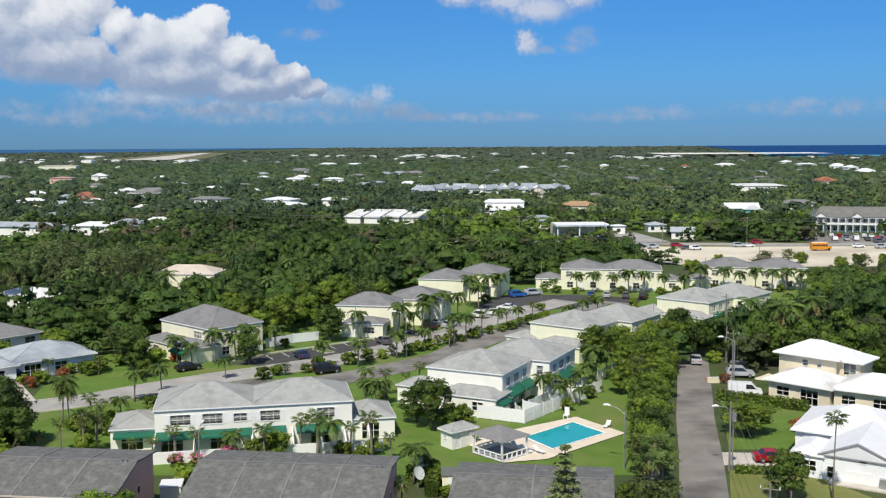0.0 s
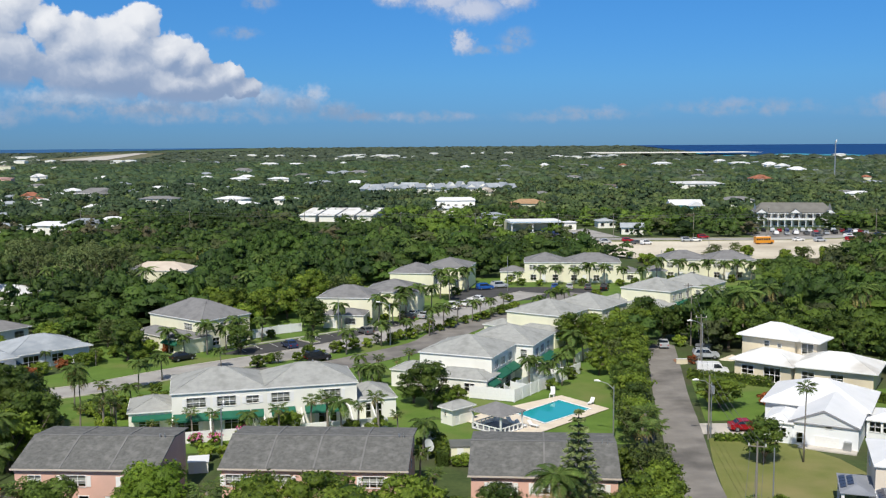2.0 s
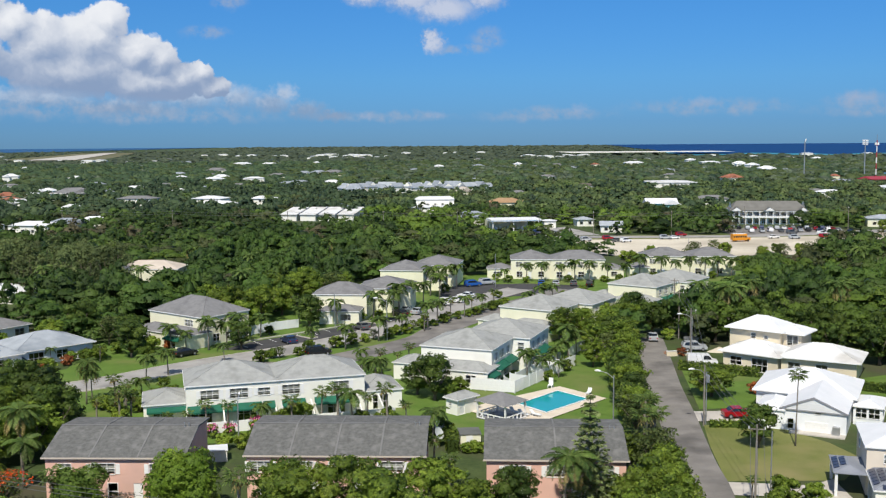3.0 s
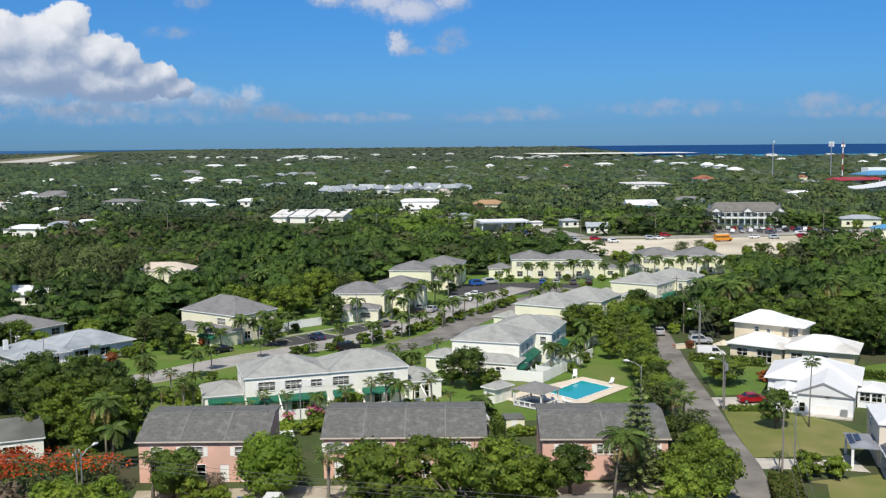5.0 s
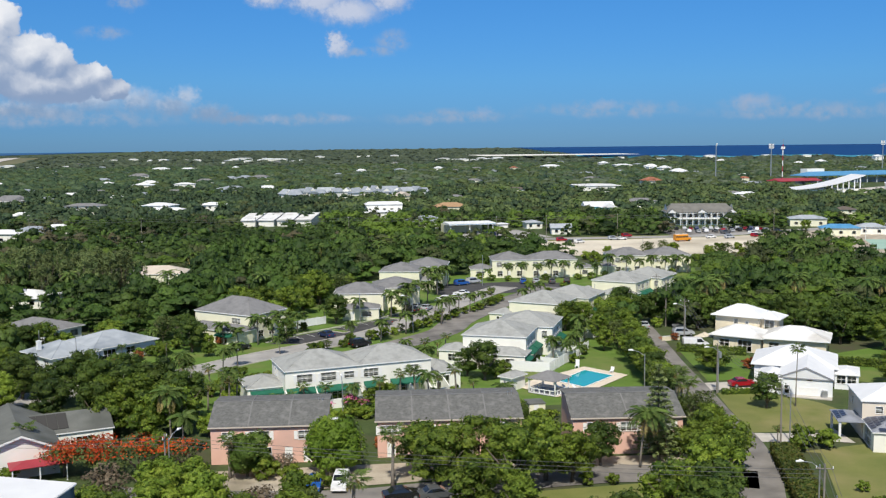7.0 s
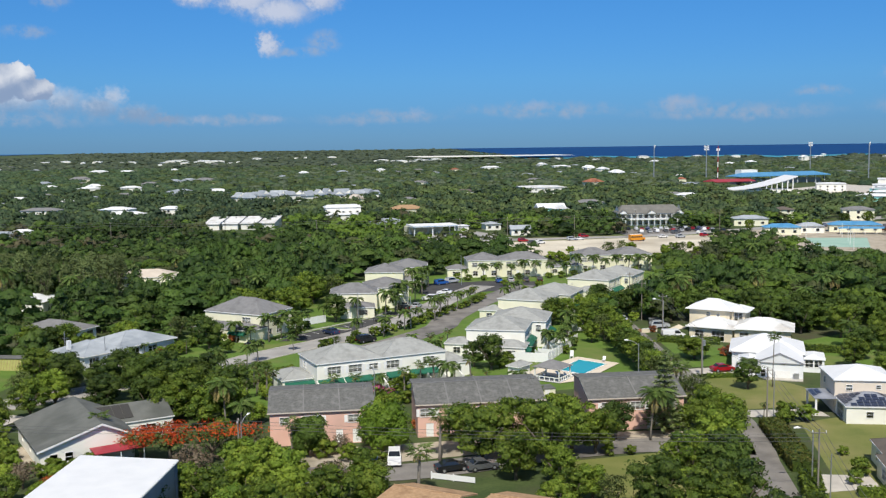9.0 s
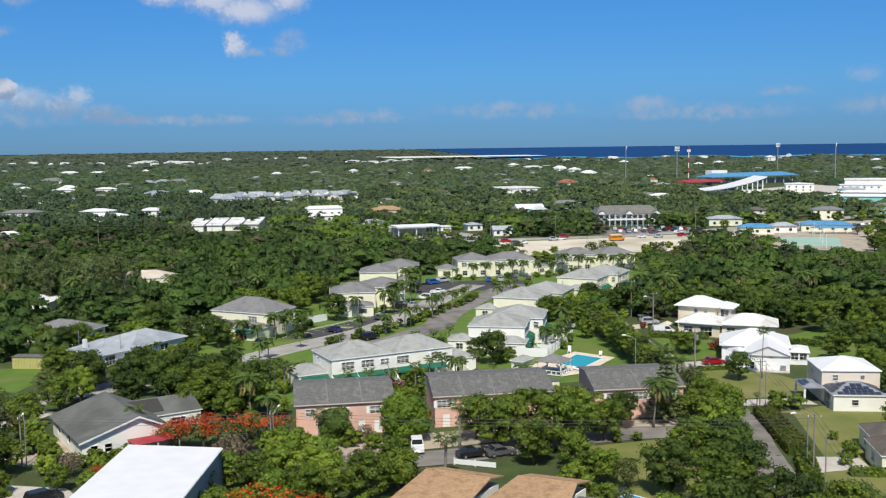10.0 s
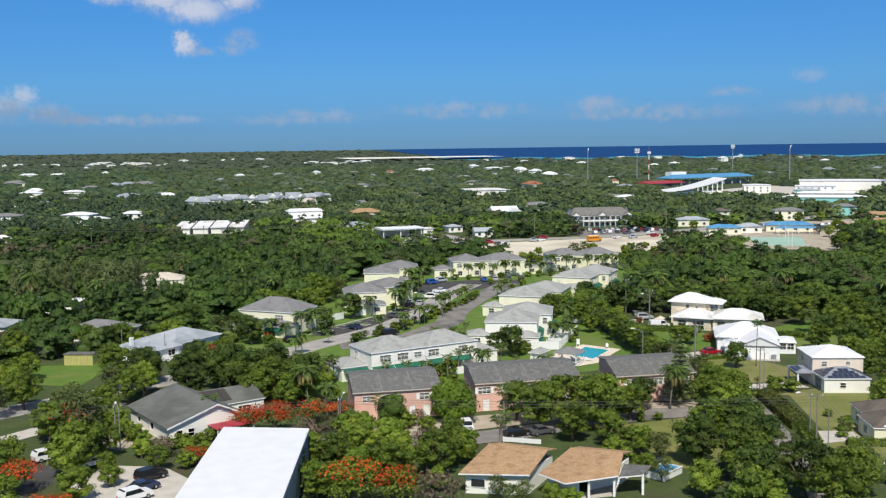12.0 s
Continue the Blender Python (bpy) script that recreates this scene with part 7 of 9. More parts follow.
# swooping white roof of a hall, floodlights, stands
sw = thing("sports_hall", 376, 690, -12, "white hall with a swooping curved roof", "hall")
m = Mesh()
for i in range(13):
    t = i / 12
    z = 2.5 + 10.5 * t ** 1.8
    m.v += [(56 * t, 0, z), (56 * t, 30, z), (56 * t, 30, z + 0.8), (56 * t, 0, z + 0.8)]
for i in range(12):
    k = i * 4
    m.f += [(k, k + 4, k + 5, k + 1), (k + 3, k + 2, k + 6, k + 7), (k, k + 3, k + 7, k + 4), (k + 1, k + 5, k + 6, k + 2)]
m.f += [(0, 1, 2, 3), (51, 50, 49, 48)]
part("roof", m, M_ROOFW, sw)
for i in range(6):
    part("column", Mesh().box(30 + 4.4 * i, 30.8 + 4.4 * i, 0.6, 1.4, 0, 2.3 + 10.5 * ((30 + 4.4 * i) / 56) ** 1.8), M_TRIM, sw)
part("wall", Mesh().box(6, 54, 3, 28, 0, 2.6), M_WHITEW, sw)
far_clear(404, 690, 36, 30), far_clear(440, 690, 24, 20)
st = thing("grandstand", 455, 822, 8, "grandstand with long blue and crimson roofs", "grandstand")
part("crimson_roof", Mesh().hip(-16, 32, 4, 24, 3.4, 2.2, 0.5, 0.9), M_ROOFCRIM, st)
part("blue_roof", Mesh().hip(20, 134, 12, 36, 7.4, 3.4, 0.6), M_ROOFBLUE, st)
part("seating_tier", Mesh().box(24, 130, 22, 33, 0, 4.6), M_CONC, st)
for i in range(10):
    part("column", Mesh().box(24 + i * 11.6, 24.6 + i * 11.6, 15, 15.6, 0, 7.0), M_TRIM, st)
part("press_box", Mesh().box(32, 52, 26, 36, 7.0, 14.0), M_WHITEW, st)
far_clear(470, 836, 40, 30), far_clear(540, 846, 46, 30)


def flood_mast(x, y, h, lamps=True):
    t = tube_thing("floodlight_mast", "tall slim grey floodlight mast over the stadium", "mast", x, y, h, 0.7, M_GALV, "floodlight masts")
    if lamps:
        for r in range(3):
            part("lamp_row", Mesh().box(-3.0, 3.0, -0.3, 0.3, h - 1 - r * 1.9, h + 0.2 - r * 1.9), M_TRIM, t)
    else:
        part("lamp_arm", Mesh().tube([(0, 0, h - 2), (1.2, 0, h + 1.5)], 0.5, 6), M_TRIM, t)


flood_mast(446, 971, 38, False), flood_mast(510, 971, 38), flood_mast(736, 1107, 40), flood_mast(593, 803, 39, False)
rw = thing("radio_mast", 480, 893, 0, "red and white banded radio mast", "mast")
for i in range(7):
    part("band", Mesh().tube([(0, 0, i * 5.4), (0, 0, (i + 1) * 5.4)], [0.55, 0.5], 6), M_ROOFCRIM if i % 2 == 0 else M_TRIM, rw)
part("antenna", Mesh().box(-2.0, 2.0, -0.4, 0.4, 33, 35.5), M_TRIM, rw)
part("aerial", Mesh().tube([(0, 0, 37.8), (0, 0, 43)], 0.2, 5), M_GALV, rw)

# school bus on the marl lot
bus = thing("school_bus", 133, 352, 2, "short orange-yellow bus with white roof parked on pale marl", "bus", z=0.06)
m = Mesh()
sec = [(-1.2, 0.5), (1.2, 0.5), (1.2, 2.5), (0.9, 2.9), (-0.9, 2.9), (-1.2, 2.5)]
for x in (-3.4, 2.2):
    m.v += [(x, y, z) for y, z in sec]
m.f += [tuple(range(5, -1, -1)), tuple(range(6, 12))] + [(i, (i + 1) % 6, 6 + (i + 1) % 6, 6 + i) for i in range(6)]
part("body", m, plain("bus_yellow", (0.62, 0.25, 0.02), 0.4), bus)
part("bonnet", Mesh().box(2.2, 3.6, -1.0, 1.0, 0.5, 1.5), plain("bus_yellow_bonnet", (0.62, 0.25, 0.02), 0.4), bus)
for i in range(6):
    for s in (-1, 1):
        part("window", Mesh().box(-3.2 + i * 0.9, -2.5 + i * 0.9, s * 1.2 - 0.02, s * 1.2 + 0.02, 1.6, 2.25), M_CARGLASS, bus)
part("roof_panel", Mesh().box(-3.3, 2.1, -0.85, 0.85, 2.9, 2.96), M_TRIM, bus)
for x in (-2.2, 2.6):
    for s in (-1, 1):
        part("wheel", Mesh().tube([(x, s * 0.85, 0.48), (x, s * 1.15, 0.48)], 0.48, 12), M_TYRE, bus)
cols = ["white", "grey", "black", "silver", "red", "navy", "white", "silver"]
for i in range(15):
    car(("sedan", "suv")[i % 2], cols[i % 8], 147 + i * 3.0, 404 - i * 0.75 + (i % 3) * 0.6, 72, far=True)
for i in range(10):
    car(("suv", "sedan")[i % 2], cols[(i * 3) % 8], 152 + i * 4.1, 388 - (i % 2) * 1.2, 78, far=True)
for i, (x, y, a) in enumerate([(72, 365, 5), (76, 362, 8), (85.5, 366, 0), (87, 358, 20), (90, 356, 20), (108, 365, 0), (111.5, 365, 0), (64, 398, 30), (60, 392, 10), (70, 392, 40), (118, 376, 0), (165, 378, 10), (150, 361, 5), (157, 358, 5), (175, 372, 20), (190, 378, 22)]):
    car(("sedan", "suv", "suv")[i % 3], cols[(i * 5 + 2) % 8], x, y, a, far=True)
for i in range(18):
    car(("sedan", "suv")[i % 2], cols[(i * 3 + 1) % 8], 262 + (i % 9) * 3.4, 366 - (i // 9) * 9 + (i % 9) * 1.2, 60, far=True)
for x, y, h in ((62, 384, 10), (84, 383, 10), (146, 381, 12), (30, 395, 10), (0, 402, 10), (-40, 412, 10), (-90, 426, 10), (-140, 440, 10), (196, 392, 10), (116, 382, 10)):
    utility_pole(x, y, h, 70)
for (ax, ay), (bx, by) in zip([(-140, 440), (-90, 426), (-40, 412), (0, 402), (30, 395), (62, 384), (84, 383), (116, 382), (146, 381)], [(-90, 426), (-40, 412), (0, 402), (30, 395), (62, 384), (84, 383), (116, 382), (146, 381), (196, 392)]):
    for k in (0, 1.0):
        cable((ax, ay, 9.6 - k), (bx, by, 9.6 - k), 0.8, 0.05)

# the wide scatter of roofs beyond: six designs, copied
DES = []
for i, (w, d, ze, rm, wm, lab) in enumerate([(16, 11, 3.4, M_ROOFW, M_WHITEW, "white-roofed bungalow among distant trees"), (18, 12, 3.6, M_ROOFSLATE, M_WHITEW, "slate-grey roofed bungalow among distant trees"), (14, 11, 5.6, M_ROOFW, M_WHITEW, "white two-storey house among distant trees"), (20, 12, 3.6, M_ROOFD, M_CREAM, "grey-roofed cream bungalow among distant trees"), (13, 10, 4.0, M_ROOFRED, M_CREAM, "red-roofed house among distant trees"), (30, 16, 6.0, M_ROOFW, M_WHITEW, "long white building among distant trees")]):
    h = thing("distant_house", 120 + i * 60, 1500, 0, lab, "house", "distant houses")
    block(h, -w / 2, -d / 2, w, d, ze, 2.3, wm, rm, [("f", (w - 1.2) * 0.2, 1.0, 1.8, 1.4, "window")], over=0.6, ridges=False, bars=None)
    if i < 5:
        block(h, w * (0.08 if i % 2 else -0.32), -d / 2 - 3.4, w * 0.36, d * 0.8, ze - 0.15, 1.8, wm, rm, [], over=0.45, gable=1.0, ridges=False)
    DES.append(h)
    far_clear(120 + i * 60, 1500, 14, 18)
h = thing("distant_house", 540, 1500, 0, "low white building among distant trees", "house", "distant houses")
block(h, -15, -8, 30, 16, 6.0, 1.7, M_WHITEW, M_ROOFW, [], over=0.6, ridges=False, bars=None)
DES.append(h)
far_clear(540, 1500, 14, 18)
hr = random.Random(5)
placed = []


def distant(i, x, y, a, s=1.0):
    o = copy_thing(DES[i], pose(x, y, gz(x, y), 0, 0, a) @ Matrix.Diagonal((s, s, s, 1)))
    far_clear(x, y, 9.5 * s, 8 * s)
    placed.append((x, y))


# roofs that stand out among the trees: design, bearing and size by place
for i, x, y, a, s in ((0, -300, 740, 20, 1.0), (1, -263, 703, -15, 0.8), (4, -247, 694, 10, 1.1), (0, -217, 626, -10, 1.0), (0, -241, 733, 30, 0.8), (2, -236, 752, -20, 0.9), (3, -214, 738, 5, 1.3), (0, -173, 580, 12, 0.8), (1, -139, 446, -20, 1.0), (0, -133, 467, 15, 0.9), (3, -479, 1092, 0, 1.2), (2, -367, 1074, 10, 1.2), (0, -308, 1101, -10, 1.0), (1, -193, 764, 25, 0.9)):
    distant(i, x, y, a, s)
for i, x, y, a, s in ((1, -217, 1215, 10, 1.0), (0, -196, 1096, -15, 0.9), (3, -187, 1318, 5, 1.4), (0, -149, 1063, 0, 1.2), (1, -69, 1207, 10, 1.0), (1, -52, 1216, -10, 1.1), (3, -34, 1202, 20, 1.2), (3, -95, 1127, 0, 1.0), (1, -67, 851, 25, 1.1), (0, -29, 850, -20, 1.3), (0, -147, 783, 15, 0.8), (5, -195, 1709, 0, 1.0), (5, -150, 1708, 0, 0.9), (1, 43, 455, 10, 1.0)):
    distant(i, x, y, a, s)
for i, x, y, a, s in ((2, 553, 1626, 10, 1.2), (0, 568, 1450, -20, 1.4), (2, 512, 1265, 15, 1.2), (0, 498, 1187, -10, 1.3), (4, 326, 858, 5, 1.4), (2, 535, 1365, 0, 1.0), (0, 497, 1178, 20, 1.1), (1, 606, 1602, 0, 1.0), (0, 861, 1810, 0, 1.2), (2, 899, 1517, 10, 1.2), (0, 876, 1547, -10, 1.1), (2, 1198, 1804, 0, 1.4), (0, 1271, 1567, 20, 1.2), (1, 905, 1118, -30, 1.0)):
    distant(i, x, y, a, s)
while len(placed) < 106:
    b = hr.uniform(-27, 46)
    r = 560 + 2300 * hr.random() ** 1.4
    # denser towards the town at the western side and along the eastern shore
    if hr.random() > (1.0 if b < -4 else 0.42 if b < 24 else 0.8):
        continue
    x, y = -30 + r * math.sin(radians(b)), -25 + r * math.cos(radians(b))
    if any((x - p) ** 2 + (y - q) ** 2 < 700 for p, q in placed) or any((x - kx) ** 2 + (y - ky) ** 2 < (kr + 16) ** 2 for kx, ky, kr in KEEP):
        continue
    distant(hr.choice((0, 1, 1, 2, 3, 3, 4, 1, 3)), x, y, hr.uniform(-30, 30), 0.82)
# pale rows of buildings just under the skyline
for b0, b1, r, n in ((-2.2, 0.8, 2750, 9), (-24, -17, 2500, 9), (-9, -3, 2900, 7), (-2.5, 2.5, 2600, 8), (9.5, 13.5, 2500, 8), (-16, -10, 2250, 5), (3, 9, 3100, 6), (20, 40, 2450, 8)):
    for i in range(n):
        b, rr = b0 + (b1 - b0) * (i + hr.uniform(-0.3, 0.3)) / n, r + hr.uniform(-160, 160)
        distant(6, rr * math.sin(radians(b)), rr * math.cos(radians(b)), hr.uniform(-20, 20), hr.uniform(0.45, 0.95))
# airport buildings beside the runway
far_house(-985, 2830, 0, 62, 30, 11, 0.6, M_WHITEW, M_ROOFW, "large white airport terminal far off", 0, 0, "terminal", "terminal", 40)
far_house(-595, 1560, 4, 58, 24, 8.5, 0.8, M_CREAM, M_BEIGE, "long beige low warehouse far off", 0, 8, "warehouse", "warehouse", 40)
far_clear(-69, 269, 11, 22), far_clear(-176, 424, 20, 44), far_clear(-150, 428, 13, 36)
for i in range(10):
    car(("sedan", "suv")[i % 2], cols[(i * 3) % 8], 226 + i * 3.3, 378 + i * 0.9, 62, far=True)
sp = thing("yard_shelter", 230, 346, -26, "long open shelter with blue metal roof", "shelter")
part("roof", Mesh().hip(0, 22, 0, 5, 2.7, 0.7, 0.1), M_ROOFBLUE, sp)
for i in range(5):
    for yy in (0.4, 4.6):
        part("post", Mesh().box(0.6 + i * 5.15, 0.8 + i * 5.15, yy - 0.1, yy + 0.1, 0, 2.7), M_TRIM, sp)
car("suv", "red", 170, 360, 20, far=True), car("sedan", "red", 188.5, 391, 10, far=True)
for x, y in ((190, 318), (206, 336), (222, 333), (214, 318), (204, 303), (196, 290)):
    tube_thing("court_post", "slim white post beside the playing court", "post", x, y, 6.5, 0.09, M_TRIM, "court posts")
for x, y, a, s in ((-1090, 2480, 0, 1.0), (-1060, 2340, 0, 0.7), (-1130, 2520, 0, 0.8), (-1190, 2480, 0, 0.8), (-1010, 2290, 0, 0.6)):
    distant(5, x, y, a, s)

# ---- trees ----
def crown_points(n, rx, h0, h1, lobes, leaf, up=0.3, jag=0.35, lr=(0.36, 0.56), loose=0.34, puff=0.12, flat=0.7, broad=0.5):
    """Leaf clumps over a heap of flattened lobes between heights h0 and h1, about rx wide to each side.

    flat is the height of a lobe against its width; broad is the share of the height at which the crown is widest."""
    cz, rz = (h0 + h1) / 2, (h1 - h0) / 2
    L = []
    for i in range(lobes):
        a = 2.4 * i + rng.uniform(-0.5, 0.5)
        t = (i + 0.5) / lobes
        u = (t - broad) / (1 - broad) if t > broad else (broad - t) / broad
        rad = rx * 0.66 * math.sqrt(max(0.0, 1 - u * u * 0.85)) * rng.uniform(0.6, 1.2)
        L.append((rad * math.cos(a), rad * math.sin(a), cz + rz * 0.78 * (2 * t - 1), rx * rng.uniform(*lr)))
    L.append((0, 0, cz + rz * 0.35, rx * lr[1]))
    L = np.array(L)
    p = L[:, 3] ** 2 / (L[:, 3] ** 2).sum()
    k = rng.choice(len(L), n, p=p)
    d = rng.normal(size=(n, 3))
    d /= np.linalg.norm(d, axis=1, keepdims=True)
    d[:, 2] = np.where(d[:, 2] < -0.3, -d[:, 2], d[:, 2])
    rr = L[k, 3] * (1 - jag * rng.random(n) ** 2 + puff * rng.random(n))
    squash = np.array([1, 1, flat])
    c = L[k, :3] + d * rr[:, None] * squash
    nrm = d * 0.9 + rng.normal(size=(n, 3)) * loose + np.array([0, 0, up])
    return c, nrm, leaf * rng.uniform(0.55, 1.35, n), (L, squash)


def limb_mesh(h0, h1, rx, r, limbs=6):
    m = Mesh()
    m.tube([(0, 0, -0.2), (0.05, 0.04, h0 * 0.6), (0.1, -0.05, h0 + 0.5)], [r * 1.25, r, r * 0.8], 7)
    for i in range(limbs):
        a = i * 2.4 + 0.5
        k = 0.55 + 0.1 * (i % 3)
        m.tube([(0.1, -0.05, h0 * 0.85), (rx * k * 0.45 * math.cos(a), rx * k * 0.45 * math.sin(a), h0 + (h1 - h0) * 0.3), (rx * k * math.cos(a), rx * k * math.sin(a), h0 + (h1 - h0) * 0.62)], [r * 0.6, r * 0.4, r * 0.12], 5)
    return m.data("trunk", M_BARK, True)


KINDS = {}


def tree_kind(key, name, label, leafm, h, rx, h0, n, leaf, lobes, extra=None, jag=0.35, lr=(0.26, 0.44), flat=0.68, broad=0.42, core=0.88, loose=0.5, puff=0.2):
    """Four shapes of a kind of tree, kept out of the scene until copied."""
    made = []
    for s in range(4):
        c, nrm, sz, (L, sq) = crown_points(n, rx, h0, h, lobes + s, leaf, 0.35, jag, lr, loose, puff, flat, broad)
        crown = quad_mesh("crown", cards(c, nrm, sz), leafm, lobe_core(L, sq, core, 3, 7) if jag < 0.5 and rx > 1 else None)
        ex = []
        if extra:
            em, cnt, es, where = extra
            c, nrm, sz, _ = crown_points(cnt, rx * 1.04, h0 + (h - h0) * where, h * 1.02, lobes, es, 0.8, jag, lr, loose, 0.25, flat, broad)
            ex.append(quad_mesh("blossom", cards(c, nrm, sz), em))
        made.append((limb_mesh(h0, h, rx, 0.05 * rx + 0.06), crown, ex))
    KINDS[key] = (name, label, made)


def tree(key, x, y, size=1.0, squeeze=1.0, group="", label=""):
    name, lab, made = KINDS[key]
    trunk, crown, ex = made[int(rng.integers(4))]
    t = thing(name, x, y, float(rng.uniform(0, 360)), label or lab, "tree", group)
    t.scale = (size, size, size * squeeze)
    part("trunk", trunk, None, t)
    cr = part("crown", crown, None, t)
    for e in ex:
        part("blossom", e, None, cr, "orange-red blossom")
    return t


tree_kind("broad", "broadleaf_tree", "dense green broadleaf tree with layered crown", M_LEAF, 7.5, 3.9, 1.2, 1250, 0.33, 24, None, 0.3, (0.18, 0.38), 0.6, 0.42, 0.82, 0.65, 0.38)
tree_kind("dark", "broadleaf_tree", "dark green dense broadleaf tree", M_LEAFDK, 7.5, 3.9, 1.0, 1150, 0.33, 24, None, 0.3, (0.18, 0.38), 0.6, 0.42, 0.82, 0.65, 0.38)
tree_kind("olive", "broadleaf_tree", "olive green tree with thin crown", M_LEAFOL, 7.0, 3.4, 1.4, 1100, 0.36, 15, None, 0.6)
tree_kind("yellow", "broadleaf_tree", "bright yellow-green leafy garden tree", M_LEAFYL, 5.5, 3.0, 0.9, 1200, 0.33, 14)
tree_kind("ball", "clipped_tree", "clipped round bright green garden tree", M_BALL, 5.2, 2.9, 0.7, 2400, 0.28, 9, None, 0.1, (0.5, 0.62), 0.9, 0.5, 0.93, 0.4)
tree_kind("darkball", "clipped_tree", "clipped round dark green garden tree", M_LEAFDK, 5.2, 2.9, 0.7, 2400, 0.28, 9, None, 0.12, (0.48, 0.6), 0.9, 0.5, 0.93, 0.4)
tree_kind("flame", "flame_tree", "spreading flame tree covered in orange-red blossom", M_LEAFOL, 5.2, 4.6, 2.0, 900, 0.36, 18, (M_FLAME, 1500, 0.27, 0.25), 0.6, (0.22, 0.4), 0.4)
tree_kind("flamegreen", "flame_tree", "spreading green flame tree with patches of red blossom", M_LEAF, 5.6, 4.4, 1.6, 1500, 0.34, 17, (M_FLAME, 420, 0.3, 0.45), 0.5, (0.24, 0.42), 0.45)
tree_kind("bare", "bare_tree", "half-bare brown twiggy tree", M_LEAFBR, 5.5, 3.6, 1.6, 620, 0.4, 14, None, 0.7)
tree_kind("feather", "casuarina_tree", "tall feathery grey-green casuarina tree", M_PINE, 13.0, 3.2, 1.5, 2100, 0.34, 26, None, 0.75, (0.16, 0.34), 1.3, 0.3, 0.8, 0.3)
tree_kind("flamebare", "flame_tree", "half-bare twiggy flame tree with a fringe of red blossom", M_LEAFOL, 5.4, 4.2, 1.8, 620, 0.34, 14, (M_FLAME, 420, 0.27, 0.5), 0.7, (0.22, 0.4), 0.45)
tree_kind("bush", "garden_bush", "rounded green garden bush", M_LEAF, 1.9, 1.2, 0.1, 280, 0.28, 8)
tree_kind("bloom", "flowering_bush", "green bush with bright pink blossom", M_LEAF, 1.9, 1.3, 0.1, 240, 0.28, 8, (M_BLOOM, 160, 0.24, 0.3))
tree_kind("croton", "garden_bush", "yellow-green variegated garden bush", M_LEAFYL, 1.7, 1.3, 0.1, 330, 0.28, 8)
tree_kind("redbush", "garden_bush", "red-brown leafy garden bush", M_REDLEAF, 1.9, 1.3, 0.1, 300, 0.28, 8)

# palms: a frond is a curved rib with leaflets, shared by all palms of a kind
def frond_mesh(length, droop, leaflet, n, material, width=0.09, fan=False):
    m = Mesh()
    rib = []
    for i in range(9):
        t = i / 8
        rib.append(Vector((length * t * (1 - 0.12 * t * t), 0, length * (0.42 * t - droop * t * t))))
    m.tube(rib, [0.035 * (1 - 0.8 * i / 8) for i in range(9)], 3)
    for i in range(n):
        t = (0.55 + 0.45 * (i / (n - 1))) if fan else 0.12 + 0.88 * (i + 0.5) / n
        k = min(int(t * 8), 7)
        p = rib[k].lerp(rib[k + 1], t * 8 - k)
        d = (rib[k + 1] - rib[k]).normalized()
        ll = leaflet * (1.0 if fan else (0.55 + 0.9 * math.sin(math.pi * min(1, t * 0.92 + 0.05))))
        for s in (-1, 1):
            out = Vector((0.55 * d.x, s * 0.85, 0.55 * d.z - 0.35))
            if fan:
                out = Vector((d.x * 0.8, s * (1.1 - t), d.z - 0.1))
            out.normalize()
            q, w = p + out * ll, d * width * ll
            mid = p + out * ll * 0.5 + Vector((0, 0, 0.05 * ll))
            m.face(p - w, mid - w * 1.6, q, mid + w * 1.6)
    return m.data("frond", material)


def fan_mesh(stalk, leaf, n, material, dry=0.0):
    """A fan leaf: a bare stalk and pleated blades spread round its end."""
    m = Mesh()
    e = Vector((stalk, 0, -0.12 * stalk))
    m.tube([(0, 0, 0), (stalk * 0.5, 0, 0.02), e], [0.03, 0.022, 0.015], 3)
    for i in range(n):
        a = radians(-125 + 250 * i / (n - 1))
        ln = leaf * (0.72 + 0.28 * math.cos(a))
        d = Vector((math.cos(a), math.sin(a), -0.28 - dry - 0.1 * (i % 2)))
        sd = Vector((-math.sin(a), math.cos(a), 0)) * ln * 0.15
        mid = e + d * ln * 0.5 + Vector((0, 0, 0.12 * ln))
        m.face(e, mid - sd, e + d * ln, mid + sd)
    return m.data("frond", material)


PALMS = {
    "coconut": dict(name="coconut_palm", label="tall coconut palm with arching fronds", h=8.5, lean=0.9, r=0.16, fr=[frond_mesh(3.4, 0.75, 0.95, 17, M_FROND, 0.13), frond_mesh(3.2, 1.0, 0.9, 17, M_FROND, 0.13), frond_mesh(3.0, 1.25, 0.85, 15, M_FRONDDRY, 0.13)], n=20),
    "royal": dict(name="garden_palm", label="slim garden palm with feathery crown", h=4.2, lean=0.25, r=0.11, fr=[frond_mesh(1.95, 0.75, 0.66, 13, M_FROND, 0.24), frond_mesh(1.85, 1.05, 0.64, 13, M_FROND, 0.26)], n=9),
    "fan": dict(name="fan_palm", label="fan palm with dense round crown", h=4.6, lean=0.2, r=0.15, fr=[fan_mesh(0.75, 0.85, 11, M_FROND), fan_mesh(0.75, 0.9, 11, M_FROND), fan_mesh(0.7, 0.8, 10, M_FROND), fan_mesh(0.5, 0.75, 9, M_FRONDDRY, 0.5)], n=14),
    "tallfan": dict(name="fan_palm", label="tall slender fan palm with small round crown", h=8.6, lean=0.2, r=0.085, fr=[fan_mesh(0.65, 0.8, 11, M_FROND), fan_mesh(0.65, 0.8, 11, M_FROND)], n=16),
}
PTRUNK = {}
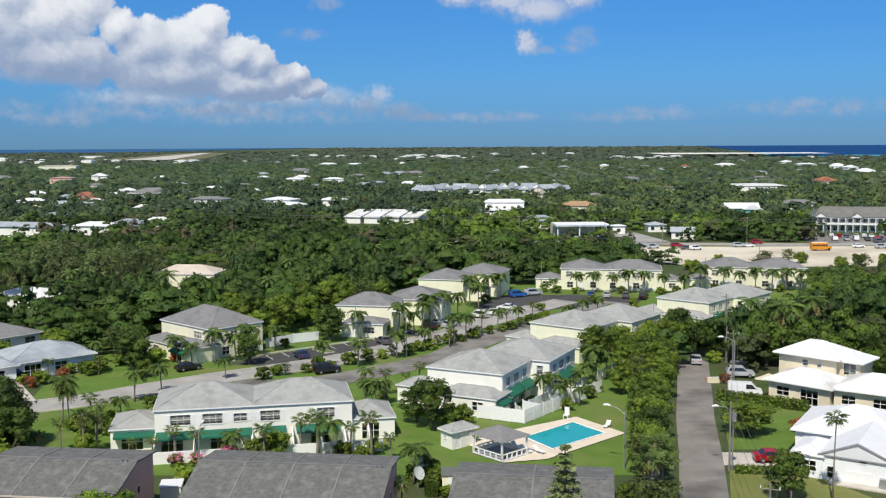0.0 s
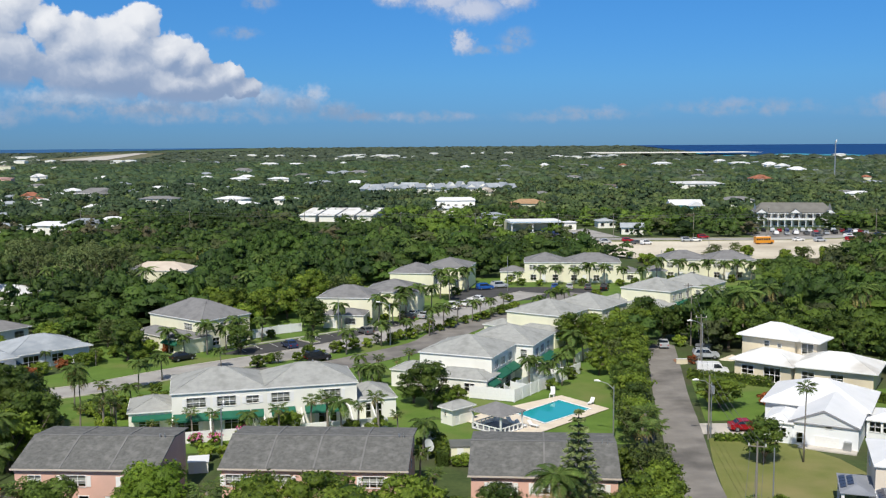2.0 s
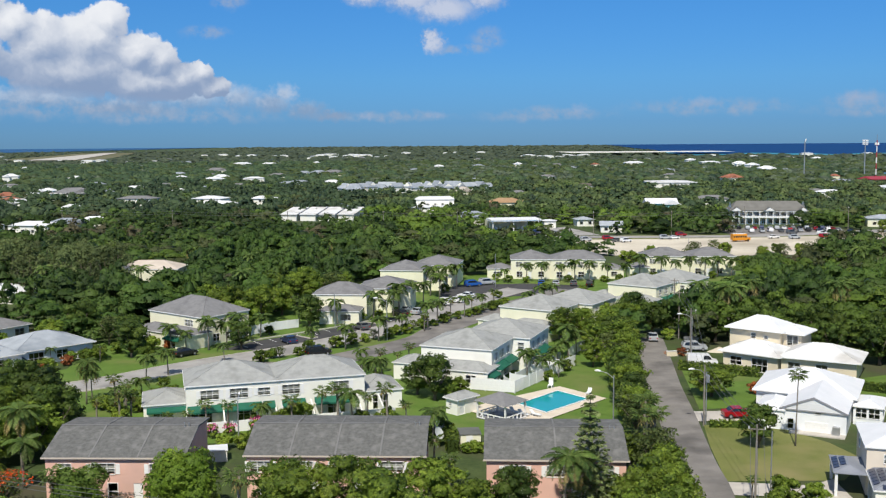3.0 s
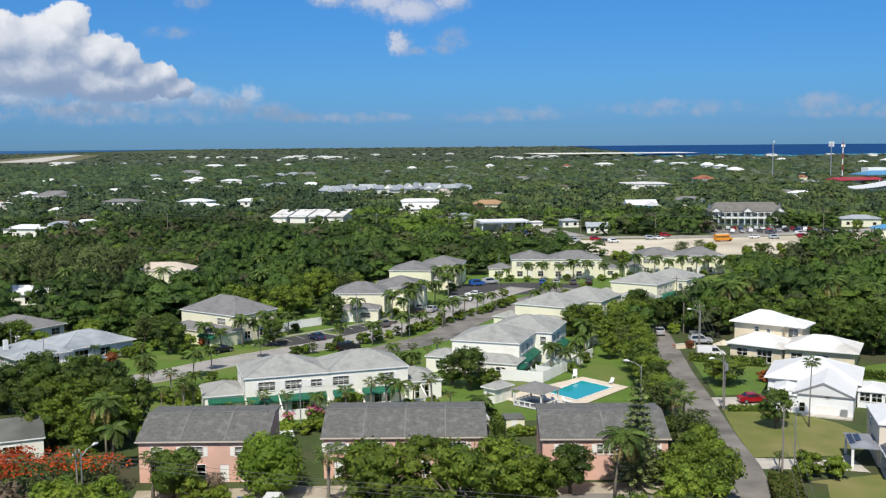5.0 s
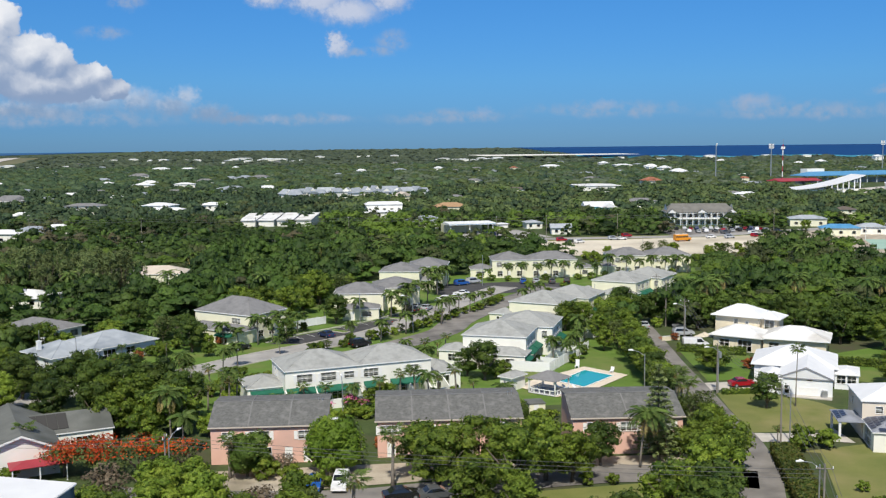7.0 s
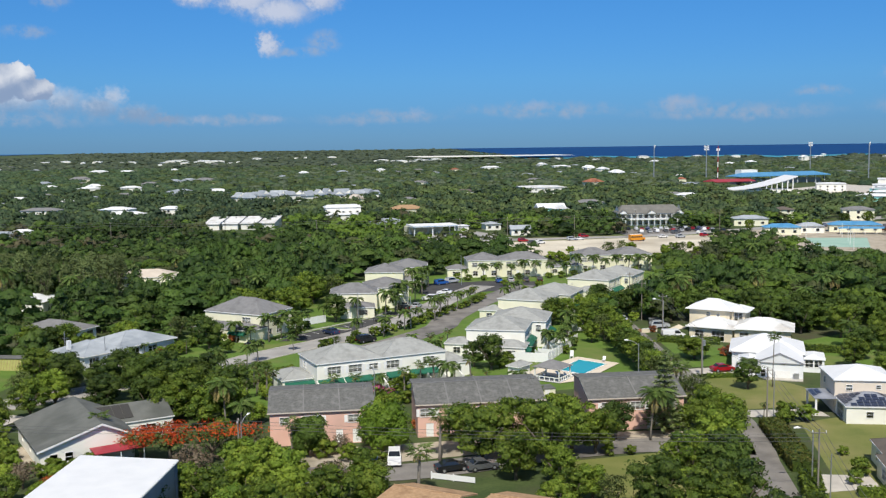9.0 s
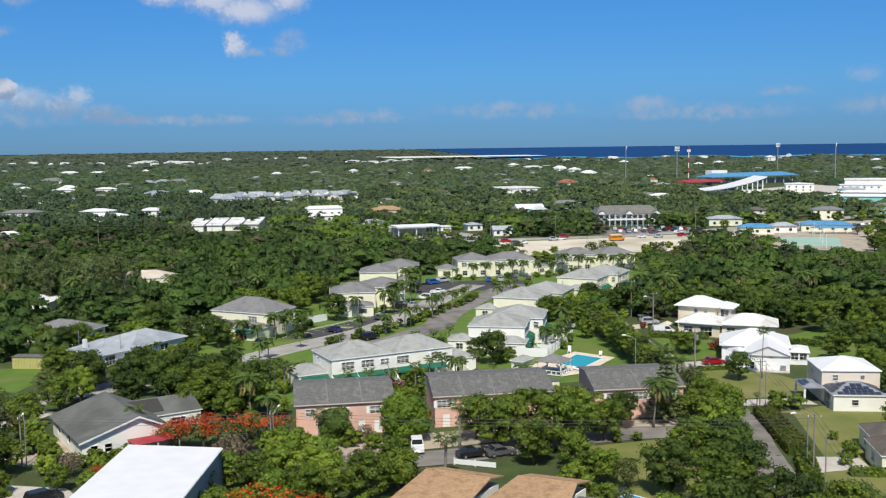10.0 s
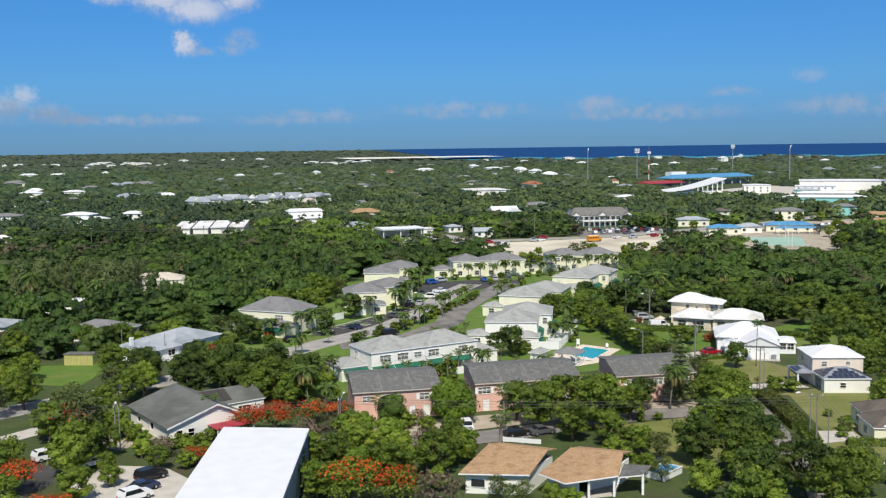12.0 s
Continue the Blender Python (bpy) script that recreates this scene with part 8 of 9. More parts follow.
for key, k in PALMS.items():
    h, ln = k["h"], k["lean"]
    PTRUNK[key] = Mesh().tube([(0, 0, -0.2), (ln * 0.15, 0, h * 0.3), (ln * 0.5, 0, h * 0.65), (ln, 0, h)], [k["r"] * 1.5, k["r"] * 1.05, k["r"] * 0.9, k["r"] * 0.8], 7).data("trunk", M_PALMBARK, True)


def palm(key, x, y, size=1.0, group=""):
    k = PALMS[key]
    t = thing(k["name"], x, y, float(rng.uniform(0, 360)), k["label"], "palm tree", group)
    size *= float(rng.uniform(0.82, 1.18))
    t.scale = (size, size, size * float(rng.uniform(0.9, 1.12)))
    part("trunk", PTRUNK[key], None, t)
    n = k["n"]
    for i in range(n):
        lift = 1 - i / n
        fr = k["fr"][min(int((i / n) * len(k["fr"])), len(k["fr"]) - 1)]
        f = part("frond", fr, None, t)
        f.matrix_local = pose(k["lean"], 0, k["h"], 0, (-75 * lift + 35 if "fan" in key else -48 * lift + 18), i * 137.5)
    return t


GB = "trees round the gardens"
for x, y, k, s in ((-53, 167.5, "dark", 0.95), (-49.5, 162.6, "yellow", 0.55), (-59.5, 179.3, "olive", 0.85), (-89.5, 98, "olive", 1.2), (-90, 83, "broad", 1.0), (-86.5, 88.5, "broad", 0.75), (-55.5, 124.5, "dark", 0.9), (28.6, 138, "broad", 0.85), (31.6, 147, "broad", 0.85), (25.6, 121, "dark", 0.8), (29.6, 144, "olive", 0.8), (33.4, 158, "broad", 0.9), (27.4, 132, "dark", 0.85), (24.0, 115.5, "olive", 0.75), (34.6, 164, "dark", 0.85), (35.5, 170, "broad", 0.9), (30.8, 152, "olive", 0.8), (-89.5, 177.5, "broad", 0.8), (-86.5, 174, "broad", 0.62), (-80.5, 173.5, "yellow", 0.62), (-93, 181, "olive", 0.9), (-71.5, 181.5, "yellow", 0.8),):
    tree(k, x, y, s, 1.0, GB)
for x, y, k, s in ((-54.5, 88.5, "flamebare", 0.95), (-49.5, 90.2, "flamebare", 0.8), (-55, 121, "dark", 1.2), (-57, 112.5, "broad", 1.1), (-52, 107.5, "broad", 1.05), (-55.5, 106, "broad", 0.75), (-60.5, 109.5, "broad", 0.85), (-63.5, 115.5, "dark", 0.9), (-47, 106.5, "yellow", 0.6), (-41.5, 87.6, "darkball", 0.95), (-31.0, 87.2, "ball", 1.2), (-20.6, 84, "broad", 0.9), (-19.5, 77, "broad", 1.05), (-14, 80, "broad", 1.15), (-11, 74.5, "broad", 1.15), (-6, 78.5, "broad", 1.1), (-3, 77.2, "broad", 0.85), (-17, 70, "broad", 0.85), (14.6, 77.5, "broad", 0.9), (2.4, 82.6, "dark", 0.78), (-1.2, 83.2, "broad", 0.6), (13.6, 83.4, "broad", 0.55),):
    tree(k, x, y, s, 1.0, GB)
for x, y, k, s in ((11, 68.7, "broad", 1.0), (7, 60, "dark", 1.0), (3.3, 63, "broad", 0.9), (-5.5, 53, "dark", 1.0), (-4, 45, "broad", 1.1), (1.5, 48, "dark", 1.1), (-12, 41, "broad", 0.7), (-8, 36, "dark", 1.1), (0, 37, "dark", 1.1), (7, 35, "broad", 0.9), (15.5, 33, "yellow", 1.2), (4, 55, "dark", 1.0), (15.8, 76, "broad", 1.0), (17.8, 83, "broad", 0.9), (20.4, 89, "broad", 0.72), (12.6, 71.5, "broad", 0.95), (20, 92, "olive", 0.9), (16, 30, "broad", 1.1), (-1, 29, "broad", 1.1), (-12, 30, "broad", 1.0), (22, 39, "yellow", 1.1), (26, 38, "broad", 1.0),):
    tree(k, x, y, s, 1.0, GB)
for x, y, k, s in ((-68.5, 137, "dark", 1.0), (-61.8, 134, "dark", 1.0), (-71, 128, "dark", 1.0), (-84, 145, "broad", 0.9), (-78, 135, "dark", 1.0), (-65, 126, "dark", 1.1), (-58.8, 120, "dark", 1.15), (-51, 113, "dark", 1.15), (-71, 119, "dark", 0.9), (-93, 105, "olive", 1.0), (-86.5, 112, "broad", 0.8), (-100, 123, "broad", 1.0), (-91, 100, "flamegreen", 1.0), (-94.5, 100, "broad", 0.9), (-101, 148, "broad", 0.8), (-95, 170, "broad", 0.55), (-79, 126, "broad", 0.9), (-103, 132, "yellow", 1.2), (-104, 138, "broad", 0.9), (-85, 131, "olive", 0.8), (-82, 120, "broad", 0.9),):
    tree(k, x, y, s, 1.0, GB)
for x, y, k, s in ((-107, 112, "olive", 1.0), (-51, 75.6, "yellow", 1.2), (-46, 71.5, "yellow", 1.15), (-41, 69.4, "bare", 0.8), (-55, 68, "broad", 0.8), (-42, 62, "broad", 0.9), (-49, 61, "broad", 0.9), (-60, 58.5, "broad", 0.7), (-36, 73, "yellow", 0.9), (-53, 63, "yellow", 0.9), (-37, 66, "yellow", 0.95), (-47, 66, "yellow", 0.95), (-51, 70, "yellow", 1.15), (-91, 80, "broad", 0.9), (-90, 68, "broad", 0.7), (-85.5, 74, "yellow", 0.6), (-100, 84, "broad", 0.8), (-104, 78, "bare", 0.9), (-99, 66, "broad", 0.8), (-86, 80, "yellow", 0.6), (-72, 82, "yellow", 0.5), (-101, 89, "bare", 0.6),):
    tree(k, x, y, s, 1.0, GB)
for x, y, k, s in ((-60, 91, "flame", 0.95), (-64, 93, "flame", 0.75), (-55.7, 55, "flamegreen", 1.0), (-51, 52, "flamegreen", 0.9), (-47, 47, "bare", 1.0), (-98, 75, "flame", 0.8), (-93, 61, "flame", 0.7), (-73.6, 80, "flame", 0.45), (-57, 79, "bare", 0.9), (-48, 82, "yellow", 0.85), (-34, 172, "dark", 0.75), (-1.5, 131, "dark", 0.95), (-3.8, 134.5, "dark", 0.7), (-22.3, 192.5, "dark", 0.95), (-55, 175, "dark", 0.9), (-59, 164, "yellow", 0.45), (-70, 178, "yellow", 1.0), (-66, 186, "dark", 1.1), (33, 153, "broad", 0.77), (30, 141, "broad", 0.69), (28, 134, "olive", 0.82), (26, 125, "broad", 0.82),):
    tree(k, x, y, s, 1.0, GB)
for x, y, k, s in ((27, 129, "broad", 0.77), (24.5, 117, "broad", 0.73), (23, 110, "olive", 0.77), (24, 113, "broad", 0.77), (18.5, 97, "broad", 0.60), (21.5, 97.5, "olive", 0.60), (36, 163, "broad", 0.86), (36, 172, "broad", 0.86), (30, 160, "broad", 0.77), (26, 172, "broad", 0.90), (31, 176, "broad", 0.77), (40, 178, "broad", 0.86), (37, 186, "broad", 0.77), (27, 150, "broad", 0.60), (33, 167, "broad", 0.86), (36.5, 103.5, "dark", 0.75), (9.2, 95.5, "dark", 0.5), (55, 168, "dark", 1.1), (48, 176, "dark", 1.0), (60, 165, "dark", 1.0), (66, 160, "dark", 1.0),):
    tree(k, x, y, s, 1.0, GB)
for x, y, k, s in ((52, 172, "dark", 1.0), (44, 186, "dark", 1.0), (70, 152, "dark", 0.9), (75, 145, "dark", 1.0), (80, 138, "broad", 1.0), (72, 160, "dark", 1.1), (80, 152, "dark", 1.1), (88, 146, "dark", 1.1), (96, 138, "broad", 1.0), (100, 128, "dark", 1.0), (64, 172, "dark", 1.1), (92, 128, "broad", 0.9), (86, 118, "dark", 1.0), (60, 97, "broad", 0.8), (58, 90, "broad", 0.8), (53, 86, "dark", 0.7), (66, 104, "dark", 1.0), (74, 100, "broad", 1.0), (52, 78, "broad", 0.8), (46, 70, "broad", 0.8), (40, 66, "broad", 0.8), (47, 60, "dark", 0.9),):
    tree(k, x, y, s, 1.0, GB)
for x, y, k, s in ((56, 68, "broad", 0.9), (62, 82, "dark", 0.9), (36, 48, "broad", 0.8), (30, 42, "yellow", 0.8), (44, 50, "broad", 0.9), (-81, 86, "yellow", 0.55), (-78, 84.5, "bare", 0.6), (-74.5, 85.5, "yellow", 0.45), (-88, 97, "yellow", 0.6), (-84, 103, "yellow", 0.7), (-86, 106, "broad", 0.7), (-90, 94, "bare", 0.6), (-79, 79, "broad", 0.5), (-75, 78, "yellow", 0.5), (-104, 98, "olive", 0.6), (-106, 100, "broad", 1.0), (-104, 90, "broad", 0.8), (-102, 70, "broad", 0.8), (-108, 86, "broad", 0.9), (-104, 118, "olive", 0.9), (-91.5, 120, "olive", 0.7), (-108, 128, "broad", 1.0),):
    tree(k, x, y, s, 1.0, GB)
for x, y, k, s in ((-106, 140, "olive", 0.7), (-112, 142, "broad", 1.0), (-110, 156, "dark", 1.0), (-104, 168, "broad", 1.0), (-104, 180, "dark", 0.9), (-112, 172, "olive", 1.0), (-79, 140, "dark", 0.9), (-53, 95, "broad", 0.6), (64, 112, "broad", 0.8), (70, 118, "dark", 0.9), (76, 112, "broad", 1.0), (80, 124, "broad", 0.8), (66, 94, "broad", 0.9), (82, 108, "dark", 1.0), (74, 90, "broad", 1.0), (84, 96, "dark", 1.0), (92, 106, "broad", 1.1), (100, 114, "dark", 1.1), (94, 118, "broad", 1.0), (86, 132, "broad", 0.9), (104, 142, "dark", 1.1), (68, 78, "dark", 0.9),):
    tree(k, x, y, s, 1.0, GB)
for x, y, k, s in ((78, 78, "broad", 1.0), (62, 60, "dark", 0.9), (58, 52, "broad", 0.9), (70, 66, "broad", 1.0), (90, 84, "dark", 1.1), (34, 38, "dark", 0.8), (40, 30, "broad", 1.0), (28, 30, "broad", 1.0), (50, 40, "broad", 1.0), (-44, 56, "yellow", 0.6), (-57, 62, "yellow", 0.7), (-45, 76, "yellow", 0.6), (-40, 74, "bare", 0.6), (-35, 70, "olive", 0.6), (-58, 72, "broad", 0.7), (-62, 66, "broad", 0.7), (-15.0, 51.5, "broad", 0.45), (-14.2, 48.4, "olive", 0.5), (-16.5, 54, "broad", 0.45), (-16, 58, "yellow", 0.7), (-13, 60, "broad", 0.6), (-37.6, 50.2, "olive", 0.45),):
    tree(k, x, y, s, 1.0, GB)
for x, y, k, s in ((-34.6, 48.6, "olive", 0.4), (-31.8, 46.2, "yellow", 0.5), (-31, 42, "yellow", 0.6), (-38, 44, "olive", 0.6),):
    tree(k, x, y, s, 1.0, GB)
for i in range(24):
    x, y = -109 + 6.4 * (i % 6) + rng.uniform(-2.5, 2.5), 244 + 10.5 * (i // 6) - 1.2 * (i % 6) + rng.uniform(-3, 3)
    KEEP.append((x, y, 3.4))
    tree("feather", x, y, 0.85 + 0.3 * rng.random(), 0.95, "casuarina grove")
for x, y, k in ((-79.5, 252, 0.95), (-76.2, 249, 1.0), (-71.5, 251, 0.85)):
    tree("feather", x, y, k, 0.95, "casuarina grove")
tree("broad", 39.6, 128.2, 1.0, 0.6, GB, "low spreading green broadleaf tree on the lawn")
for x, y, k, s in ((-52.5, 134.7, "coconut", 0.62), (-51.7, 134.9, "coconut", 0.62), (-46.3, 146.7, "royal", 1.2), (-43.8, 152.2, "royal", 1.0), (-57.7, 164.4, "fan", 0.6), (-66.0, 164.2, "royal", 0.55), (-64.3, 167.3, "royal", 0.6), (-62.4, 170.6, "royal", 0.7), (-60.9, 172.6, "royal", 0.75), (-33, 119.5, "fan", 0.95), (-30, 117.2, "fan", 0.8), (-17.8, 120.6, "fan", 1.1), (-13.6, 117.5, "royal", 1.0), (-11.6, 120.4, "fan", 0.95), (-8.9, 119.2, "fan", 0.9), (-6.4, 117.2, "fan", 0.85), (-37.7, 118.2, "fan", 0.65), (-25.7, 117.6, "royal", 0.95), (-47.8, 121.5, "fan", 0.7), (-46, 124, "fan", 0.8), (-45.5, 127.7, "fan", 0.8), (-43.4, 122, "fan", 0.85),):
    palm(k, x, y, s, "garden palms" if k != "coconut" else "coconut palms")
for x, y, k, s in ((-49, 118, "fan", 0.8), (-52, 116, "fan", 0.75), (14.5, 143, "royal", 0.85), (16.6, 142, "royal", 0.8), (18.9, 146.5, "royal", 0.85), (16.3, 146.8, "royal", 1.0), (20.8, 149.5, "royal", 1.0), (19.6, 142.9, "royal", 0.6), (22.3, 153, "royal", 1.0), (24.3, 157, "royal", 1.0), (26.5, 160.5, "royal", 1.1), (-35.8, 161.2, "royal", 0.9), (-20.9, 169.9, "royal", 0.95), (-14.8, 169.6, "royal", 1.0), (-3.6, 183, "royal", 1.0), (-12.3, 152.5, "royal", 0.9), (2.0, 189.4, "royal", 1.0), (4.2, 192.8, "royal", 1.0), (10.9, 201, "royal", 1.0), (15.7, 207.5, "royal", 1.0), (-8.5, 176.6, "royal", 1.0),):
    palm(k, x, y, s, "garden palms" if k != "coconut" else "coconut palms")
for x, y, k, s in ((7.5, 198, "fan", 0.8), (19, 212, "fan", 0.8), (1, 185.8, "fan", 0.8), (13, 205, "fan", 0.8), (-6, 152, "fan", 0.75), (-4, 154.5, "fan", 0.75), (-9, 149, "fan", 0.7), (-12, 148, "fan", 0.7), (-47, 173.5, "royal", 1.0), (-44, 171.8, "royal", 0.9), (-40, 172.2, "royal", 1.1), (-37, 175, "royal", 1.1), (-35, 178, "royal", 1.2), (-31.5, 183.5, "royal", 1.1), (-24.5, 197, "royal", 0.9), (-16.5, 194.5, "royal", 1.0), (-9, 197, "royal", 1.2), (-6, 199, "royal", 1.25), (-4.5, 204, "royal", 1.3), (-3, 207.5, "royal", 1.3), (0, 212, "royal", 1.3), (3, 216, "royal", 1.25),):
    palm(k, x, y, s, "garden palms" if k != "coconut" else "coconut palms")
for x, y, k, s in ((6, 233, "royal", 1.3), (9, 236, "royal", 1.3), (11, 241, "royal", 1.35), (14, 246, "royal", 1.3), (8, 229, "royal", 1.2), (-1, 221, "royal", 1.2), (34, 254.5, "royal", 1.1), (38, 253.5, "royal", 1.1), (43, 253.5, "royal", 1.1), (47, 252.5, "royal", 1.1), (51, 252.5, "royal", 1.1), (56, 252, "royal", 1.1), (61, 251.5, "royal", 1.0), (28, 255, "royal", 1.0), (72, 256, "royal", 1.2), (76, 255.5, "royal", 1.2), (80, 255, "royal", 1.2), (84, 254.5, "royal", 1.2), (88, 255.5, "royal", 1.2), (92, 255.5, "royal", 1.2), (66, 256, "royal", 1.2), (30, 215, "royal", 1.0),):
    palm(k, x, y, s, "garden palms" if k != "coconut" else "coconut palms")
for x, y, k, s in ((34, 219, "royal", 1.0), (26, 208, "royal", 1.0), (59.5, 173.5, "coconut", 1.1), (6.9, 80.6, "coconut", 0.78), (41.2, 103.3, "tallfan", 1.0), (-30.5, 67, "fan", 1.3), (-24.5, 80, "fan", 1.35), (-43.7, 87.4, "fan", 1.0), (-69.5, 98, "fan", 0.95), (28.3, 85.4, "fan", 0.65), (22.4, 105, "fan", 1.2), (21, 100, "fan", 1.2), (23.4, 107.5, "fan", 1.2), (22.5, 101.5, "fan", 1.2), (-3.2, 91.5, "fan", 0.9), (-4.4, 97.5, "fan", 0.9), (-3.5, 109.5, "royal", 0.9), (-52, 104, "coconut", 0.7), (-50, 98, "royal", 1.1), (-105, 236, "coconut", 1.0),):
    palm(k, x, y, s, "garden palms" if k != "coconut" else "coconut palms")
for x, y, k, s in ((-60, 280, "coconut", 1.0), (-20, 290, "coconut", 1.0), (70, 190, "coconut", 0.9), (85, 178, "coconut", 0.9), (92, 190, "coconut", 0.9), (104, 176, "coconut", 0.9), (-56, 124, "coconut", 0.6), (-58, 127, "coconut", 0.65), (-54, 120, "coconut", 0.55), (-44.5, 120.5, "fan", 0.95), (-15.5, 119.5, "fan", 1.0), (-21.5, 116.6, "fan", 0.8), (-35, 117, "fan", 0.7), (75, 128, "royal", 1.1),):
    palm(k, x, y, s, "garden palms" if k != "coconut" else "coconut palms")
# tall pine beside the pink house, in tiers of drooping branches
def tier_pine(x, y, h, rx):
    t = thing("norfolk_pine", x, y, 0, "tall conical green pine beside the pink house", "tree")
    part("trunk", Mesh().tube([(0, 0, -0.2), (0, 0, h)], [0.2, 0.04], 7), M_BARK, t)
    c, nrm, sz = [], [], []
    for lv in range(15):
        z = 1.2 + (h - 1.4) * lv / 14
        R = rx * (1 - (lv / 14.6) ** 1.15) + 0.12
        nb = 9
        for b in range(nb):
            a = b * 2 * math.pi / nb + lv * 0.5
            for q in range(int(6 + 9 * R)):
                u = rng.random() ** 0.7
                c.append((math.cos(a) * R * u + rng.normal() * 0.12, math.sin(a) * R * u + rng.normal() * 0.12, z + 0.25 * R * u - 0.2 * R * u * u + rng.normal() * 0.06))
                nrm.append((rng.normal() * 0.4, rng.normal() * 0.4, 1))
                sz.append(rng.uniform(0.24, 0.5))
    part("crown", quad_mesh("crown", cards(np.array(c), np.array(nrm), np.array(sz)), M_NORFOLK), None, t)
tier_pine(10.2, 82.8, 12.6, 3.2)
for x, y, k, s in ((-80.5, 92.5, "bush", 1.3), (-82, 96, "croton", 1.4), (-83.2, 99.6, "bush", 1.5), (-76.4, 88.6, "bush", 1.0), (-73.6, 89.8, "croton", 0.9), (-84.6, 103.4, "bush", 1.4), (-31.8, 115.6, "bloom", 0.9), (-29.6, 116.4, "bloom", 0.8), (-26.0, 117.8, "bloom", 1.1), (-24.4, 116.9, "bloom", 0.8), (-12.5, 118.4, "bush", 1.2), (-10.0, 118.0, "bush", 1.0), (-22.6, 117.6, "broad", 0.42), (-20.4, 118.6, "broad", 0.48), (-65.7, 156, "redbush", 1.0), (-64.7, 158, "bush", 1.2), (-62.6, 162.0, "redbush", 1.0), (-60.7, 166, "croton", 1.2), (-68, 152.5, "bush", 1.0), (-58.2, 167, "bush", 1.3), (2.6, 133.6, "bush", 1.5), (0.8, 132.0, "bush", 1.4),):
    tree(k, x, y, s, 1.0, "garden bushes")
for x, y, k, s in ((47.6, 126.6, "redbush", 1.5), (46.6, 129.0, "redbush", 1.0), (-27.3, 110.6, "croton", 1.1), (-24.6, 111.2, "croton", 1.2), (-22.0, 112.0, "croton", 1.2), (-29.6, 110.0, "croton", 1.1), (-25.8, 112.6, "croton", 1.0), (47, 171.6, "croton", 1.2), (44.5, 156.4, "redbush", 0.8), (25.6, 58.8, "bush", 1.3), (28.8, 66.8, "bush", 0.7), (23.0, 56.4, "bush", 1.0), (-2.4, 112.0, "bush", 1.4), (0.3, 105.4, "croton", 0.75), (1.3, 105.5, "croton", 0.8), (2.3, 105.3, "croton", 0.75), (3.2, 105.3, "croton", 0.7), (31.5, 84.0, "bush", 1.6), (34.0, 83.0, "bush", 1.4), (29.5, 82.0, "bush", 1.2), (-24.0, 96.0, "redbush", 0.9), (19.0, 101.0, "bush", 1.3),):
    tree(k, x, y, s, 1.0, "garden bushes")
for x, y, k, s in ((17.2, 103.5, "bush", 1.0), (-44, 178, "bush", 1.0), (-30, 186, "bush", 1.0), (10, 238, "bush", 1.2), (26, 256.5, "bush", 1.2), (58.5, 250, "bush", 1.2), (36, 238.5, "bush", 1.1), (22, 226.5, "bush", 1.0),):
    tree(k, x, y, s, 1.0, "garden bushes")
for x, y, k, s in [(-11.6, 142.6, "royal", 0.8), (-9.9, 141.6, "royal", 0.85), (-8.9, 144.7, "royal", 0.75), (-10.6, 143.6, "royal", 0.6), (-46.0, 131.0, "fan", 0.9), (-48.0, 133.5, "fan", 0.8), (-44.5, 135.0, "royal", 0.8), ]:
    palm(k, x, y, s, "garden palms")
for x, y, k, s in ((-12.2, 119.3, "bush", 1.0), (-8.9, 120.4, "bush", 1.1), (-47.5, 130, "bush", 1.4), (-45.5, 133.5, "bush", 1.3), (-43.8, 129.2, "bush", 1.2), (-49.5, 131.5, "croton", 1.2), (-42.2, 132.2, "yellow", 0.5), (-53.3, 174.9, "yellow", 0.5), (-47.7, 174.8, "redbush", 1.1), (-50.5, 173.6, "croton", 1.4), (-45.6, 176.0, "croton", 0.8), (-66.5, 160, "bush", 0.9), (-67.6, 158, "croton", 0.9), (-63.0, 165.5, "croton", 1.0), (-59.4, 169.5, "bush", 1.1), (-56.4, 171.5, "bush", 1.2), (-14.5, 139.5, "bush", 0.9), (-5.2, 150.4, "bush", 0.8), (0.5, 136.5, "bush", 1.2), (-9.4, 147.6, "bush", 0.8), (-40.5, 137.5, "bush", 1.0), (-38.5, 141.0, "croton", 0.8),):
    tree(k, x, y, s, 1.0, "garden bushes")
for x, y, k, s in ((-43.0, 143.0, "bush", 1.0), (-1.5, 150, "bush", 0.8), (17.5, 140.5, "bush", 1.0), (21.5, 147.2, "bush", 1.1), (23.4, 151.5, "bush", 0.9),):
    tree(k, x, y, s, 1.0, "garden bushes")
for x, y, k, s in [(-44.7, 121.3, "yellow", 0.55), (-82.1, 173.1, "broad", 0.85), (-78.1, 174.5, "yellow", 0.7), (-85.3, 171.6, "dark", 0.85), (-84.7, 150.3, "broad", 0.8), (-62.3, 119.5, "broad", 0.9), (-58.0, 125.7, "broad", 0.9)]:
    tree(k, x, y, s, 1.0, GB)
for x, y, k, s in [(-84.1, 97.9, "bush", 1.6), (-74.7, 89.5, "bush", 1.2), (-72.2, 90.3, "croton", 1.0), (-70.2, 91.2, "bush", 1.1), (-81.8, 97.1, "croton", 1.3), (-39.2, 86.3, "croton", 1.5), (-37.0, 87.0, "bare", 0.5), (-36.4, 84.0, "croton", 1.3), (-32.8, 81.5, "croton", 1.1)]:
    tree(k, x, y, s, 1.0, "garden bushes")
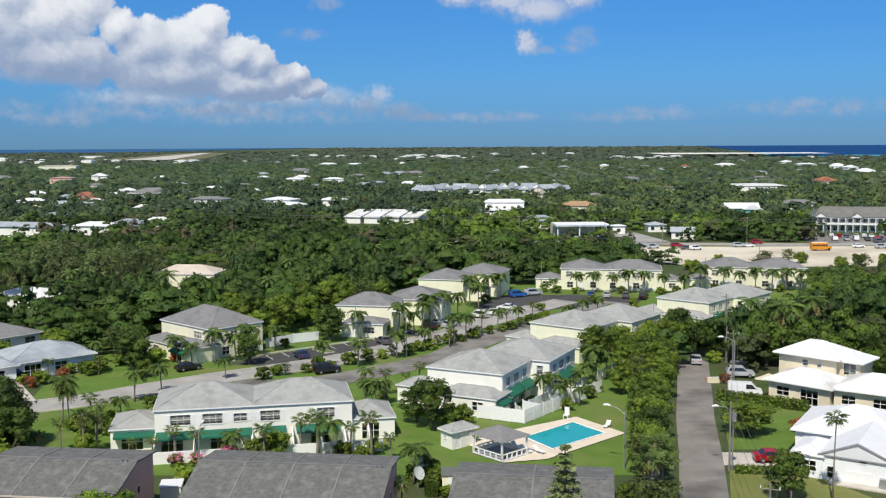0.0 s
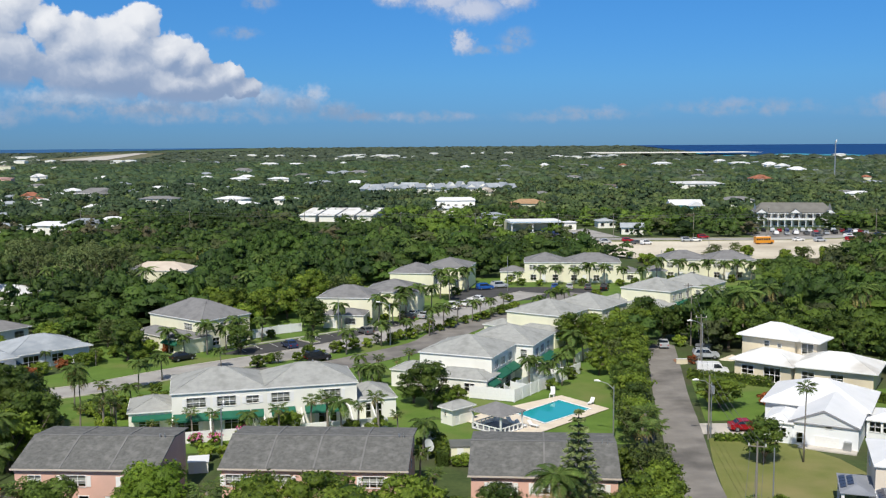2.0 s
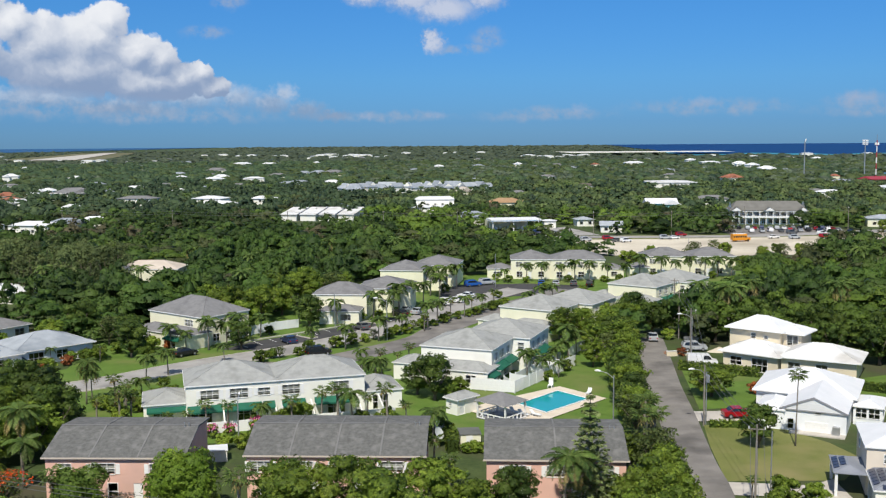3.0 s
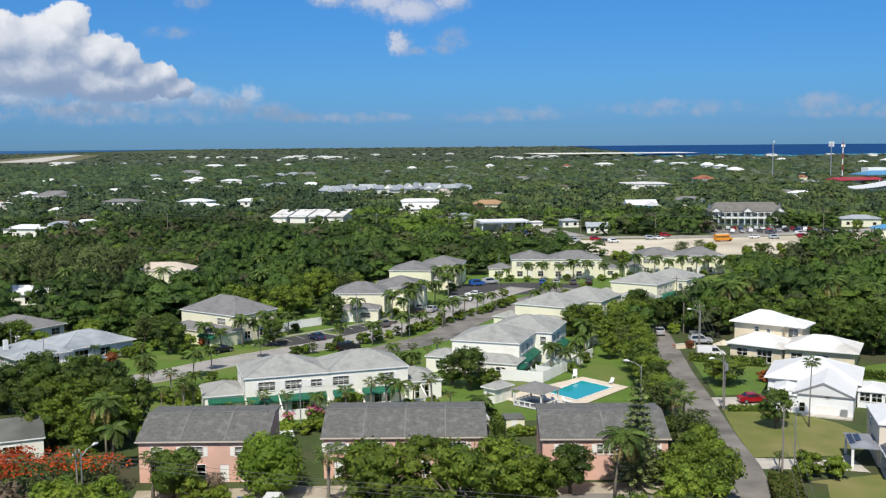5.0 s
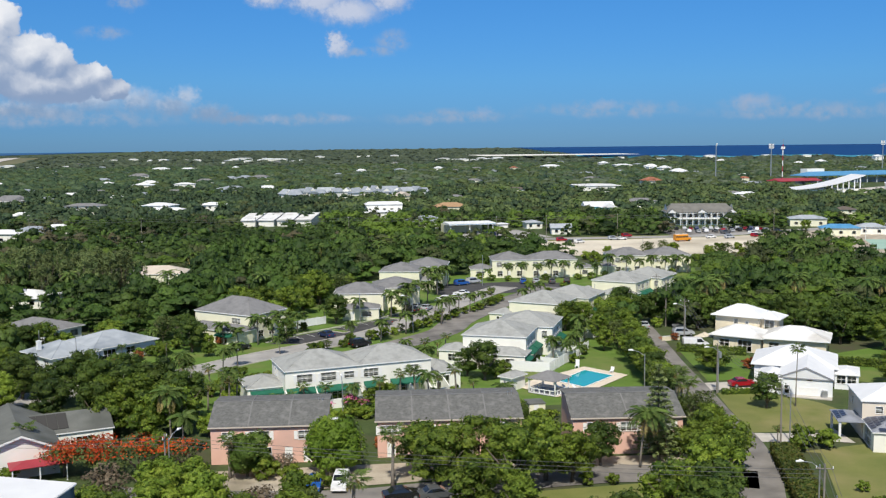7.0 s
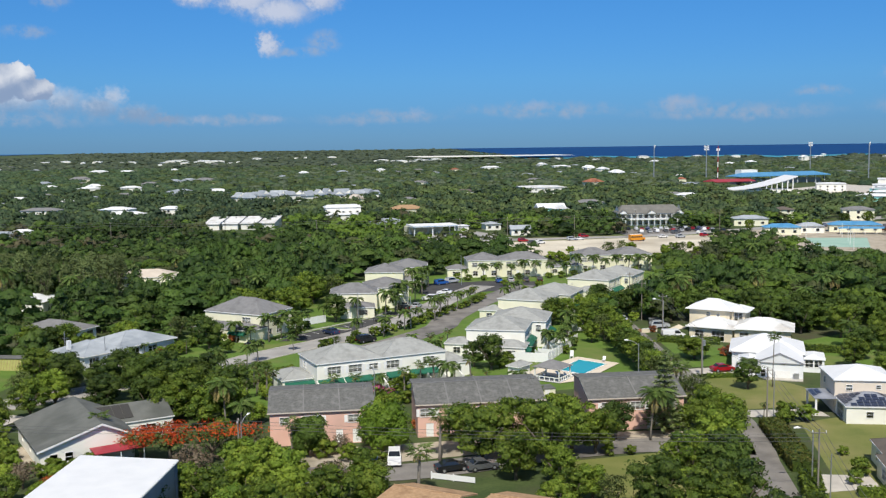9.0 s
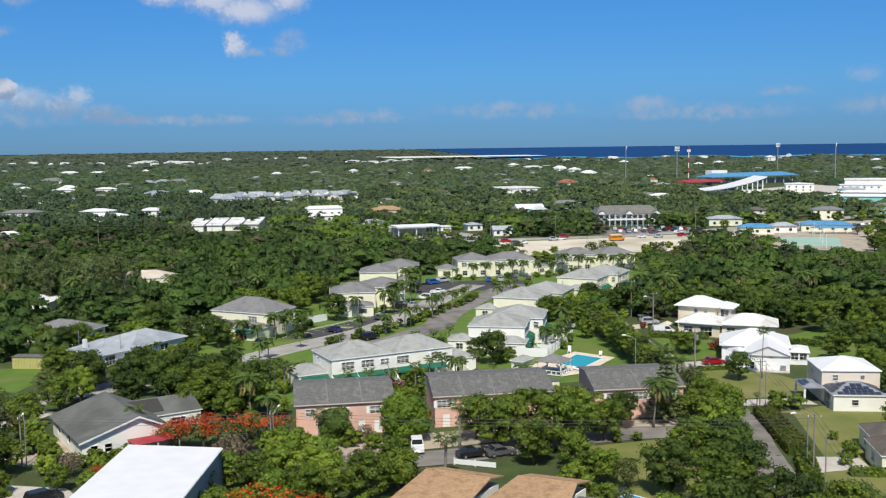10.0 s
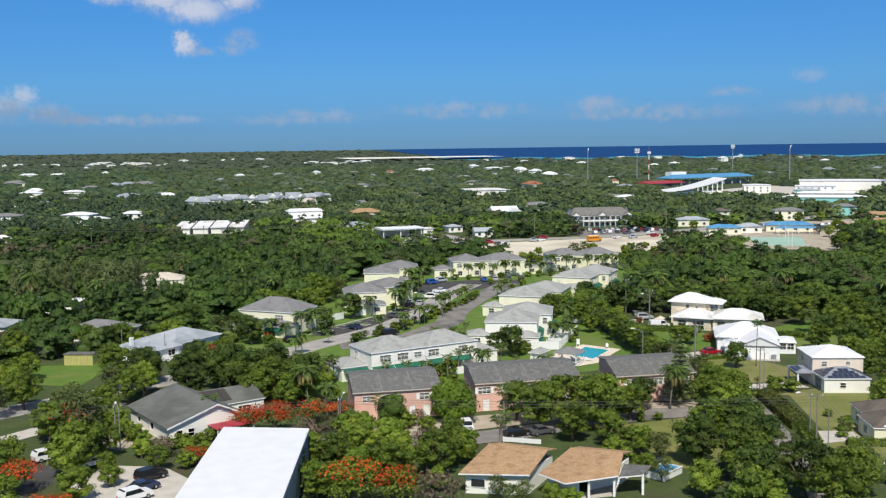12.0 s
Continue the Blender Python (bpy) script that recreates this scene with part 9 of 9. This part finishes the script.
for x, y, k, s in [(214, 281, "broad", 0.9), (222, 288, "dark", 0.9), (236, 304, "broad", 0.8), (246, 312, "broad", 0.9), (206, 274, "dark", 0.9), (242, 322, "broad", 0.8), (252, 316, "dark", 0.9), (230, 300, "broad", 0.7), (172, 332, "olive", 0.6), (178, 318, "yellow", 0.7), (238, 374, "broad", 0.7), (197, 367, "olive", 0.5), (262, 340, "broad", 0.9), (246, 334, "olive", 0.6), (205, 380, "broad", 0.7), (262, 386, "dark", 0.9), (280, 392, "broad", 0.9), (232, 386, "broad", 0.6), (300, 398, "broad", 0.8), (8, 66, "bush", 1.4), (-10.6, 60.4, "yellow", 0.8), (-12.5, 66, "broad", 0.7), (-9.6, 56.6, "olive", 0.6), (-1.6, 75.8, "bush", 0.9), (1.4, 75.4, "bush", 0.7)]:
    tree(k, x, y, s, 1.0, "trees round the yard")
for x, y, k, s in [(-36, 194, "yellow", 1.1), (-33, 202, "broad", 1.1), (-29, 209, "yellow", 1.2), (-39, 198, "broad", 1.2), (-44, 204, "broad", 1.1), (-31, 215, "broad", 1.2), (-40, 209, "yellow", 1.2), (-24, 223, "broad", 1.1), (-18, 229, "olive", 1.0), (-34, 222, "dark", 1.1), (-48, 211, "dark", 1.1), (-25, 232, "broad", 1.1), (-15, 238, "yellow", 1.0), (45.5, 177, "dark", 0.9), (42.6, 178.5, "broad", 0.8)]:
    tree(k, x, y, s, 1.0, GB)
for x, y, k, s in [(1.6, 194.2, "bush", 1.0), (-3.7, 209.8, "bush", 1.2), (28.8, 253.6, "bush", 1.1), (33.5, 252.6, "croton", 1.0), (45, 251.6, "bush", 1.1), (54.5, 250.6, "croton", 1.1), (63, 250, "bush", 1.3), (69, 253.6, "bush", 1.2), (78, 254, "croton", 1.0), (86, 253.8, "bush", 1.2), (43.9, 230.4, "bush", 1.2), (38, 225, "bush", 1.0), (-11.5, 200, "bush", 1.0), (-7.6, 203, "croton", 1.0)]:
    tree(k, x, y, s, 1.0, "garden bushes")
for i in range(46):
    x, y = 58 + 100 * rng.random(), 272 + 60 * rng.random() ** 1.6
    if y < 272 + (x - 118) * 0.9 or (y > 316 and rng.random() < 0.6):
        continue
    tree(("bush", "yellow", "olive", "croton")[i % 4], x, y, 0.5 + 0.5 * rng.random() if i % 4 in (1, 2) else 1.2 + rng.random(), 1.0, "shrubs round the marl lot")
for i in range(26):
    u = i / 25
    x, y = -30 + 52 * u + rng.uniform(-0.9, 0.9), 161.2 + 54 * u * (0.62 + 0.38 * u) + rng.uniform(-0.9, 0.9)
    tree(("bush", "croton", "olive", "bush")[i % 4], x, y, 0.32 if i % 4 == 2 else 0.8 + 0.5 * rng.random(), 1.0, "shrubs on the road verge")
HEDGE = "clipped green hedge beside the lane"
hedge(40.6, 146.2, 51.6, 139.2, 1.2, 1.5, M_LEAF, HEDGE)
hedge(61.0, 131.0, 70.0, 124.0, 1.2, 1.4, M_LEAF, "clipped green hedge behind the bungalow")
hedge(27.2, 82.0, 19.6, 62.0, 3.2, 1.5, M_HEDGE, "broad clipped olive green hedge along the lane")
hedge(18.8, 60.0, 13.4, 50.5, 2.4, 1.4, M_LEAF, HEDGE)
hedge(20.5, 52.6, 27.0, 49.8, 1.2, 1.2, M_LEAF, "low clipped hedge in front of the bungalow")
hedge(33.6, 112.6, 41.0, 111.6, 0.8, 0.9, M_LEAF, "low clipped hedge beside the driveway")
hedge(-4.4, 110.8, -0.6, 110.6, 1.4, 1.6, M_LEAF, "clipped green hedge behind the pink house")
# ---- woods ----
def woods(name, label, pts, templates, material, hmin, hmax, spread=0.25):
    out, cores, faces, base = [], [], [], 0
    for x, y in pts:
        v, cv, cf = templates[int(rng.integers(len(templates)))]
        a, s = rng.uniform(0, 6.28), rng.uniform(1 - spread, 1 + spread)
        c, sn = math.cos(a) * s, math.sin(a) * s
        h, g = rng.uniform(hmin, hmax), gz(x, y)
        for src, dst in ((v, out), (cv, cores)):
            w = np.empty_like(src)
            w[:, 0], w[:, 1], w[:, 2] = x + c * src[:, 0] - sn * src[:, 1], y + sn * src[:, 0] + c * src[:, 1], g + src[:, 2] * h
            dst.append(w)
        faces.append(cf + base)
        base += len(cv)
    ob = new(name, quad_mesh(name, np.concatenate(out), material, (np.concatenate(cores), np.concatenate(faces))))
    return tagged(ob, label, "woodland", kind="stuff")


def template(n, rx, leaf, lobes=7, jag=0.35, rings=4, seg=8, lr=(0.36, 0.56), core=0.92, loose=0.34, puff=0.12, flat=0.7, broad=0.5):
    """A crown from 0.1 to 1 high, to be stretched tree by tree: flat lumpy lobes with leaf clumps on them."""
    c, nrm, sz, (L, sq) = crown_points(n, rx, 0.12 * 7.5, 7.5, lobes, leaf, 0.35, jag, lr, loose, puff, flat, broad)
    v = cards(c, nrm, sz)
    cv, cf = lobe_core(L, sq, core, rings, seg)
    z0, z1 = cv[:, 2].min(), cv[:, 2].max()
    for a in (v, cv):
        a[:, 2] = 0.08 + 0.92 * (a[:, 2] - z0) / (z1 - z0)
    return v, cv, cf


def scatter(r0, r1, a0, a1, step, jitter=0.42, reject=None):
    """Points on a jittered grid between two distances and two bearings, clear of houses and roads."""
    pts = []
    n = int(r1 / step) + 1
    for i in range(-n, n + 1):
        for j in range(-2, n + 1):
            x, y = (i + rng.uniform(-jitter, jitter)) * step, (j + rng.uniform(-jitter, jitter)) * step
            r = math.hypot(x + 30, y + 25)
            b = math.degrees(math.atan2(x + 30, y + 25))
            if r0 <= r < r1 and a0 < b < a1 and not (reject and reject(x, y)):
                pts.append((x, y))
    return pts


_grid = {}


def build_grid():
    for kx, ky, kr in KEEP:
        for gx in range(int((kx - kr) // 20), int((kx + kr) // 20) + 1):
            for gy in range(int((ky - kr) // 20), int((ky + kr) // 20) + 1):
                _grid.setdefault((gx, gy), []).append((kx, ky, kr))


def blocked(x, y):
    return any((x - a) ** 2 + (y - b) ** 2 < c * c for a, b, c in _grid.get((int(x // 20), int(y // 20)), ()))


for nm, (pts, w, mt, lab) in ROADS.items():
    for p in smooth_line(pts, 3.0):
        KEEP.append((p.x, p.y, w / 2 + 2.6))


def inside(ring, x, y):
    hit = False
    for (ax, ay), (bx, by) in zip(ring, ring[1:] + ring[:1]):
        if (ay > y) != (by > y) and x < (bx - ax) * (y - ay) / (by - ay) + ax:
            hit = not hit
    return hit


CLEAR = [ring for nm, (ring, *_) in PATCHES.items()]
CLEAR.append([(-62, 118), (-62, 150), (-50, 172), (-30, 198), (-10, 262), (100, 262), (78, 212), (47, 188), (32, 160), (32, 112), (25, 84), (-50, 84), (-50, 112)])
CLEAR.append([(150, 268), (182, 299), (240, 332), (258, 336), (205, 262), (165, 224)])


def reject_near(x, y):
    return blocked(x, y) or any(inside(r, x, y) for r in CLEAR)


def sea_side(x, y):
    b, r = math.degrees(math.atan2(x, y)), math.hypot(x, y)
    return (b > 13.8 and r > shore(b) - 180) or (b < -7 and r > 3900)


build_grid()
# heights follow broad swells of the canopy, so that the roof of the wood is uneven
MID = [template(270, 4.2 + 0.8 * (i % 4), 0.48, 10 + i % 5, 0.15, 2, 6, (0.2, 0.42), 0.87, 0.4, 0.25, (0.4, 0.55, 0.72)[i % 3], (0.75, 0.5, 0.35)[i % 3]) for i in range(15)]
NEARFAR = [template(70, 4.8 + 0.8 * (i % 3), 0.72, 8 + i % 3, 0.12, 2, 5, (0.22, 0.44), 0.82, 0.45, 0.2, (0.4, 0.6)[i % 2], (0.7, 0.45)[i % 2]) for i in range(12)]
FAR = [template(20, 5.2 + 0.6 * (i % 3), 1.1, 4 + i % 2, 0.1, 2, 5, (0.24, 0.46), 0.86, 0.45, 0.2, (0.5, 0.8)[i % 2], 0.6) for i in range(10)]
VFAR = [template(4, 9.0 + i % 3, 2.2, 2, 0.2, 2, 5) for i in range(6)]
HORIZON = [template(2, 22.0, 6.0, 1, 0.2, 2, 5) for i in range(4)]


def share(pts, parts):
    """Deals points out by a slow noise, so that kinds of trees stand in drifts."""
    v = np.array([0.4 * noise.noise((x * 0.018, y * 0.018, 3.1)) + 0.45 * noise.noise((x * 0.09, y * 0.09, 9.7)) + 0.22 * rng.random() - 0.22 * min(1.0, max(0.0, (30 - x) / 60)) for x, y in pts])
    rank = np.empty(len(pts))
    rank[np.argsort(v)] = (np.arange(len(pts)) + 0.5) / len(pts)
    edges = np.cumsum(parts)[:-1]
    out = [[] for _ in parts]
    for p, k in zip(pts, np.searchsorted(edges, rank)):
        out[int(k)].append(p)
    return out


mid = share(scatter(200, 350, -28, 47, 7.8, 0.47, reject_near), (0.47, 0.04, 0.28, 0.08, 0.13))
woods("woodland", "dark green dense woodland trees", mid[0], MID, M_MIDDK, 5.0, 10.5, 0.4)
woods("scrub_woodland", "brownish half-bare woodland trees", mid[1], MID, M_LEAFBR2, 4.5, 7.0, 0.3)
woods("green_woodland", "fresh green dense woodland trees", mid[2], MID, M_WOODS, 4.5, 9.5, 0.4)
woods("olive_woodland", "olive green woodland trees", mid[3], MID, M_MIDOL, 5.0, 8.5, 0.3)
woods("bright_woodland", "bright yellow-green woodland trees", mid[4], MID, M_MIDLT, 5.0, 8.0, 0.3)
near = share(scatter(350, 520, -28, 47, 8.4, 0.47, reject_near), (0.43, 0.05, 0.29, 0.10, 0.13))
for nm, lab, pts, mt in (("dark_bushland", "dark green dense bushland trees", near[0], M_MIDDK), ("brown_bushland", "brownish half-bare bushland trees", near[1], M_LEAFBR2), ("green_bushland", "green dense bushland trees", near[2], M_WOODS), ("olive_bushland", "olive green bushland trees", near[3], M_MIDOL), ("bright_bushland", "bright green bushland trees", near[4], M_MIDLT)):
    woods(nm, lab, pts, NEARFAR, mt, 4.5, 9.0, 0.4)
far = share(scatter(520, 900, -28, 47, 10.2, 0.47, reject_near), (0.47, 0.12, 0.41))
vfar = share(scatter(900, 2000, -28, 47, 18.6, 0.47, reject_near), (0.34, 0.38, 0.28))
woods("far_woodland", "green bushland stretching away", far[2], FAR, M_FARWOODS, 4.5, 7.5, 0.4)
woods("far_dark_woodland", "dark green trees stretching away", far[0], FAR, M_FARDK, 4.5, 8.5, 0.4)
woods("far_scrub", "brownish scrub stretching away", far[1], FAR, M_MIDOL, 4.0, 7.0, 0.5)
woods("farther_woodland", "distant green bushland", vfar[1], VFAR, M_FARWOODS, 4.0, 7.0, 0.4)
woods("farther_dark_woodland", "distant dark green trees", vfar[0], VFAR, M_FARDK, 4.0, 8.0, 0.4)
# from here on the leaf colour holds the most haze, greyed and lightened
woods("farther_scrub", "distant scrub in haze-greyed green", vfar[2], VFAR, M_FARHAZE, 2.5, 6.0, 0.5)
woods("horizon_woodland", "green bushland near the horizon", scatter(2000, 4640, -28, 47, 46, 0.47, lambda x, y: sea_side(x, y) or reject_near(x, y)), HORIZON, M_FARHAZE, 3.0, 7.0, 0.5)


# coconut palms standing over the woods
def woodland_palms(pts):
    q = []
    for x, y, h in pts:
        g = gz(x, y)
        for i in range(17):
            a, up = i * 2.4, 0.55 - 1.0 * i / 17
            p0, ln = np.array((x, y, g + h)), rng.uniform(2.4, 3.3)
            side = np.array((-math.sin(a), math.cos(a), 0))
            for k in range(3):
                t0, t1 = k / 3, (k + 1) / 3
                A, B = (p0 + np.array((math.cos(a) * ln * t, math.sin(a) * ln * t, ln * (up * t - 0.55 * t * t))) for t in (t0, t1))
                for s in (-1, 1):
                    w0, w1 = (0.15, 0.5, 0.42, 0.05)[k], (0.15, 0.5, 0.42, 0.05)[k + 1]
                    drop = np.array((0, 0, -0.5))
                    q += [A, B, B + side * s * w1 + drop * w1, A + side * s * w0 + drop * w0]
        for a in (0, 2.1, 4.2):
            o = [np.array((math.cos(b) * 0.16, math.sin(b) * 0.16, 0)) for b in (a, a + 2.1)]
            q += [np.array((x, y, g)) + o[0], np.array((x, y, g)) + o[1], np.array((x, y, g + h)) + o[1], np.array((x, y, g + h)) + o[0]]
    ob = new("woodland_palms", quad_mesh("woodland_palms", np.array(q), M_FROND))
    return tagged(ob, "coconut palms standing over the woodland", "palm trees", kind="stuff")


pr = random.Random(8)
spots = [p for group in mid for p in group]
pr.shuffle(spots)
woodland_palms([(x + pr.uniform(-2, 2), y + pr.uniform(-2, 2), pr.uniform(7.0, 10.5)) for x, y in spots[:26]] + [(x, y, pr.uniform(7, 10.5)) for x, y in pr.sample(far[2] + far[0], 30)])
